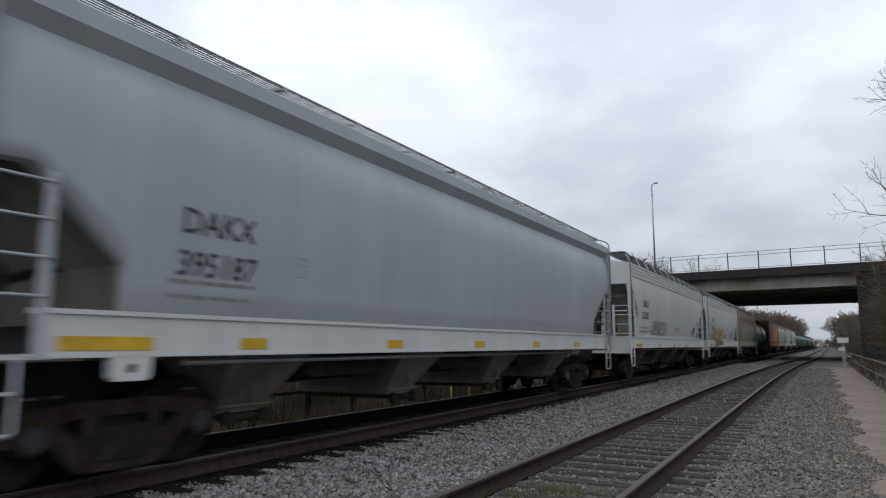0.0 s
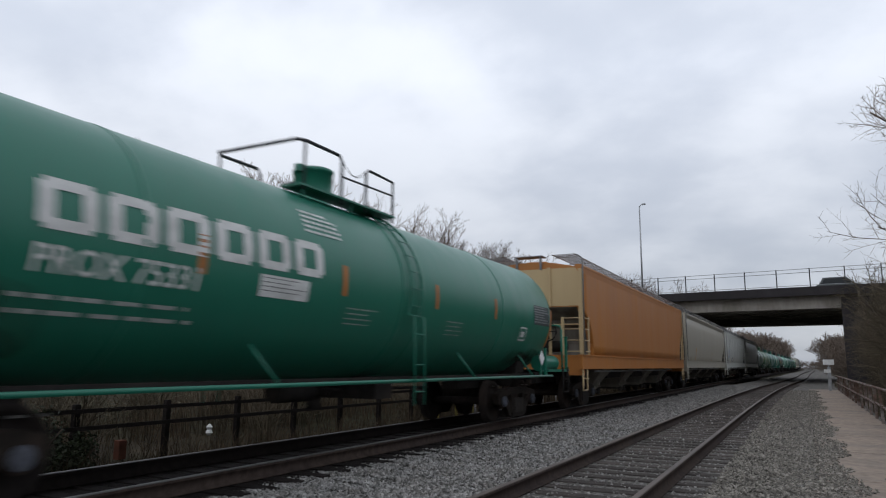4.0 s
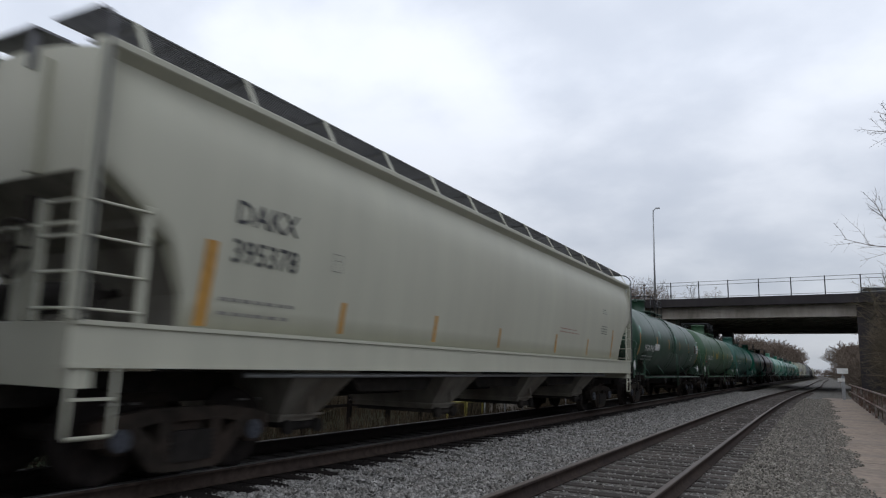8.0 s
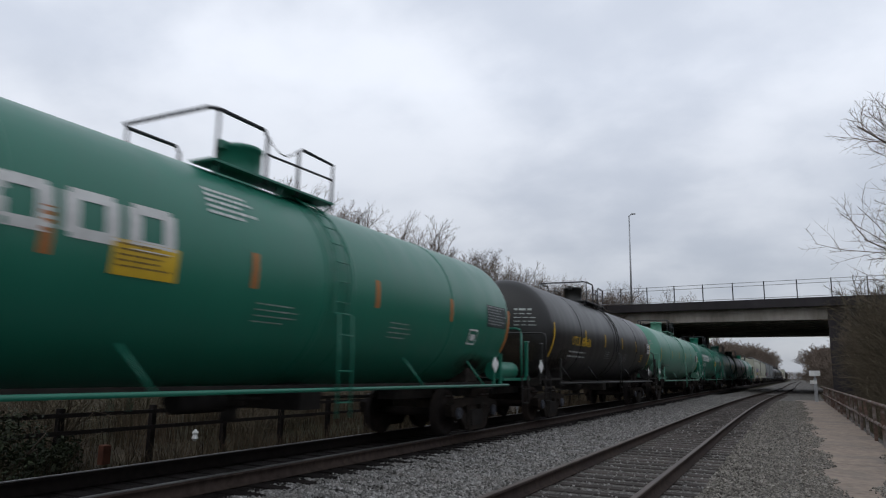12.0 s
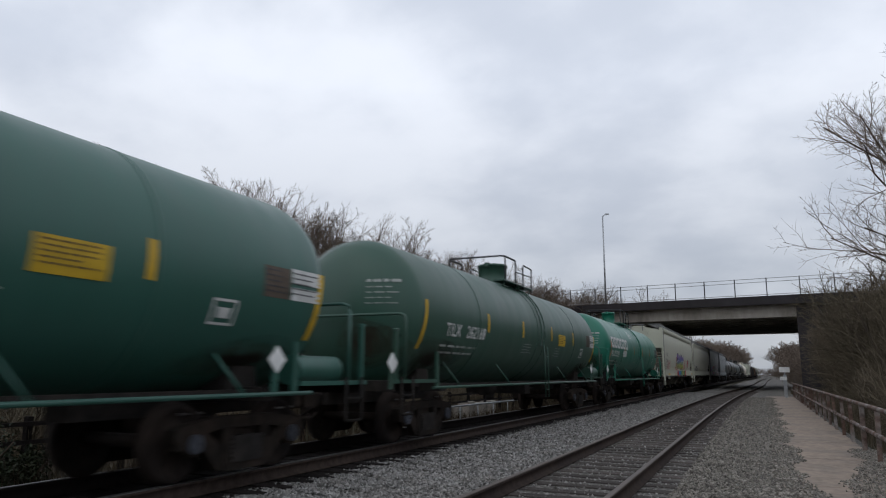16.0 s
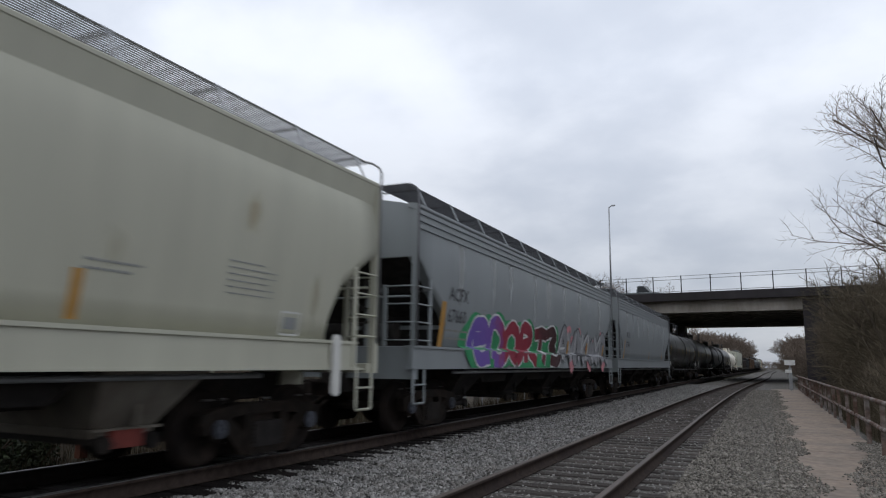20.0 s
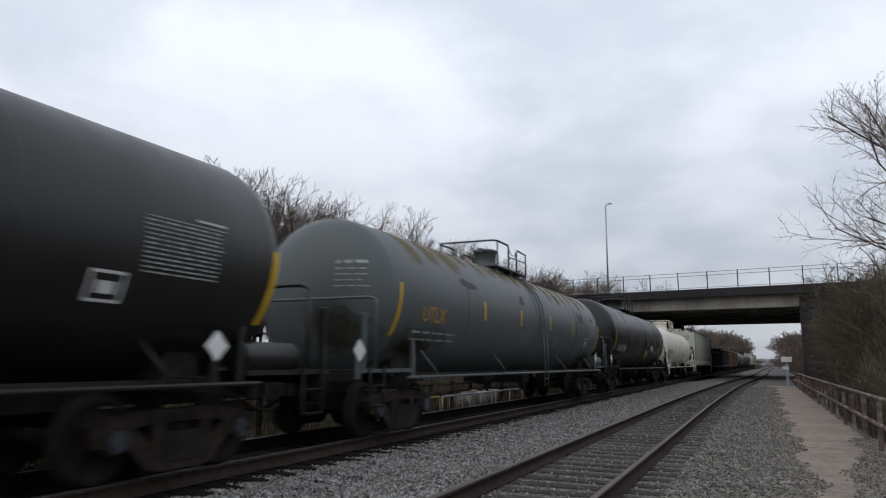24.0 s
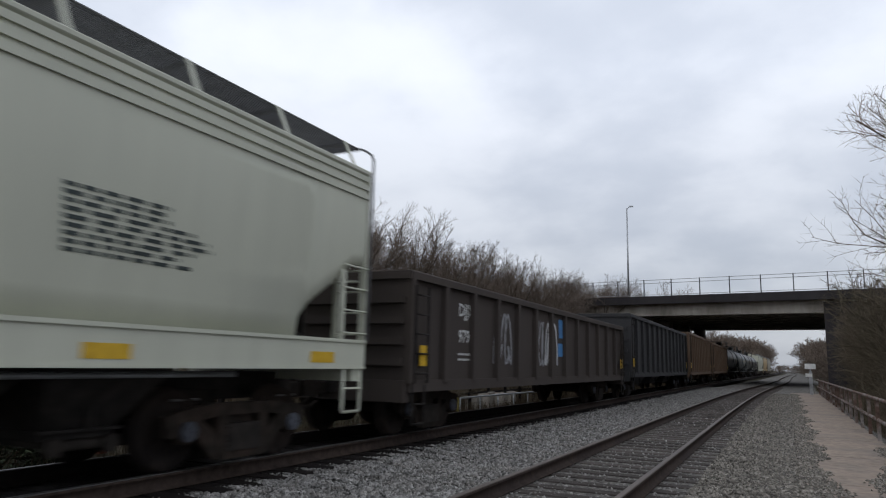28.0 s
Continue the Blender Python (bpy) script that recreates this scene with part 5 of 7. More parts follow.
        if letters is not M_BLACK:
            mark(car, "stencil_box", rects([(0, 0, 0.4, 0.03), (0, 0.27, 0.4, 0.30), (0, 0, 0.03, 0.3), (0.37, 0, 0.4, 0.3), (0.1, 0.08, 0.3, 0.2)]), e - panel_at - 0.55, 1.8, 1, 1, skin, letters)
    return car, e


# ---------------------------------------------------------------- open cars
def gondola(s0, s1, label, body, height=3.35, floor_z=1.05, ribs=13, refl=M_REFL, deep=False, name="gondola_car"):
    L, mid = s1 - s0, (s0 + s1) / 2
    car = thing(name, label, "freight car", "cars of the freight train", line_pose(mid))
    e = L / 2 - 0.75
    key = f"{L:.2f}{height}"
    for sx in (1, -1):
        m = pose(0, 0, 0, 0, 0, 0 if sx > 0 else 180)
        part("side_panel", mesh_of("gs" + key, lambda: Shape().box(1.44, 1.48, -e, e, floor_z, height)), body, car, at=m)
        part("top_chord", mesh_of("gt" + key, lambda: Shape().box(1.40, 1.58, -e - 0.02, e + 0.02, height, height + 0.14, 0.02)), body, car, at=m)
        part("side_sill", mesh_of("gb" + key, lambda: Shape().box(1.40, 1.56, -e, e, floor_z - 0.14, floor_z + 0.05)), body, car, at=m)
        for k in range(ribs + 1):
            y = -e + 0.06 + (2 * e - 0.12) * k / ribs
            part("rib", mesh_of("gr" + key, lambda: Shape().prism([(-0.09, floor_z), (0.09, floor_z), (0.07, height), (-0.07, height)], 1.48, 1.585)), body, car, at=pose(0, sx * y, 0, 0, 0, 0 if sx > 0 else 180))
    for sy in (-1, 1):
        m = pose(0, sy * e, 0, 0, 0, 0 if sy < 0 else 180)
        part("end_panel", mesh_of("ge" + key, lambda: Shape().box(-1.44, 1.44, 0.0, 0.05, floor_z, height)), body, car, at=m)
        part("end_chord", mesh_of("gc" + key, lambda: Shape().box(-1.56, 1.56, -0.06, 0.06, height, height + 0.14, 0.01)), body, car, at=m)
        part("end_sill", mesh_of("gl" + key, lambda: Shape().box(-1.5, 1.5, -0.08, 0.12, floor_z - 0.30, floor_z + 0.05)), body, car, at=m)
        for q in range(1, 5):
            z = floor_z + (height - floor_z) * q / 5
            part("end_rib", mesh_of("gq" + key, lambda: Shape().box(-1.44, 1.44, -0.09, 0.0, -0.06, 0.06)), body, car, at=pose(0, sy * e, z, 0, 0, 0 if sy < 0 else 180))
        part("coupler", mesh_of("coupler", coupler_shape), M_TRUCK, car, at=pose(0, sy * (L / 2 - 0.17), 0, 0, 0, 0 if sy > 0 else 180))
        add_truck(car, sy * (L / 2 - 2.5), mid)
        for sx in (-1, 1):
            part("ladder", mesh_of(f"gl{height}", lambda: hang_ladder(0.45, floor_z, height - 0.1, 5)), M_UNDER, car, at=pose(sx * 1.60, sy * (e - 0.32) - 0.22, 0))
            add_step(car, M_UNDER, pose(sx * 1.56, sy * (e - 0.3) - 0.2, floor_z - 0.65))
    part("floor_pan", mesh_of("gf" + key, lambda: Shape().box(-1.44, 1.44, -e, e, floor_z, floor_z + 0.06)), M_UNDER, car)
    part("center_sill", mesh_of(f"cs{L:.2f}", lambda: Shape().box(-0.22, 0.22, -L / 2 + 0.55, L / 2 - 0.55, 0.74, 1.08)), M_UNDER, car)
    if deep:
        for k in range(3):
            y = (k - 1) * (2 * e - 5) / 3
            part("outlet_bay", mesh_of("gbay", lambda: outlet_bay(3.2)), body, car, at=pose(0, y, 0))
    for y in (-e + 0.45, e - 0.5):
        part("reflector", mesh_of(f"grf{floor_z}", lambda: Shape().box(1.585, 1.592, -0.16, 0.16, floor_z + 0.28, floor_z + 0.62)), refl, car, "yellow reflective plate", at=pose(0, y, 0))
    return car, e


# ---------------------------------------------------------------- the train
P_GREY = paint("paint_blue_grey", (0.40, 0.43, 0.44), (0.20, 0.205, 0.205), 0.5)
P_PALE = paint("paint_pale_grey", (0.60, 0.61, 0.59), (0.27, 0.265, 0.25), 0.5)
P_PALE2 = paint("paint_dull_white", (0.60, 0.605, 0.58), (0.28, 0.27, 0.245), 0.55)
P_SILL = paint("paint_sill_white", (0.70, 0.70, 0.67), (0.36, 0.33, 0.28), 0.6)
P_RUSTY = paint("paint_stained_grey", (0.30, 0.275, 0.225), (0.25, 0.17, 0.11), 0.6)
P_TAN = paint("paint_tan", (0.50, 0.37, 0.20), (0.30, 0.17, 0.08), 0.5)
P_ORANGE = paint("paint_rust_orange", (0.43, 0.17, 0.038), (0.29, 0.10, 0.03), 0.8)
P_GREIGE = paint("paint_greige", (0.37, 0.345, 0.285), (0.26, 0.22, 0.165), 0.6)
P_STREAK = paint("paint_streaked_white", (0.47, 0.475, 0.435), (0.58, 0.585, 0.55), 0.7)
P_CREAM = paint("paint_cream_grey", (0.47, 0.465, 0.375), (0.33, 0.30, 0.24), 0.5)
P_WARM = paint("paint_warm_white", (0.50, 0.50, 0.405), (0.36, 0.34, 0.28), 0.5)
P_SAGE = paint("paint_sage_white", (0.515, 0.52, 0.425), (0.32, 0.335, 0.29), 0.5)
P_STEELGREY = paint("paint_slate_grey", (0.25, 0.27, 0.275), (0.15, 0.155, 0.155), 0.6)
T_PROCOR = paint("paint_bright_green", (0.010, 0.148, 0.094), (0.012, 0.100, 0.066), 0.5, 0.38, coat=0.2)
T_GREEN = paint("paint_dark_green", (0.020, 0.061, 0.037), (0.040, 0.047, 0.032), 0.6, 0.42, coat=0.1)
T_GREEN2 = paint("paint_dull_green", (0.026, 0.080, 0.056), (0.056, 0.062, 0.044), 0.6, 0.45, coat=0.1)
T_OLIVE = paint("paint_olive_green", (0.034, 0.092, 0.046), (0.062, 0.078, 0.044), 0.6, 0.45, coat=0.1)
T_TEAL = paint("paint_teal_green", (0.026, 0.102, 0.078), (0.036, 0.066, 0.052), 0.6, 0.42, coat=0.1)
T_BLACK = paint("paint_black", (0.010, 0.010, 0.009), (0.020, 0.017, 0.014), 0.6, 0.42, coat=0.12)
T_MINT = paint("paint_mint_green", (0.103, 0.282, 0.205), (0.137, 0.205, 0.154), 0.5, 0.42, coat=0.15)
T_SLATE = paint("paint_slate_blue", (0.077, 0.095, 0.100), (0.107, 0.092, 0.061), 0.6, 0.5, coat=0.08)
T_WHITE = paint("paint_tank_white", (0.72, 0.68, 0.58), (0.55, 0.49, 0.39), 0.5, 0.5)
P_GOND = paint("paint_dark_brown", (0.055, 0.046, 0.042), (0.10, 0.08, 0.065), 0.6, 0.8)
P_COAL = paint("paint_sooty_black", (0.022, 0.022, 0.024), (0.05, 0.045, 0.042), 0.5, 0.7)
P_BROWN = paint("paint_brown", (0.12, 0.075, 0.045), (0.07, 0.045, 0.03), 0.7, 0.7)
K_SPOTS = ((-6.72, 2.73), (-3.1, 2.72), (3.57, 2.74), (0.52, 2.66), (6.5, 2.6))
SPEED = 19.4
TRAIN = []


def roll(pair, s0, s1):
    TRAIN.append((pair[0], (s0 + s1) / 2))
    return pair


def build_train():
    rng = random.Random(7)
    S = [2.2, 21.1, 40.6, 59.4, 77.3, 95.8, 115.6, 137.2, 158.1, 177.8, 196.25, 214.1, 231.5, 248.8, 266.5, 284.9, 302.6, 320.0, 337.75, 355.1, 376.25, 397.75, 416.0, 434.3, 454.5, 474.1, 493.3, 511.7, 530.05, 552.2, 570.3, 589.5, 605.2, 622.5, 640.5, 658.5, 676.5, 694.5, 714.5, 735.0, 755.0]

    def span(i):
        return S[i], S[i + 1]
    sills = [(-7.25, 0.9), (-3.6, 0.35), (-0.6, 0.35), (2.6, 0.35), (5.6, 0.35)]
    refl = [(y, w, SILL0 + 0.015, SILL0 + 0.13) for y, w in sills]
    # 0 blue-grey
    c, e = roll(hopper(2.0, S[1], "pale blue-grey covered hopper car with a grating roof walk", P_GREY, sill=P_PALE, refl=[(y, w, SILL0 + 0.04, SILL0 + 0.16) for y, w in ((-7.69, 0.92), (-5.93, 0.41), (-3.07, 0.42), (-0.2, 0.4), (2.7, 0.4), (5.6, 0.4))], stripe_mat=M_REFL, bays=4, prof=(4.18, 3.985, 3.85), pad=-7.45, short=0.62, cut="angle"), 2.0, S[1])
    lettering(c, rng, -6.97, side_round, "DAKX", "395187", M_BLACK, z=2.36)
    # 1, 2 pale grey with tags
    for i, num in ((1, "252505"), (2, "252474")):
        near = (22.45, 41.2)[i - 1]
        c, e = roll(hopper(near, S[i + 1], "light grey covered hopper car with spray-painted tags", P_PALE if i == 1 else P_PALE2, sill=P_SILL, board=M_BOARD, bays=4, refl=refl, bands=True, cut="tall"), near, S[i + 1])
        lettering(c, rng, -6.5, side_round, "DAKX", num, M_BLACK, z=2.62)
        if i == 1:
            mark(c, "tag", scribble(rng, 0, 0, 2.9, 0.55, 8, 0.045), -4.7, 1.62, 1, 1, side_round, M_G_BLACK, "scrawled black spray tag")
            mark(c, "tag", scribble(rng, 0, 0, 0.9, 0.5, 4, 0.03), 5.0, 1.62, 1, 1, side_round, M_G_BLACK)
            mark(c, "small_print", bars(rng, 2, 1.6, 0.2, 0.4), 0.3, 1.8, 1, 1, side_round, M_G_RED)
        else:
            graffiti(c, rng, side_round, -5.75, 1.24, 4.6, 1.0, None, [F_YELLOW], M_G_OCHRE, "deint", 0.27, 0.10)
            mark(c, "repaint_patch", rects([(0, 0, 1.6, 0.32)]), -6.6, 1.56, 1, 1, side_round, M_PATCH, "square patch of grey repaint", out=0.03)
            mark(c, "tag", scribble(rng, 0, 0, 1.9, 0.38, 8, 0.03), -0.6, 1.66, 1, 1, side_round, M_G_RED)
            mark(c, "tag", scribble(rng, 0, 0, 3.0, 0.6, 9, 0.03), 2.6, 1.6, 1, 1, side_round, M_G_OCHRE)
        mark(c, "small_print", bars(rng, 5, 0.8, 0.5, 0.35), 6.3, 1.95, 1, 1, side_round, M_BLACK)
        mark(c, "data_panel", rects([(0, 0, 0.35, 0.3)]), 6.5, 1.6, 1, 1, side_round, M_BLACK, "small black stencil panel")
    # 3 stained
    c, e = roll(hopper(59.8, S[4], "weathered grey covered hopper car with rusty streaks", P_RUSTY, sill=P_GREIGE, board=M_BOARD, bands=True, stripes=[(-6.7, 0.2, 1.56, 2.37), (-4.5, 0.16, 1.56, 1.95), (-2.3, 0.14, 1.56, 1.95), (0.2, 0.13, 1.56, 1.95), (2.6, 0.13, 1.56, 1.92), (5.2, 0.13, 1.56, 1.9)], cut="tall"), 59.8, S[4])
    lettering(c, rng, -6.33, side_round, "", "57831", M_PLATE, z=2.44)
    mark(c, "data_panel", rects([(0, 0, 0.38, 0.2)]), -6.65, 2.45, 1, 1, side_round, M_G_WINE, "faded dark red square")
    for k in range(17):
        y = -7.2 + 0.88 * k + rng.uniform(-0.2, 0.2)
        w, d = rng.uniform(0.6, 1.5), rng.uniform(0.5, 1.0) * (1.1 if y < 0 else 0.9)
        soft_run(c, y, w, 3.58, 3.58 - d, side_band, M_RUN)
    mark(c, "data_panel", rects([(0, 0, 0.34, 0.28)]), 6.2, 1.72, 1, 1, side_round, M_PANEL, "small dark stencil panel")
    # 4 bright green tank
    roll(tank(*span(4), "glossy bright green tank car with white lettering", T_PROCOR, rep="PROX", num="75331", logo=True, stripe=M_STRIPE_RED, logo_y=-5.6, seed=4, dome_y=-0.24, ladder_y=0.66, truck=6.2), *span(4))
    # 5 orange hopper with tan ends
    c, e = roll(hopper(*span(5), "covered hopper car with rust-orange sides and tan ends", P_ORANGE, sill=P_ORANGE, post=P_TAN, board=M_WALK, fx=side_flat), *span(5))
    for sy in (-1, 1):
        part("end_wall", mesh_of("tan_end", lambda: Shape().box(-1.50, 1.50, -0.004, 0.004, 2.93, EAVE + 0.02)), P_TAN, c, "tan painted end wall", at=pose(0, sy * (e + 0.010), 0))
    # 6, 7, 8
    roll(hopper(*span(6), "dusty beige covered hopper car with orange stripes", P_GREIGE, fx=side_round, board=M_BOARD, bays=4, stripes=[(-6, 0.2, 1.6, 2.3), (2, 0.15, 1.6, 2.2)]), *span(6))
    c, e = roll(hopper(137.5, S[8], "grey-white covered hopper car streaked by washing", P_STREAK, board=M_BOARD, bays=4, gate=M_REDGATE, bands=True, stripes=[(-8.2, 0.2, 1.56, 2.24), (-5.4, 0.12, 1.6, 1.95), (-2.6, 0.1, 1.6, 1.95), (0.2, 0.1, 1.6, 1.95)], pad=-7.7), 137.5, S[8])
    for k in range(13):
        soft_run(c, -7.2 + k * 1.28 + rng.uniform(-0.25, 0.25), rng.uniform(0.25, 0.5), 3.58, rng.uniform(1.6, 2.4), side_band, M_WASH)
    lettering(c, rng, -7.72, side_round, "UTCX", "51544", mat("lettering_blue", (0.13, 0.19, 0.42), 0.6), z=2.36, h=0.33)
    mark(c, "tag", scribble(rng, 0, 0, 1.8, 0.42, 5, 0.05), -4.6, 1.62, 1, 1, side_round, M_G_BLACK, "looping black spray tag")
    c, e = roll(hopper(S[8], 179.05, "cream-grey covered hopper car with thin orange stripes", P_CREAM, board=M_BOARD, prof=(4.08, 4.0, 3.93), bays=4, stripes=[(-8.5, 0.17, 1.58, 2.46), (-6.1, 0.11, 1.62, 2.03), (-3.55, 0.10, 1.62, 2.05), (-0.9, 0.09, 1.62, 2.0), (2.48, 0.11, 1.62, 2.06), (5.1, 0.10, 1.62, 2.06), (7.62, 0.10, 1.6, 2.45)]), S[8], 179.05)
    mark(c, "small_print", bars(rng, 2, 1.7, 0.16, 0.3), 2.75, 2.08, 1, 1, side_round, mat("faded_red", (0.36, 0.19, 0.16), 0.6))
    mark(c, "small_print", bars(rng, 4, 0.8, 0.28, 0.3), 6.36, 2.22, 1, 1, side_round, M_BLACK)
    mark(c, "small_print", bars(rng, 3, 0.5, 0.16, 0.3), 6.4, 2.82, 1, 1, side_round, M_BLACK)
    lettering(c, rng, -8.15, side_round, "DAKX", "395378", M_BLACK, z=2.70)
    # tanks
    c, e = roll(tank(178.9, S[10], "dark green tank car with bright mint patches", T_GREEN, rep="PROX", num="75415", seed=9, h=0.32, letter_y=-6.0, stripe=M_ORANGE, dome_y=-0.83, ladder_y=-0.1), 178.9, S[10])
    for y, z in K_SPOTS:
        mark(c, "paint_patch", polys_of([blob(rng, y, z, 0.13, 0.17, 22, 0.08)]), 0, 0, 1, 1, side_tank, T_MINT, "bright mint touch-up patch")
    mark(c, "data_panel", rects([(0, 0, 0.88, 0.25)]), -4.18, 2.06, 1, 1, side_tank, M_WHITE, "white stencilled panel")
    roll(tank(*span(10), "dull olive-green tank car with white numbers", T_OLIVE, rep="TILX", num="261271", seed=10, h=0.36, yellow=-2.5, dome_y=-0.1, dome_r=0.42, ladder_y=0.4), *span(10))
    mark(TRAIN[-1][0], "paint_patch", rects([(0, 0, 0.16, 0.12)]), -6.50, 1.83, 1, 1, side_tank, M_G_RED, "small red painted square")
    roll(tank(*span(11), "blue-green tank car with white numbers", T_TEAL, rep="TILX", num="262153", seed=11, dome_y=0.3, dome_r=0.42, ladder_y=0.4), *span(11))
    roll(tank(*span(12), "glossy bright green tank car with white lettering", T_PROCOR, rep="PROX", num="75178", logo=True, stripe=M_STRIPE_RED, seed=12, yellow=-3.15, logo_y=-6.3), *span(12))
    roll(tank(*span(13), "black tank car with yellow stencilled marks", T_BLACK, rep="UTLX", num="680686", letters=M_REFL, seed=13, h=0.36, letter_y=-5.3, letter_z=2.1), *span(13))
    roll(tank(*span(14), "pale mint-green tank car with faint streaks", T_MINT, seed=14), *span(14))
    roll(tank(*span(15), "glossy bright green tank car with white lettering", T_PROCOR, rep="PROX", num="71017", logo=True, stripe=M_STRIPE_RED, seed=15, yellow=1.83, dome_y=0.35, ladder_y=1.0), *span(15))
    roll(tank(*span(16), "blue-green tank car with white numbers", T_TEAL, rep="TILX", num="262246", seed=16, h=0.36, yellow=2.83, dome_y=0.3, dome_r=0.42, ladder_y=0.4), *span(16))
    roll(tank(*span(17), "dull green tank car with brown streaks", T_GREEN2, rep="TILX", num="262168", seed=17, h=0.36, yellow=2.3, dome_y=0.3, dome_r=0.42, ladder_y=0.4), *span(17))
    roll(tank(S[18], 355.55, "glossy bright green tank car with white lettering", T_PROCOR, rep="PROX", num="75302", logo=True, stripe=M_STRIPE_RED, seed=18, logo_y=-6.95), S[18], 355.55)
    # hoppers
    c, e = roll(hopper(*span(19), "warm white covered hopper car with colourful spray painting", P_WARM, board=M_WALK, refl=refl, bays=4, prof=(4.16, 3.96, 3.84), pad=-7.2, short=0.55), *span(19))
    lettering(c, rng, -8.25, side_round, "WLLX", "97209", M_BLACK, z=2.42, h=0.32)
    mark(c, "tag", scribble(rng, 0, 0, 1.4, 0.6, 6, 0.03), -7.3, 1.55, 1, 1, side_round, M_G_RED, "thin red spray scribble")
    for k in range(26):
        y = rng.choice((rng.uniform(-2.7, -1.3), rng.uniform(-2.7, -1.3), rng.uniform(1.2, 3.9)))
        q = rng.uniform(0.06, 0.19)
        mark(c, "graffiti", polys_of([blob(rng, y, rng.uniform(1.25, 2.75 if y < 0 else 2.2), q, q * 0.95, 14)]), 0, 0, 1, 1, skirt(side_round), M_G_RED, "", out=0.005)
    mark(c, "graffiti", polys_of([blob(rng, y, z, a, 0.22, 22) for y, z, a in ((-2.2, 1.30, 0.45), (2.9, 1.30, 0.45))]), 0, 0, 1, 1, skirt(side_round), M_G_RED, "", out=0.006)
    graffiti(c, rng, side_round, -2.35, 1.62, 4.9, 1.02, None, [F_RAINBOW], M_G_BLACK, "fxnok", 0.30, 0.12, M_G_WHITE)
    for k, m_ in enumerate((M_G_BLUE, M_G_BLUE, M_G_GREEN, M_G_YELLOW, M_G_GREEN)):
        u = -1.75 + k * 0.86
        mark(c, "graffiti", polys_of([[(u, 1.19), (u + 0.66, 1.19), (u + 0.78, 1.50), (u + 0.02, 1.50)]]), 0, 0, 1, 1, skirt(side_round), m_, "", out=0.009)
        mark(c, "graffiti", stroke([(u + 0.70, 1.19), (u + 0.84, 1.50)], 0.08), 0, 0, 1, 1, skirt(side_round), M_G_BLACK, "", out=0.010)
    mark(c, "tag", scribble(rng, 0, 0, 1.0, 0.7, 5, 0.04), 3.2, 1.62, 1, 1, side_round, M_G_RED, "thin red spray scribble")
    for pts, m_, lab, out in (([(5.46, 2.30), (6.08, 2.42), (6.72, 2.26), (6.66, 2.10), (6.16, 1.56), (6.0, 1.56), (5.52, 2.10)], M_G_BLACK, "dark edge of the emblem", 0.004), ([(5.52, 2.27), (6.08, 2.37), (6.64, 2.23), (6.56, 2.08), (6.12, 1.64), (6.04, 1.64), (5.60, 2.08)], M_G_RED, "red wedge-shaped emblem", 0.006), ([(6.0, 2.08), (6.46, 2.12), (6.12, 1.68)], M_G_PINK, "pale facet of the emblem", 0.008)):
        mark(c, "logo_shape", polys_of([pts]), 0, 0, 1, 1, side_round, m_, lab, out=out)
    mark(c, "small_print", bars(rng, 6, 1.05, 0.48, 0.36), 6.80, 2.02, 1, 1, side_round, M_PRINT)
    mark(c, "data_panel", rects([(0.05, 0.06, 0.42, 0.26)]), 7.72, 1.56, 1, 1, side_round, M_PLATE, "small black stencil panel")
    mark(c, "stencil_box", rects([(0, 0, 0.42, 0.018), (0.03, 0.09, 0.44, 0.105), (0.05, 0.27, 0.46, 0.285)]), 7.72, 1.55, 1, 1, side_round, M_WHITE, out=0.009)
    part("reflector", mesh_of("rf_end", lambda: Shape().box(1.577, 1.589, -0.42, 0.42, SILL0 + 0.03, SILL0 + 0.15)), M_REFL, c, "yellow reflective strip", at=pose(0, 9.1, 0))
    part("jack_pad", mesh_of("jackpad", jack_pad), P_WARM, c, "pale jacking plate with a hole", at=pose(0, 8.85, 0))
    c, e = roll(hopper(*span(20), "warm grey covered hopper car with a small tag", P_CREAM, board=M_WALK, bays=4, gate=M_REDGATE, prof=(4.05, 3.985, 3.70), short=0.55, stripes=[(-3.0, 0.1, 1.6, 2.0), (5.0, 0.12, 1.6, 2.05)]), *span(20))
    mark(c, "tag", scribble(rng, 0, 0, 2.8, 0.42, 8, 0.05), -7.4, 1.6, 1, 1, side_round, M_G_BLACK, "looping black spray tag")
    mark(c, "small_print", bars(rng, 6, 0.85, 0.44, 0.22), 6.9, 1.95, 1, 1, side_round, M_PATCH)
    mark(c, "small_print", bars(rng, 2, 0.7, 0.16, 0.3), 5.1, 2.0, 1, 1, side_round, M_PATCH)
    mark(c, "stencil_box", rects([(0, 0, 0.40, 0.025), (0, 0.28, 0.40, 0.305), (0, 0, 0.03, 0.3), (0.37, 0, 0.40, 0.3)]), 7.93, 1.58, 1, 1, side_round, M_WHITE, "white stencilled frame")
    mark(c, "stencil_box", rects([(0, 0, 0.24, 0.15)]), 8.01, 1.66, 1, 1, side_round, M_PATCH)
    part("tow_staple", mesh_of("towstaple", tow_staple), P_SILL, c, "pale slotted upright bar over the sill", at=pose(0, 9.0, 0))
    for y, z, a, b in ((7.2, 2.98, 0.16, 0.24), (8.6, 2.1, 0.10, 0.4), (5.4, 2.3, 0.12, 0.2), (1.0, 2.6, 0.2, 0.2)):
        for q in range(4):
            mark(c, "stain", polys_of([blob(rng, y, z, a * (1 - 0.2 * q), b * (1 - 0.2 * q), 26, 0.2)]), 0, 0, 1, 1, side_round, M_TAN, "faint tan stain", out=0.003 + 0.0012 * q)
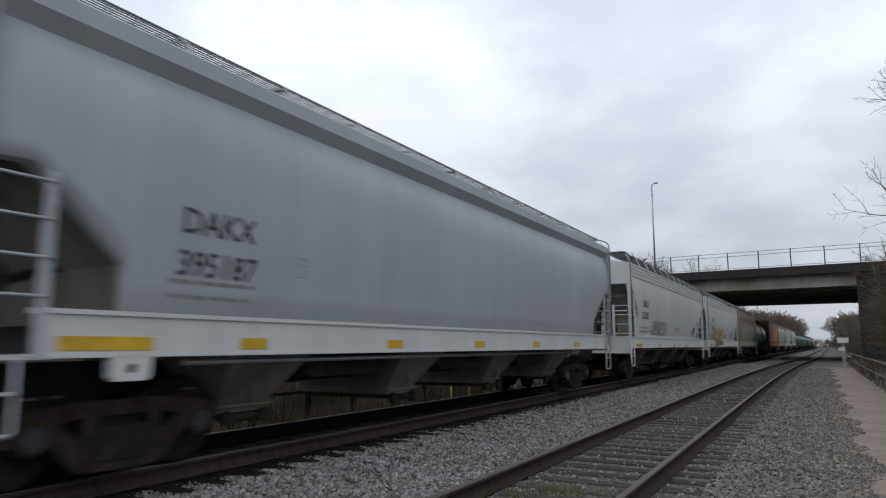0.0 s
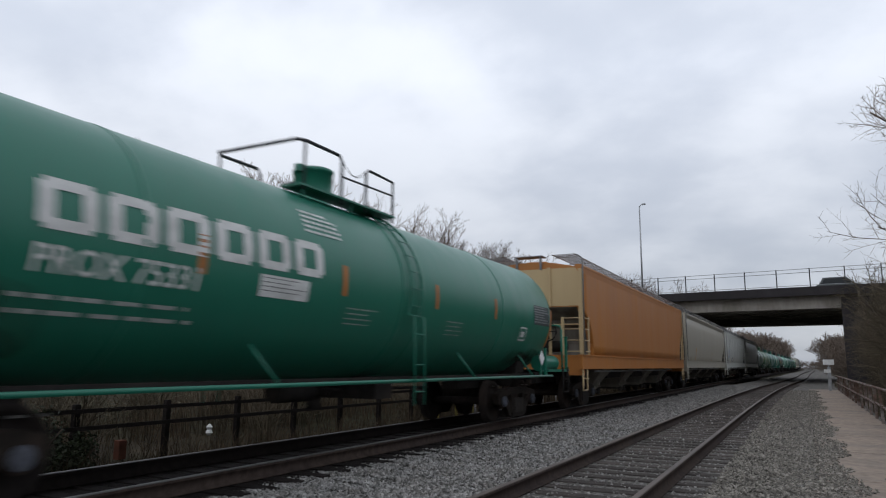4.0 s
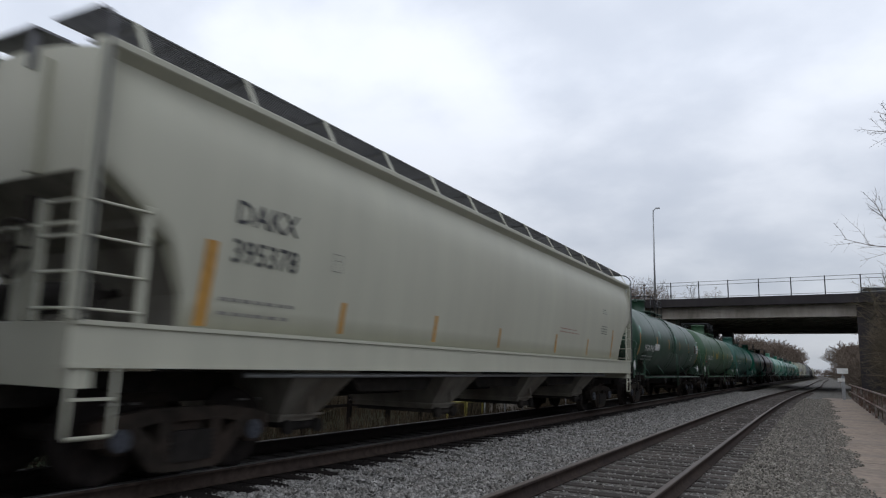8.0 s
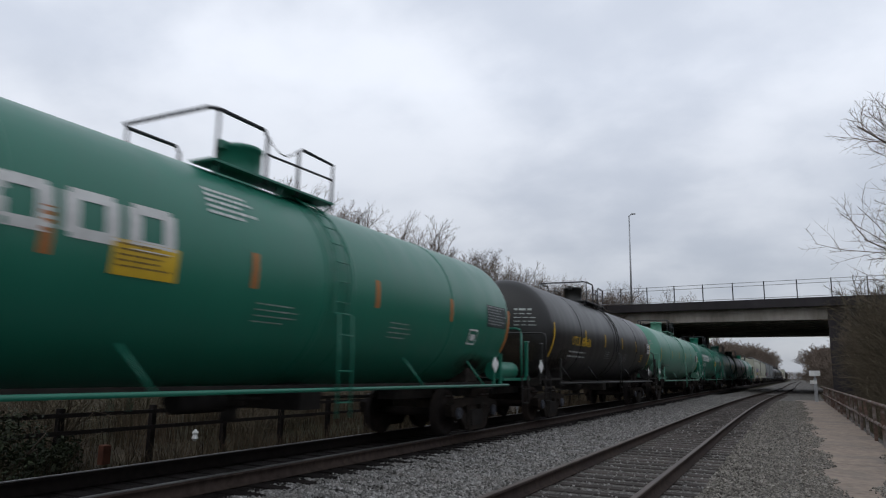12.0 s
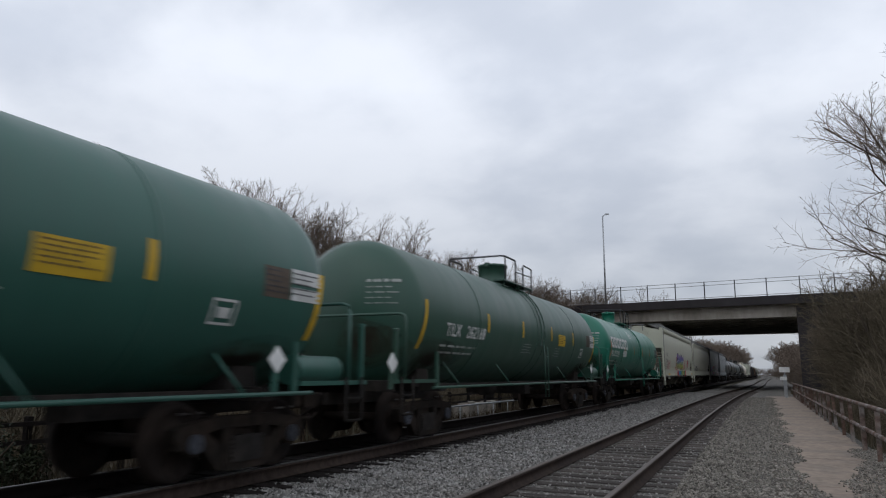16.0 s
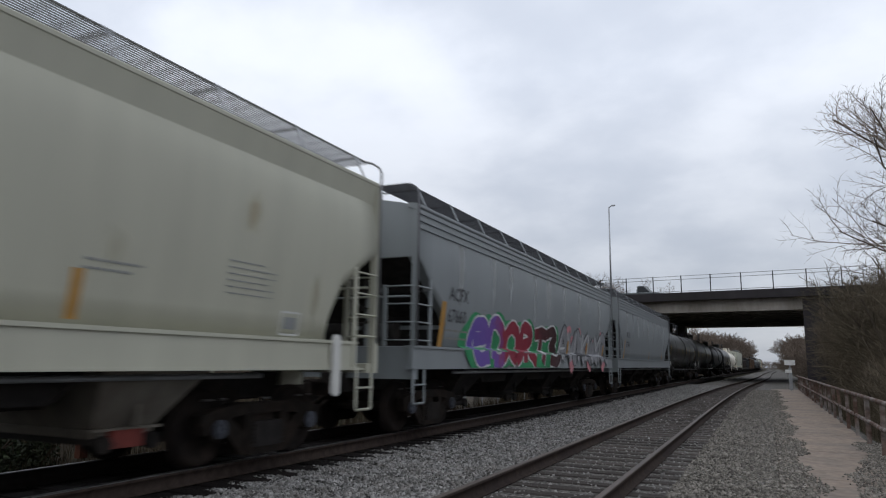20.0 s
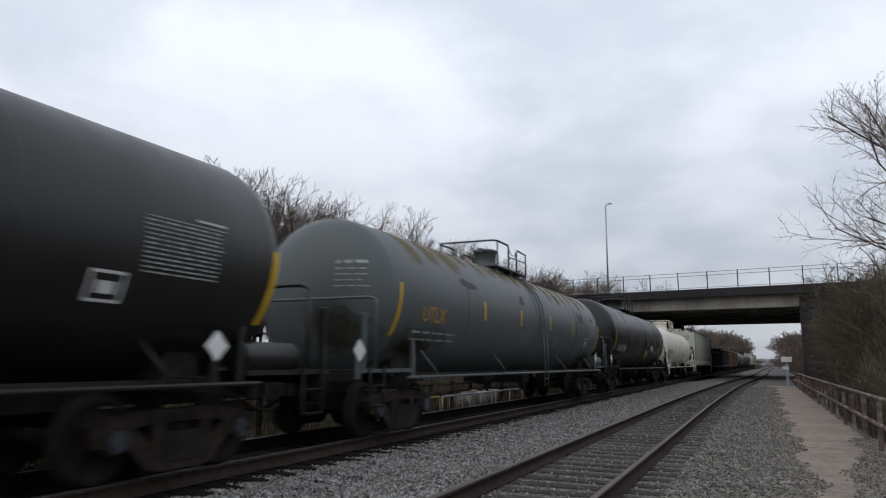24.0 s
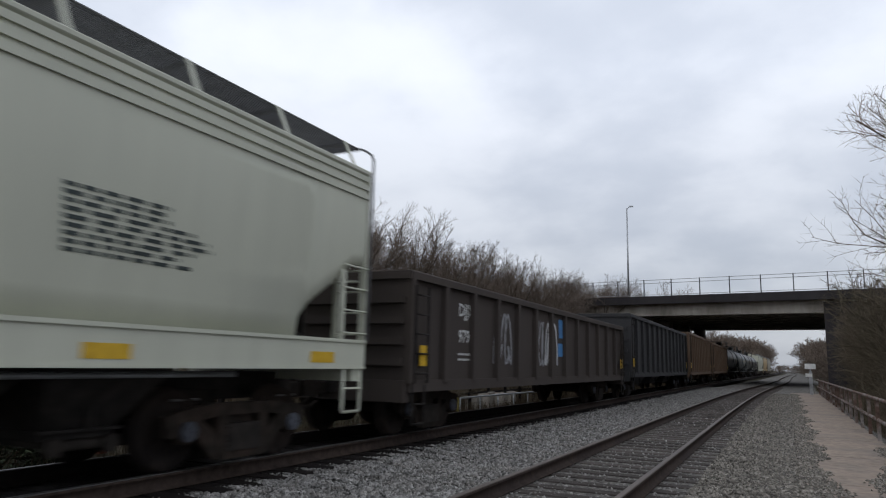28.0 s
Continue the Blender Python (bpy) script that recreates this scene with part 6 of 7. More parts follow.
    c, e = roll(hopper(*span(21), "slate-grey covered hopper car with purple and red spray painting", P_STEELGREY, board=M_BOARD, bands=True, cut="mid", bay=M_UNDER), *span(21))
    for k in range(9):
        soft_run(c, -6.5 + k * 1.6 + rng.uniform(-0.3, 0.3), rng.uniform(0.3, 0.9), 3.58, rng.uniform(2.0, 2.8), side_band, M_WASH)
    lettering(c, rng, -7.0, side_round, "ACFX", "67660", M_BLACK, z=2.46)
    mark(c, "stripe", rects([(0, 0, 0.2, 0.85)]), -7.3, 1.56, 1, 1, side_round, M_ORANGE, "faded orange upright stripe")
    graffiti(c, rng, side_round, -6.0, 1.22, 6.7, 1.02, M_G_GREEN, [F_WINE], M_G_WHITE, "edort3", 0.30, 0.09)
    graffiti(c, rng, side_round, 1.0, 1.28, 6.4, 1.05, None, [M_G_GREY], M_G_BLACK, "avnkwxr", 0.34, 0.09, M_G_WHITE)
    for k in range(12):
        mark(c, "graffiti", polys_of([blob(rng, rng.uniform(0.4, 7.4), rng.choice((1.25, 1.9, 2.25)), 0.3, 0.2, 20)]), 0, 0, 1, 1, skirt(side_round), M_G_PINK, "", out=0.005)
    for y in (1.9, 4.4, 7.0):
        mark(c, "stripe", rects([(0, 0, 0.16, 0.42)]), y, 1.56, 1, 1, side_round, M_ORANGE, "faded orange upright stripe", out=0.03)
    c, e = roll(hopper(*span(22), "slate-grey covered hopper car with pale streaks", P_STEELGREY, board=M_BOARD, bands=True, cut="mid", bay=M_UNDER), *span(22))
    for k in range(9):
        soft_run(c, -6.5 + k * 1.6 + rng.uniform(-0.3, 0.3), rng.uniform(0.3, 0.9), 3.58, rng.uniform(1.8, 2.6), side_band, M_WASH)
    lettering(c, rng, -6.4, side_round, "ACFX", "67748", M_BLACK, z=2.46)
    for y in (-6.75, 0.4, 5.4):
        mark(c, "stripe", rects([(0, 0, 0.16, 0.8 if y < -5 else 0.4)]), y, 1.56, 1, 1, side_round, M_ORANGE, "faded orange upright stripe")
    roll(tank(*span(23), "black tank car with white stencilled marks", T_BLACK, seed=23, panel="lines"), *span(23))
    roll(tank(*span(24), "black tank car with yellow reflective strips", T_BLACK, seed=24, panel="lines", fat=1.025, panel_at=2.6), *span(24))
    roll(tank(*span(25), "slate-blue tank car with yellowish streaks", T_SLATE, letters=M_WHITE, letter_y=-7.0, h=0.4, seed=25, panel="lines"), *span(25))
    c = TRAIN[-1][0]
    mark(c, "reporting_mark", WORDS["UTLX"], -6.9, 2.0, 0.4, 0.4, side_tank, M_ORANGE, "faded orange reporting mark")
    for k in range(16):
        soft_run(c, -6.8 + k * 0.9, rng.uniform(0.6, 1.1), 3.74, rng.uniform(2.9, 3.4), side_tank, M_DUST)
    for y, z, a, b in ((5.2, 2.78, 0.22, 0.17), (5.55, 2.76, 0.2, 0.2), (7.0, 2.75, 0.3, 0.07), (-4.6, 2.9, 0.4, 0.10), (-1.0, 2.85, 0.2, 0.12)):
        mark(c, "stain", polys_of([blob(rng, y, z, a, b, 26, 0.18)]), 0, 0, 1, 1, side_tank, M_G_BLACK, "sooty black blotch")
    roll(tank(S[26], 512.2, "black tank car with white numbers", T_BLACK, fat=1.05, rep="SHQX", num="7386", seed=26, panel="lines", letter_y=-6.75, letter_z=1.8, h=0.38, dome_y=-0.55, dome_r=0.5), S[26], 512.2)
    c = TRAIN[-1][0]
    mark(c, "data_panel", rects([(0, 0, 0.55, 0.36)]), 0.84, 1.52, 1, 1, side_tank, M_CHROME, "yellow warning panel", out=0.09, slant=0.1)
    mark(c, "tag", scribble(rng, 0, 0, 1.1, 0.28, 4, 0.07), 2.08, 1.88, 1, 1, side_tank, M_G_WHITE, "smeared white spray tag", out=0.09)
    mark(c, "tag", scribble(rng, 0, 0, 0.8, 0.2, 3, 0.05), 3.58, 1.83, 1, 1, side_tank, M_G_GREY, "", out=0.09)
    roll(tank(S[27], 531.0, "cream-white tank car with white rails", T_WHITE, rep="GBRX", num="704312", letters=M_BLACK, rails=T_WHITE, stripe=M_ORANGE, seed=27, panel="lines", yellow=2.3, h=0.36, letter_y=-7.05, letter_z=1.95, dome_y=-0.43, dome_r=0.5, ladder_y=1.1), S[27], 531.0)
    c = TRAIN[-1][0]
    e = (531.0 - S[27]) / 2 - 1.05
    for y, z, a, b, m_ in ((-e + 0.55, 1.62, 0.20, 0.30, M_SOOT), (-e + 1.3, 1.45, 0.30, 0.12, M_SOOT), (-e + 0.9, 1.9, 0.5, 0.5, M_TAN), (0.75, 2.2, 0.10, 0.9, M_TAN), (1.45, 2.4, 0.06, 0.8, M_SOOT)):
        for q in range(4):
            mark(c, "stain", polys_of([blob(rng, y, z, a * (1 - 0.2 * q), b * (1 - 0.2 * q), 26, 0.2)]), 0, 0, 1, 1, side_tank, m_, "sooty stain", out=0.003 + 0.0012 * q)
    drum = lambda z: 1.2 + math.sqrt(max(0.0, 0.20 ** 2 - (z - 1.30) ** 2))
    mark(c, "graffiti", polys_of([blob(rng, e - 0.72 + 0.22 * k, 1.31, 0.12, 0.13, 14, 0.15) for k in range(3)]), 0, 0, 1, 1, drum, mat("spray_orange", (0.62, 0.14, 0.05), 0.6), "orange spray paint on the drum", out=0.006)
    c, e = roll(hopper(530.75, S[29], "sage-white covered hopper car with clean flat sides", P_SAGE, cut="step", bay=M_UNDER, board=M_BOARD, bands=True, refl=[(y, 0.5, SILL0 + 0.06, SILL0 + 0.2) for y in (-8.6, -5.5, -2.0, 1.5, 5.9, 9.1)], bays=4), 530.75, S[29])
    for x in (-1.35, -0.5, 0.62, 1.35):
        part("platform_post", mesh_of("platpost", lambda: Shape().box(-0.05, 0.05, -0.05, 0.05, SILL0, 2.5, 0.01)), P_SAGE, c, at=pose(x, -e - 0.55, 0))
    for z in (1.95, 2.42):
        part("platform_rail", mesh_of("platrail", lambda: Shape().tube([(-1.35, 0, 0), (1.35, 0, 0)], 0.02, 6)), P_SAGE, c, at=pose(0, -e - 0.55, z))
        part("platform_rail", mesh_of("platside", lambda: Shape().tube([(0, 0, 0), (0, 0.55, 0)], 0.02, 6)), P_SAGE, c, at=pose(1.40, -e - 0.55, z))
    part("platform", mesh_of("plat", lambda: Shape().box(-1.42, 1.42, -0.60, 0.02, 1.30, 1.36).box(-1.42, 1.42, -0.60, -0.52, 1.08, 1.36)), P_SAGE, c, at=pose(0, -e, 0))
    lettering(c, rng, -8.05, side_round, "INEX", "0020", M_BLACK, z=2.48, h=0.34)
    for w, z in (("INEX", 3.62), ("0020", 3.36)):
        v, f = WORDS[w]
        part("end_lettering", Shape().add([(0.74 + 0.2 * p[0], -e - 0.012, z + 0.2 * p[1]) for p in v], [list(q) for q in f], False), M_BLACK, c, "small stencilled marks on the end wall")
    mark(c, "small_print", bars(rng, 9, 1.75, 0.62, 0.55), 5.4, 2.10, 1, 1, side_round, M_PLATE, "block of small stencilled lines", slant=-0.15)
    c, e = roll(gondola(*span(29), "dark brown gondola car with ribbed sides and graffiti", P_GOND, 2.62, 0.92), *span(29))
    flat = lambda z: 1.482
    mark(c, "reporting_mark", WORDS["DJJX"], -6.3, 2.15, 0.34, 0.34, flat, M_WHITE, "white stencilled reporting mark")
    mark(c, "car_number", WORDS["9794"], -6.3, 1.65, 0.34, 0.34, flat, M_WHITE, "white stencilled car number")
    mark(c, "small_print", bars(rng, 2, 0.8, 0.2, 0.4), -6.3, 1.25, 1, 1, flat, M_WHITE)
    for y, m_ in ((-4.5, M_G_GREY), (-1.9, M_G_GREY), (-1.0, M_G_WHITE)):
        mark(c, "tag", scribble(rng, 0, 0, 1.0, 1.1, 3, 0.08), y, 1.25, 1, 1, flat, m_, "pale chalky tag")
    mark(c, "graffiti", rects([(0, 0, 0.8, 0.35), (0.1, 0.5, 0.7, 1.0)]), 0.1, 1.5, 1, 1, flat, M_G_BLUE, "blue painted patch")
    roll(gondola(*span(30), "sooty black open hopper car with ribbed sides", P_COAL, 3.25, 1.0, deep=True, name="open_hopper_car"), *span(30))
    roll(gondola(*span(31), "brown open hopper car with ribbed rusty sides", P_BROWN, 3.45, 1.0, deep=True, name="open_hopper_car"), *span(31))
    roll(gondola(*span(32), "brown open hopper car with ribbed rusty sides", P_BROWN, 3.35, 1.0, deep=True, name="open_hopper_car"), *span(32))
    roll(tank(*span(33), "black tank car with white stencilled marks", T_BLACK, seed=33), *span(33))
    roll(tank(*span(34), "black tank car with white stencilled marks", T_SLATE, seed=34), *span(34))
    roll(tank(*span(35), "black tank car with white stencilled marks", T_BLACK, seed=35), *span(35))
    roll(tank(*span(36), "black tank car with white stencilled marks", T_BLACK, seed=36), *span(36))
    roll(hopper(*span(37), "warm white covered hopper car", P_WARM), *span(37))
    roll(hopper(*span(38), "dusty beige covered hopper car", P_TAN), *span(38))
    roll(hopper(*span(39), "dusty beige covered hopper car", P_GREIGE), *span(39))


build_train()

# ---------------------------------------------------------------- bridge
B_Y, B_SKEW = 74.0, -8.0


def bridge_m(x, y, z):
    return pose(0, B_Y, 0, 0, 0, B_SKEW) @ pose(x, y, z)


def build_bridge():
    br = thing("road_bridge", "wide concrete road bridge over the tracks with a steel railing", "bridge", kind="structure", m=bridge_m(0, 0, 0))
    soff = 7.1
    part("girder", Shape().box(-30, 30, 0.9, 1.5, soff, soff + 1.35), M_BRIDGE, br, "weathered pale concrete edge beam")
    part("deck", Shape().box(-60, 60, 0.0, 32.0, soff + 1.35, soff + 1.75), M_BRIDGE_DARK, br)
    part("parapet", Shape().box(-60, 60, -0.15, 0.25, soff + 1.20, soff + 2.05, 0.03), M_BRIDGE_DARK, br, "dark concrete parapet")
    for k in range(9):
        part("inner_girder", mesh_of("inner_girder", lambda: Shape().box(-30, 30, -0.3, 0.3, soff, soff + 1.36)), M_BRIDGE, br, at=pose(0, 4.5 + k * 3.4, 0))
    for k in range(4):
        part("pier", mesh_of("pier", lambda: Shape().box(-0.65, 0.65, -0.65, 0.65, -1.0, soff, 0.05)), M_BRIDGE, br, "round-edged concrete pier", at=pose(-14.2, 3.0 + k * 8, 0))
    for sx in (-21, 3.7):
        part("abutment", Shape().box(min(sx, sx + (18 if sx > 0 else -18)), max(sx, sx + (18 if sx > 0 else -18)), 0.5, 32.5, -1.0, soff + 1.0), M_BRIDGE_DARK, br, "dark abutment wall")
    for k in range(42):
        x = -60 + k * 2.92
        part("railing_post", mesh_of("rpost", lambda: Shape().box(-0.045, 0.045, -0.045, 0.045, soff + 2.05, soff + 3.85)), M_DKSTEEL, br, at=pose(x, 0.05, 0))
    for z in (soff + 3.80, soff + 3.45, soff + 2.2):
        part("railing_bar", Shape().tube([(-60, 0.05, z), (60, 0.05, z)], 0.03, 6), M_GALV, br)
    lamp = thing("street_lamp", "tall slim grey street lamp standing on the bridge", "street lamp", m=pose(-15.9, 81.5, 0))
    part("pole", Shape().tube([(0, 0, 8.8), (0, 0, 20.4)], 0.12, 10, 0.07), M_GALV, lamp)
    part("arm", Shape().tube([(0, 0, 20.3), (0.25, 0, 20.55), (0.55, 0, 20.6)], 0.05, 6), M_GALV, lamp)
    part("lamp_head", Shape().box(0.3, 0.75, -0.1, 0.1, 20.5, 20.66, 0.03), M_GALV, lamp)


build_bridge()


def road_vehicle(label, paint_, ln, hood, height, pickup):
    """A car seen side on: body, glazed cabin, four wheels; x is its way forward."""
    v = thing("car" if not pickup else "pickup_truck", label, "car" if not pickup else "truck", m=bridge_m(0, 6, 8.85))
    h, w = ln / 2, 0.88
    belt = height * 0.58
    s = Shape()
    s.loft([[(x, -y, z) for x, z in ((-h, 0.35), (-h + 0.04, belt - 0.1), (-h + 0.15, belt), (hood, belt), (h - 0.25, belt - 0.16), (h - 0.03, belt - 0.35), (h, 0.35))] for y in (-w, -w + 0.06, w - 0.06, w)], smooth=False)
    part("body", s, paint_, v)
    a, b = (0.05 - h * 0.12, hood) if pickup else (-h + 0.25, hood)
    top = [(a, belt), (a + (0.12 if pickup else 0.45), height), (b - 0.75, height), (b, belt)]
    part("cabin", Shape().loft([[(x, y * k, z) for x, z in top] for y, k in ((-w, 0.97), (w, 0.97))], smooth=False), paint_, v)
    for sy in (-1, 1):
        part("side_window", Shape().loft([[(x * 0.86 + (a + b) / 2 * 0.14, sy * y, belt + 0.04 + (z - belt) * 0.80) for x, z in top] for y in (w * 0.97 + 0.003, w * 0.97 + 0.010)], smooth=False), M_CARGLASS, v, "dark side glass")
        for x in (-h * 0.62, h * 0.62):
            wh = part("wheel", mesh_of("car_tyre", lambda: Shape().tube([(0, -0.1, 0), (0, 0.1, 0)], 0.33, 14)), M_UNDER, v, at=pose(x, sy * (w - 0.08), 0.33))
            part("rim", mesh_of("car_rim", lambda: Shape().tube([(0, -0.105, 0), (0, 0.105, 0)], 0.20, 10)), M_GALV, wh)
    return v


# label, paint, length, where the bonnet begins, height, open bed, seconds at which it passes the middle, speed, waiting place
TRAFFIC = []
for lab_, pnt_, ln_, hood_, ht_, bed_, when_, way_, wait_ in (
        ("low dark grey saloon car driving over the bridge", P_STEELGREY, 4.5, 1.0, 1.36, False, 1.91, 16.8, -40.0),
        ("dark blue-grey estate car driving over the bridge", T_SLATE, 4.8, 1.1, 1.66, False, 3.78, 15.4, -46.0),
        ("pale grey saloon car driving over the bridge", P_GREY, 4.5, 1.0, 1.38, False, 7.67, 15.9, -52.0),
        ("dark saloon car driving over the bridge", P_COAL, 4.5, 1.0, 1.34, False, 17.57, 16.0, -58.0),
        ("slate-grey pickup truck driving over the bridge", T_SLATE, 5.6, 1.3, 1.80, True, 20.62, 21.8, -34.0)):
    TRAFFIC.append((road_vehicle(lab_, pnt_, ln_, hood_, ht_, bed_), when_, way_, wait_))


# ---------------------------------------------------------------- bare trees and scrub
def branch(s, p, d, ln, r, depth, rng, twigs, spread, rmin):
    """Recursive bare branch; side shoots stand all along it and shorten towards its tip."""
    n = 4 if depth > 2 else (3 if depth == 2 else 2)
    pts, q, dd = [p], p, d
    bend = Vector((rng.uniform(-1, 1), rng.uniform(-1, 1), rng.uniform(-0.25, 0.6))) * 0.16
    for k in range(n):
        dd = (dd + bend + Vector((rng.uniform(-1, 1), rng.uniform(-1, 1), rng.uniform(-0.7, 0.8))) * (0.15 if depth > 2 else 0.26)).normalized()
        q = q + dd * ln / n
        pts.append(q)
    r = max(r, rmin)
    if depth == 0:
        a = dd.orthogonal().normalized() * r
        b = dd.cross(a)
        m = pts[1]
        twigs.add([p + a, p - a * 0.5 + b * 0.87, p - a * 0.5 - b * 0.87, m + a * 0.7, m - a * 0.35 + b * 0.6, m - a * 0.35 - b * 0.6, q], [(0, 1, 4, 3), (1, 2, 5, 4), (2, 0, 3, 5), (3, 4, 6), (4, 5, 6), (5, 3, 6)])
        return
    tgt = twigs if depth <= 2 else s
    tgt.tube(pts, r, 3 if depth <= 2 else 6, max(r * 0.45, rmin * 0.8), caps=False)
    kids = {1: 5, 2: 7, 3: 8, 4: 9}[depth]
    a = rng.uniform(0, 6.28)
    for k in range(kids):
        t = min(1.0, (0.22 if depth < 4 else 0.34) + 0.78 * (k + rng.uniform(0, 0.9)) / kids)
        i = min(int(t * n), n - 1)
        b = pts[i].lerp(pts[i + 1], t * n - i)
        a += 2.4 + rng.uniform(-0.5, 0.5)
        side = dd.orthogonal().normalized()
        side.rotate(Matrix.Rotation(a, 3, dd))
        ang = (spread if depth > 2 else 0.88) * rng.uniform(0.75, 1.25) * (1.1 - 0.35 * t)
        nd = (dd * math.cos(ang) + side * math.sin(ang) + Vector((0, 0, 0.16 if depth > 2 else 0.10))).normalized()
        branch(s, b, nd, ln * ((0.74 if depth > 3 else 0.60) - 0.30 * t) * rng.uniform(0.8, 1.2), r * 0.43, depth - 1, rng, twigs, spread, rmin)


def tree_shapes(seed, h, depth, stems, spread, rmin):
    rng = random.Random(seed)
    s, tw = Shape(), Shape()
    for k in range(stems):
        d = Vector((rng.uniform(-0.3, 0.3), rng.uniform(-0.3, 0.3), 1)).normalized() if stems > 1 else Vector((0.03, 0.02, 1))
        branch(s, Vector((rng.uniform(-0.3, 0.3) * (stems > 1), rng.uniform(-0.3, 0.3) * (stems > 1), 0)), d, h * 0.62, h * (0.014 if stems == 1 else 0.008), depth, rng, tw, spread, rmin)
    return s, tw


def build_trees():
    kinds = []
    # seed, height, levels of branching, stems, spread, thinnest twig
    for seed, h, depth, stems, sp, rmin in ((3, 9.5, 4, 2, 0.66, 0.0034), (5, 8.5, 4, 2, 0.80, 0.0048), (8, 9.0, 4, 2, 0.70, 0.0034), (12, 4.0, 2, 13, 0.7, 0.0065), (15, 3.2, 2, 13, 0.8, 0.0065), (19, 7.0, 3, 7, 0.85, 0.0058), (23, 7.0, 3, 7, 0.95, 0.0058), (27, 8.0, 4, 2, 0.72, 0.0048), (33, 8.0, 3, 4, 0.75, 0.020)):
        s, tw = tree_shapes(seed, h, depth, stems, sp, rmin)
        top = max(p[2] for p in tw.v)
        for sh in (s, tw):
            sh.v = [(x / top, y / top, z / top) for x, y, z in sh.v]
        kinds.append((s.mesh("tree_wood"), tw.mesh("tree_twigs")))

    def plant(k, x, y, z, sc, rz, label, name, group):
        if k == 8:
            sc, z = sc * 1.4, z - 0.38 * sc
        t = thing(name, label, "tree" if name == "tree" else "shrub", group, pose(x, y, z, 0, 0, rz))
        t.scale = (sc, sc, sc)
        part("trunk", kinds[k][0], M_BARK, t)
        part("crown", kinds[k][1], M_TWIG if name == "tree" else M_SCRUB, t)
    rng = random.Random(21)
    # trees behind the train
    for i in range(66):
        y = 8 + i * 1.45
        plant(rng.choice((0, 1, 2, 7)), -20.5 - rng.uniform(0, 5), y, 0.6, rng.uniform(6.2, 8.2) + 0.05 * y + (1.0 if 21 < y < 38 else 0.0), rng.uniform(0, 360), "bare winter tree with upright twigs behind the line", "tree", "bare trees behind the train")
    for x, y, h, k in ((-22, 26.1, 10.4, 7), (-23.5, 24.7, 9.2, 1), (-21.0, 28.0, 9.9, 7), (-22.8, 25.4, 10.0, 2), (-21.6, 27.0, 9.8, 1), (-22, 53, 10.8, 1), (-23.5, 51, 11.6, 7), (-20.8, 55, 8.8, 7), (-24.5, 52, 11.2, 1), (-21.4, 54, 10.0, 2), (-22.6, 50.0, 11.0, 1)):
        plant(k, x, y, 0.6, h, x * 97 + y * 41, "bare winter tree with a dense twiggy crown behind the line", "tree", "bare trees behind the train")
    for i in range(90):
        plant(rng.choice((3, 4)), -10.9 - rng.uniform(0, 4), rng.uniform(2, 60), -0.4, rng.uniform(1.1, 2.2), rng.uniform(0, 360), "tangled leafless brown shrub behind the line", "shrub", "scrub behind the train")
    # thicket and trees beside the path
    for x, y, h, k in ((9.0, 27.0, 12.8, 0), (10.6, 31, 14.0, 2), (9.2, 32, 9.0, 7), (11.4, 25, 14.0, 2), (12.0, 36, 12.0, 0), (10.4, 43, 10.0, 2), (11, 50, 9.5, 0), (10.6, 57, 8.5, 0), (12.5, 60, 9.5, 2)):
        plant(k, x, y, -0.4, h, rng.uniform(0, 360), "bare winter tree with a spreading crown beside the path", "tree", "bare trees beside the path")
    for i in range(95):
        y = 11 + 57 * (i + rng.uniform(0, 1)) / 95
        d = rng.uniform(0, 1)
        plant(rng.choice((3, 4)), max(3.0, 1.4 + 0.07 * y) + 4.5 * d, y, -0.5, rng.uniform(1.6, 2.8) + 1.5 * d, rng.uniform(0, 360), "tangled leafless brown shrub behind the fence", "shrub", "thicket beside the path")
    for i in range(95):
        y = 24 + 47 * (i + rng.uniform(0, 1)) / 95
        plant(rng.choice((5, 6)), max(5.0, 2.0 + 0.074 * y) + rng.uniform(0, 4.5), y, -0.4, rng.uniform(4.5, 8.0) * (0.75 if y < 30 else 1), rng.uniform(0, 360), "dense thicket of thin leafless stems", "shrub", "thicket beside the path")
    # beyond the bridge
    for i in range(95):
        y = 112 + 420 * (i / 95) ** 1.2
        plant(8, 3.0 + 0.036 * y + abs(rng.gauss(0, 1)) * (1.5 + 0.02 * y), y, -0.2, (2.0 + 0.040 * y) * rng.uniform(0.75, 1.1), rng.uniform(0, 360), "bare winter tree beyond the bridge", "tree", "woods beyond the bridge")
    for i in range(80):
        y = 112 + 420 * (i / 80) ** 1.2
        plant(8, -13.0 - rng.uniform(0.0, 0.035) * y, y, -0.2, (3.6 + 0.036 * y) * rng.uniform(0.8, 1.1), rng.uniform(0, 360), "bare winter tree beyond the bridge", "tree", "woods beyond the bridge")
    plant(1, -15.7, 112, 0, 15.0, 40, "bare winter tree showing above the bridge railing", "tree", "woods beyond the bridge")
    for i in range(45):
        plant(8, rng.uniform(-60, 70), rng.uniform(600, 700), 0, rng.uniform(5, 8), rng.uniform(0, 360), "bare winter tree closing the far distance", "tree", "woods beyond the bridge")


build_trees()


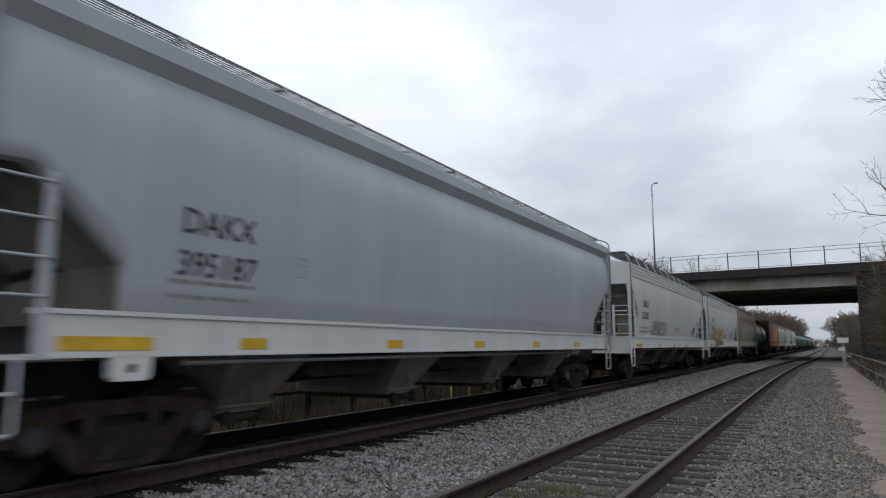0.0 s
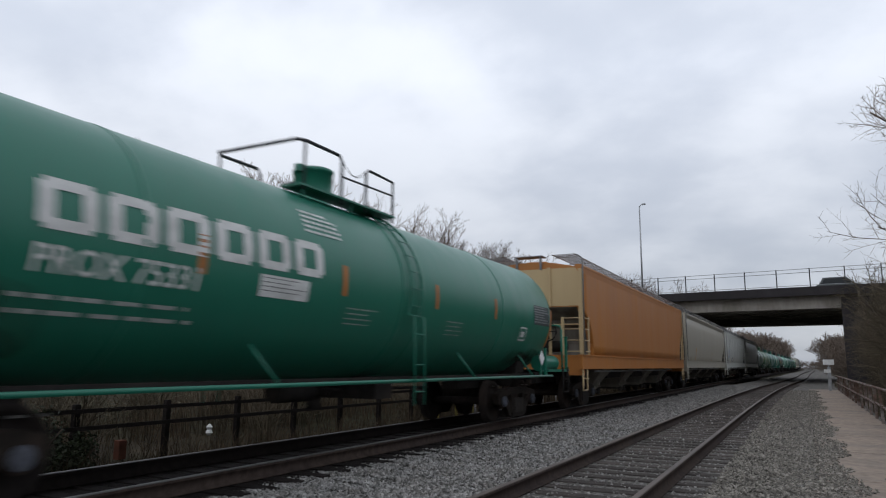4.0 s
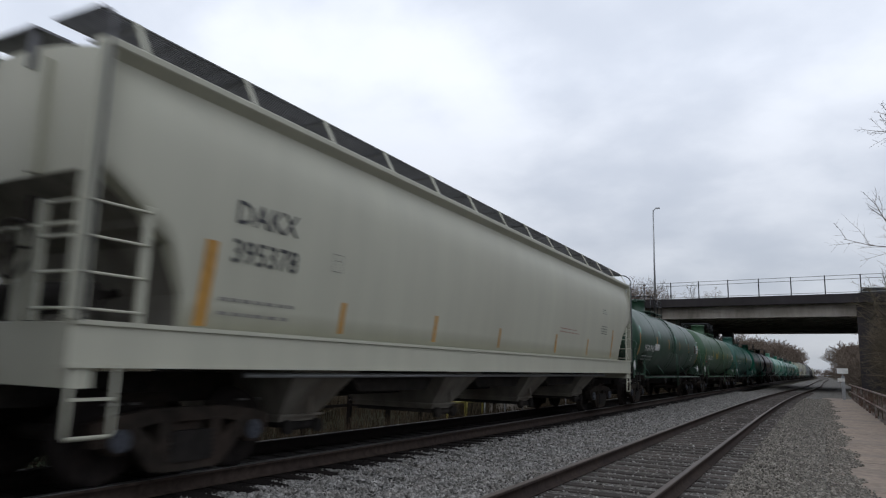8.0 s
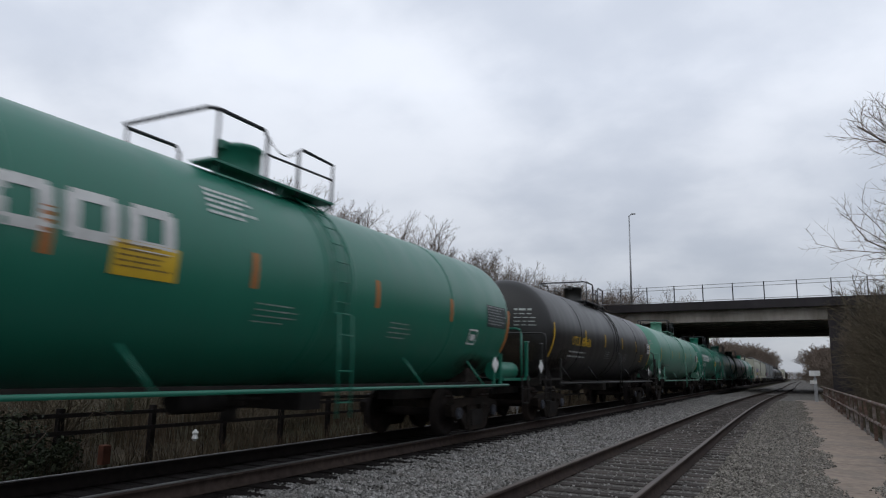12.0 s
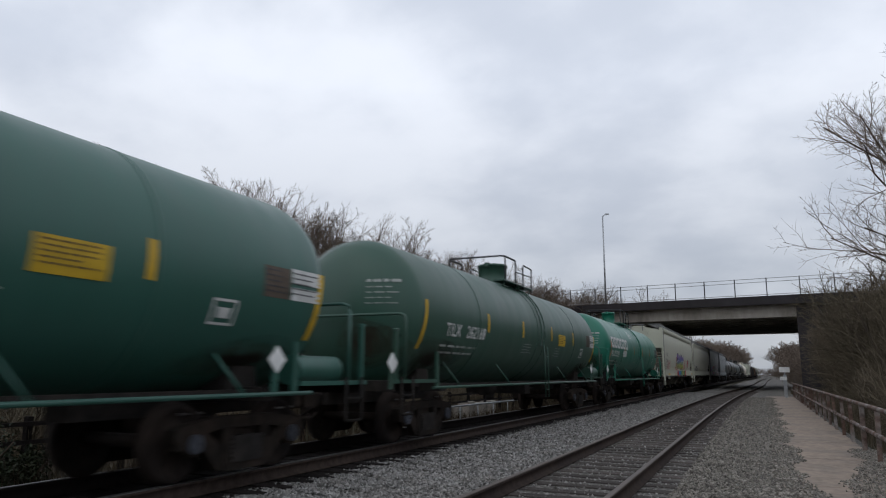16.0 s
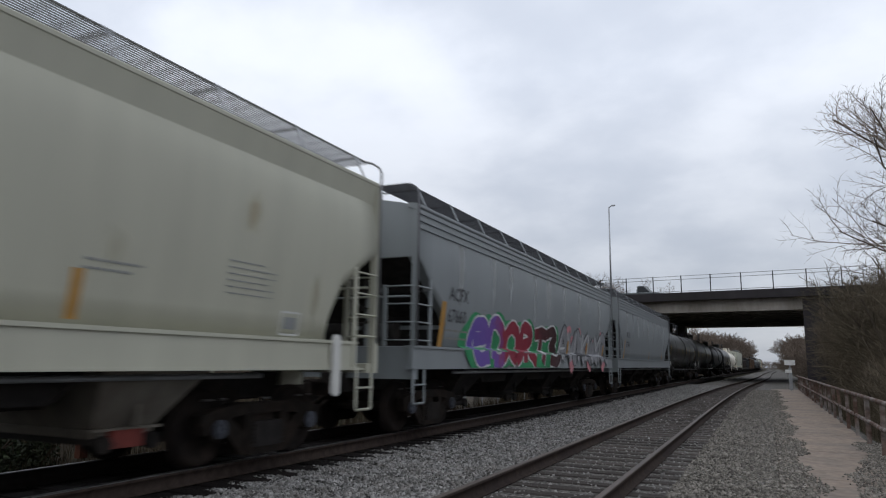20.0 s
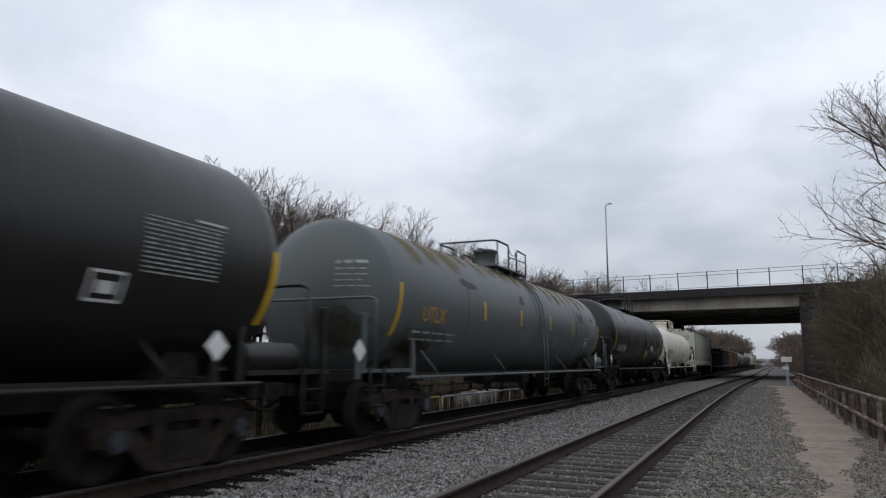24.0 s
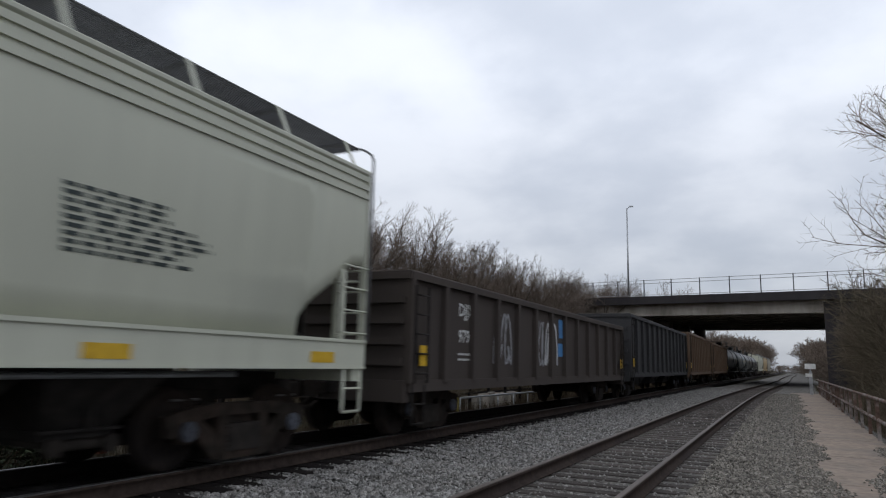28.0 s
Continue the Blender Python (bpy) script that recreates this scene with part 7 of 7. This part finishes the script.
# ---------------------------------------------------------------- path, fence, sign
def build_right():
    path = thing("path", "pale concrete footpath beside the tracks, edges under gravel", "path", kind="structure")
    for k in range(14):
        y = 4 + k * 3.6
        part("slab", mesh_of("slab", lambda: Shape().box(0.0, 1.75, 0.012, 3.588, -0.12, 0.05, 0.012)), M_CONC, path, at=pose(0.05 + 0.006 * y, y, 0, 0, 0, -0.34))
    fence = thing("fence", "rusty steel pipe fence with two rails and pickets", "fence", m=pose(0, 0, 0))
    xs = lambda y: 1.77 + 0.006 * y
    frng = random.Random(77)
    for k in range(24):
        y = 6.6 + k * 2.02
        part("post", mesh_of("fpost", lambda: Shape().box(-0.04, 0.04, -0.035, 0.035, -0.3, 0.965, 0.012)), M_RUSTY, fence, at=pose(xs(y), y, 0, frng.uniform(-3, 3), frng.uniform(-2, 2), frng.uniform(-8, 8)))
    for z in (0.985, 0.51):
        part("rail", Shape().tube([(xs(y), y, z) for y in range(6, 57, 5)], 0.042, 8), M_RUSTY, fence)
    sign = thing("trackside_sign", "small white board sign on a grey post", "sign", m=pose(1.6, 52.2, 0))
    part("post", Shape().box(-0.10, 0.10, -0.05, 0.05, -0.1, 1.55), M_GALV, sign)
    part("board", Shape().box(-0.32, 0.32, -0.08, -0.05, 1.72, 2.06), M_SIGN, sign)
    part("board", Shape().box(-0.30, 0.1, -0.08, -0.05, 1.2, 1.42), M_SIGN, sign)
    part("bracket", Shape().box(-0.04, 0.04, -0.05, 0.0, 1.5, 1.75), M_GALV, sign)


build_right()


# ---------------------------------------------------------------- ties and loose stones
def build_ties():
    long_tie = mesh_of("long_tie", lambda: Shape().box(-1.34, 1.34, -0.115, 0.115, -0.17, 0.0, 0.012))
    tie = mesh_of("tie", lambda: Shape().box(-1.28, 1.28, -0.115, 0.115, -0.17, 0.0, 0.012))
    rng = random.Random(5)
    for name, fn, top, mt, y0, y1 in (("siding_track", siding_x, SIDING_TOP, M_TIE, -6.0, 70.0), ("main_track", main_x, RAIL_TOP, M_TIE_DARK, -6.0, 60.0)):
        parent = bpy.data.objects[name]
        y = y0
        while y < y1:
            part("tie", tie if name == "siding_track" else long_tie, mt, parent, at=pose(fn(y) + rng.uniform(-0.04, 0.04), y + rng.uniform(-0.03, 0.03), top - 0.182, 0, 0, rng.uniform(-1, 1)))
            y += 0.50


build_ties()


# ---------------------------------------------------------------- behind the train
def build_left():
    fence = thing("wire_fence", "low dark wooden rail fence in dead weeds", "fence")
    for k in range(34):
        y = 2 + k * 1.9
        part("post", mesh_of("lpost", lambda: Shape().box(-0.05, 0.05, -0.05, 0.05, -0.6, 0.85, 0.01)), M_TIE_DARK, fence, at=pose(-11.0, y, 0))
    for z in (0.45, 0.74):
        part("rail", Shape().box(-10.87, -10.83, 0, 66, z - 0.035, z + 0.035), M_TIE_DARK, fence)
    bar = thing("pipe_barrier", "bright yellow bent pipe barrier", "barrier", m=pose(-10.3, 19.6, 0))
    for k in range(2):
        part("hoop", Shape().tube([(0, 0.0, -0.5), (0, 0.0, 0.30), (0, 0.05, 0.37), (0, 1.2, 0.37), (0, 1.25, 0.30), (0, 1.25, -0.5)], 0.035, 8), M_YELLOW, bar, at=pose(0, k * 1.35, 0))
    rail_ = thing("pipe_railing", "pale grey pipe railing behind the track", "railing", m=pose(-10.3, 22.4, 0))
    part("rail", Shape().tube([(0, 0, 0.36), (0, 9.0, 0.36)], 0.035, 8), M_GALV, rail_)
    for k in range(6):
        part("post", mesh_of("rpost2", lambda: Shape().tube([(0, 0, -0.5), (0, 0, 0.36)], 0.03, 6)), M_GALV, rail_, at=pose(0, k * 1.8, 0))
    for k, (y, w, h) in enumerate(((25.2, 0.55, 0.72), (26.5, 0.6, 0.9), (27.9, 0.5, 0.8), (29.0, 0.6, 0.85))):
        b = thing("concrete_block", "pale grey upright concrete block", "block", "concrete blocks", pose(-11.0, y, -0.45))
        part("block", Shape().box(-0.25, 0.25, -w / 2, w / 2, 0, h, 0.03), M_BRIDGE, b)
    lit = thing("litter", "crumpled white plastic scrap caught on a stalk", "litter", m=pose(-10.2, 9.94, -0.45))
    part("stalk", Shape().tube([(0, 0, 0), (0.02, 0.01, 0.8)], 0.012, 5), M_SCRUB, lit)
    part("scrap", Shape().loft([[(r * math.cos(a), r * 0.8 * math.sin(a), z) for a in (0, 1.1, 2.3, 3.2, 4.4, 5.4)] for r, z in ((0.02, 0.64), (0.085, 0.69), (0.05, 0.75), (0.075, 0.80), (0.015, 0.86))], smooth=False), M_SIGN, lit)
    pk = thing("plank", "short pale weathered plank lying beside the rail", "plank", m=pose(-9.4, 9.05, -0.08, 0, 4, 20))
    part("board", Shape().box(-0.06, 0.06, -0.55, 0.55, 0, 0.04, 0.008), M_GALV, pk)
    st = thing("marker_post", "weathered pale wooden marker post with an orange top", "post", m=pose(-9.9, 7.85, -0.4))
    part("shaft", Shape().prism([(-0.06, 0), (0.05, 0), (0.035, 0.62), (-0.01, 0.64)], -0.03, 0.03), mat("stake_wood", (0.22, 0.20, 0.15), 0.9, 0, 0.3, 8, (1, 1, 0.2), 0.3), st)
    part("top_band", Shape().box(-0.06, 0.06, -0.16, -0.02, 0.42, 0.72, 0.01), mat("faded_orange", (0.10, 0.040, 0.026), 0.85), st, "faded orange band")


build_left()


def leaf_bush(x, y, z, r, h, seed):
    """Evergreen bush: thin stems and many small single leaves."""
    rng = random.Random(seed)
    b = thing("bush", "dark green leafy bush at the foot of the rail fence", "shrub", m=pose(x, y, z))
    st = Shape()
    for k in range(14):
        a, q = rng.uniform(0, 6.28), rng.uniform(0.3, 0.9) * r
        st.tube([(0.05 * math.cos(a), 0.05 * math.sin(a), 0), (q * 0.6 * math.cos(a), q * 0.6 * math.sin(a), h * 0.5), (q * math.cos(a), q * math.sin(a), h * rng.uniform(0.6, 0.95))], 0.012, 4)
    part("stem", st, M_BARK, b)
    lf = Shape()
    for k in range(3600):
        a, u = rng.uniform(0, 6.28), rng.uniform(0, 1)
        q = r * math.sqrt(rng.uniform(0.05, 1)) * (1.0 - 0.5 * u * u) * (1 + 0.25 * math.sin(3 * a + 5 * u) + 0.15 * math.sin(7 * a))
        c = Vector((q * math.cos(a), q * math.sin(a), h * u * (1 + 0.15 * math.sin(2 * a))))
        d = Vector((rng.uniform(-1, 1), rng.uniform(-1, 1), rng.uniform(-0.4, 0.8))).normalized() * rng.uniform(0.03, 0.055)
        w = d.orthogonal().normalized() * 0.016
        lf.add([c - d, c + w, c + d, c - w], [(0, 1, 2, 3)])
    part("foliage", lf, M_LEAF, b)


def build_mounds():
    leaf_bush(-10.6, 6.3, -0.5, 0.9, 1.25, 41)
    leaf_bush(-10.9, 7.5, -0.5, 0.55, 0.8, 42)
    leaf_bush(-10.8, 4.9, -0.5, 0.8, 1.1, 43)
    m = part("embankment", strip(lambda y: 0.0, [8.2, 11, 16, 24, 60], [-0.5, 0.6, 4.5, 7.6, 7.6], [60, 66, 72, 80, 106, 114, 130]), M_EARTH, None)
    tagged(m, "earth embankment of the road beside the bridge", "embankment", kind="structure")


build_mounds()


def tuft_field(name, label, rng, n, spot, h0, h1, w, material, lean=0.35):
    """Many single blades, each a bent pointed strip."""
    v, f = [], []
    for k in range(n):
        x, y, z = spot(rng)
        h, a, b = rng.uniform(h0, h1), rng.uniform(0, 6.28), rng.uniform(0, 6.28)
        dx, dy, ww = math.cos(a) * w, math.sin(a) * w, rng.uniform(0.0, lean) * h
        lx, ly = math.cos(b) * ww, math.sin(b) * ww
        i = len(v)
        v += [(x - dx, y - dy, z), (x + dx, y + dy, z), (x + dx * 0.6 + lx * 0.4, y + dy * 0.6 + ly * 0.4, z + h * 0.6), (x - dx * 0.6 + lx * 0.4, y - dy * 0.6 + ly * 0.4, z + h * 0.6), (x + lx, y + ly, z + h)]
        f += [(i, i + 1, i + 2, i + 3), (i + 3, i + 2, i + 4)]
    me = bpy.data.meshes.new(name)
    me.from_pydata(v, [], f)
    ob = part(name, me, material, None)
    return tagged(ob, label, "grass", kind="stuff")


def build_grass():
    rng = random.Random(31)
    tuft_field("dead_weeds", "dense brown stalks of last year behind the rail fence", rng, 16000, lambda r: (-12.2 - abs(r.gauss(0, 1.6)), r.uniform(-3, 85), -0.2), 0.5, 1.5, 0.010, M_GRASS, 0.6)
    tuft_field("dead_weeds", "tall dead weeds and dry grass behind the track", rng, 26000, lambda r: (-9.7 - abs(r.gauss(0, 1.9)), r.uniform(-2, 75), -0.5), 0.2, 0.85, 0.009, M_GRASS, 0.7)
    tuft_field("dead_weeds", "dry brown undergrowth behind the path fence", rng, 16000, lambda r: (2.3 + abs(r.gauss(0, 2.6)), r.uniform(9, 66), -0.55), 0.4, 1.3, 0.012, M_SCRUB)
    tuft_field("grass", "small green weeds between the siding rails", rng, 900, lambda r: (siding_x(5) + r.gauss(-0.1, 0.35), r.uniform(4.6, 7.6), 0.0), 0.04, 0.13, 0.006, M_GREENGRASS)


build_grass()


def stones(name, label, rng, n, spot, s0, s1, material):
    """Crushed stone as joined angular pieces."""
    base = np.array([(1, 0.1, 0), (0.2, 1, 0.1), (-1, -0.1, 0.05), (-0.1, -1, -0.05), (0.1, 0.15, 0.8), (-0.1, 0.05, -0.8)], float)
    tri = np.array([(0, 1, 4), (1, 2, 4), (2, 3, 4), (3, 0, 4), (1, 0, 5), (2, 1, 5), (3, 2, 5), (0, 3, 5)])
    g = np.random.default_rng(rng)
    x, y, z = spot(g, n)
    size = g.uniform(s0, s1, n)[:, None, None]
    b = base[None] * g.uniform(0.6, 1.25, (n, 6, 3)) + g.uniform(-0.15, 0.15, (n, 6, 3))
    a, c = g.uniform(0, 2 * np.pi, n), g.uniform(-0.7, 0.7, n)
    ca, sa, cc, sc = np.cos(a), np.sin(a), np.cos(c), np.sin(c)
    bx, by, bz = b[..., 0], b[..., 1], b[..., 2]
    by, bz = by * cc[:, None] - bz * sc[:, None], by * sc[:, None] + bz * cc[:, None]
    bx, by = bx * ca[:, None] - by * sa[:, None], bx * sa[:, None] + by * ca[:, None]
    v = np.stack([bx, by, bz], -1) * size + np.stack([x, y, z], -1)[:, None, :]
    f = (tri[None] + (np.arange(n) * 6)[:, None, None]).reshape(-1, 3)
    me = bpy.data.meshes.new(name)
    me.from_pydata(v.reshape(-1, 3).tolist(), [], f.tolist())
    ob = part(name, me, material, None)
    return tagged(ob, label, "gravel", kind="stuff")


def build_stones():
    mx, sx = np.vectorize(main_x), np.vectorize(siding_x)

    def depth(g, n, y0, y1):
        # evenly by the logarithm of the distance: thick near the eye, thinner far off
        return y0 * (y1 / y0) ** g.uniform(0, 1, n)

    def between(g, n):
        y = depth(g, n, 4.5, 60)
        u = g.uniform(0, 1, n)
        tie = np.abs((y + 6.0) % 0.5 - 0.25) > 0.13
        a, b = mx(y) + np.where(tie, 1.34 + 0.06 * np.sin(y * 5.1), 0.98 + 0.08 * np.sin(y * 2.3)), sx(y) - 1.1
        return a + (b - a) * u, y, 0.012 + np.interp(u, [0, 0.08, 0.15, 0.6, 1], [0.085, 0.095, 0.11, 0.045, 0.01])

    def inside(g, n):
        y = depth(g, n, 4.2, 40)
        return sx(y) + g.uniform(-1.3, 1.25, n), y, 0.0 + g.uniform(-0.01, 0.012, n)

    def wave(y, a, b):
        return 0.10 * np.sin(y * 1.3 + a) + 0.06 * np.sin(y * 3.1 + b) + 0.04 * np.sin(y * 6.7 + a + b)

    def right(g, n):
        y = depth(g, n, 4.6, 52)
        lo, hi = sx(y) + 1.26, 0.42 + 0.006 * y + wave(y, 0.4, 1.0) + np.minimum(0.45, np.abs(g.normal(0, 0.05, n)) ** 1.0)
        x = lo + (hi - lo) * g.uniform(0, 1, n) ** 0.93
        return x, y, np.where(x > 0.05 + 0.006 * y, 0.052, 0.018) + g.uniform(-0.004, 0.01, n)

    def verge(g, n):
        y = depth(g, n, 6.0, 17)
        lo = np.clip(0.92 + 0.13 * (y - 10), 0.6, 1.65) + wave(y, 2.0, 0.3) * 0.8
        x = lo + (2.1 - lo) * g.uniform(0, 1, n) + g.normal(0, 0.04, n)
        return x, y, 0.055 + 0 * y
    stones("gravel", "grey crushed stone between the two tracks", 3, 34000, between, 0.018, 0.042, M_STONE)
    stones("gravel", "grey crushed stone between the siding ties", 4, 7000, inside, 0.015, 0.033, M_STONE)
    stones("gravel", "grey crushed stone beside the footpath", 5, 36000, right, 0.014, 0.034, M_STONE_BROWN)
    stones("gravel", "grey crushed stone along the fence", 6, 6500, verge, 0.014, 0.03, M_STONE_BROWN)


build_stones()


# ---------------------------------------------------------------- what moves
def motions():
    for car, mid in TRAIN:
        rows = []
        for k in range(15):
            t = 2.0 * k
            rows.append((t, line_pose(mid - SPEED * t)))
        walk(car, rows)
    # road traffic: each waits on the approach, crosses at a steady speed and stops beyond
    for v, when, way, wait in TRAFFIC:
        spot = lambda x: bridge_m(x, 6.0, 8.85)
        go, end = when + wait / way, when - wait / way
        rows = [(0.0, spot(wait if go > 0 else -way * when))]
        if go > 0:
            rows.append((go, spot(wait)))
        for k in range(1, 12):
            t = go + (end - go) * k / 12
            if t > 0.05:
                rows.append((t, spot(way * (t - when))))
        rows += [(end, spot(-wait)), (28.0, spot(-wait))]
        walk(v, rows)
    # wheels roll without slip; keyed step by step while they pass close by
    for ws, dy, s in WHEELSETS:
        t0, t1 = max(0.0, (s - 42.0) / SPEED), min(28.0, (s + 4.0) / SPEED)
        if t0 >= 28.0 or t1 <= 0.0:
            continue
        n = int((t1 - t0) * FPS)
        rows = [(t0 + k / FPS, pose(0, dy, 0.457, math.degrees(SPEED / 0.457) * k / FPS, 0, 0)) for k in range(n + 1)]
        if t0 > 0:
            rows.insert(0, (0.0, pose(0, dy, 0.457)))
        if rows[-1][0] < 28.0:
            rows.append((28.0, rows[-1][1]))
        walk(ws, rows)


motions()
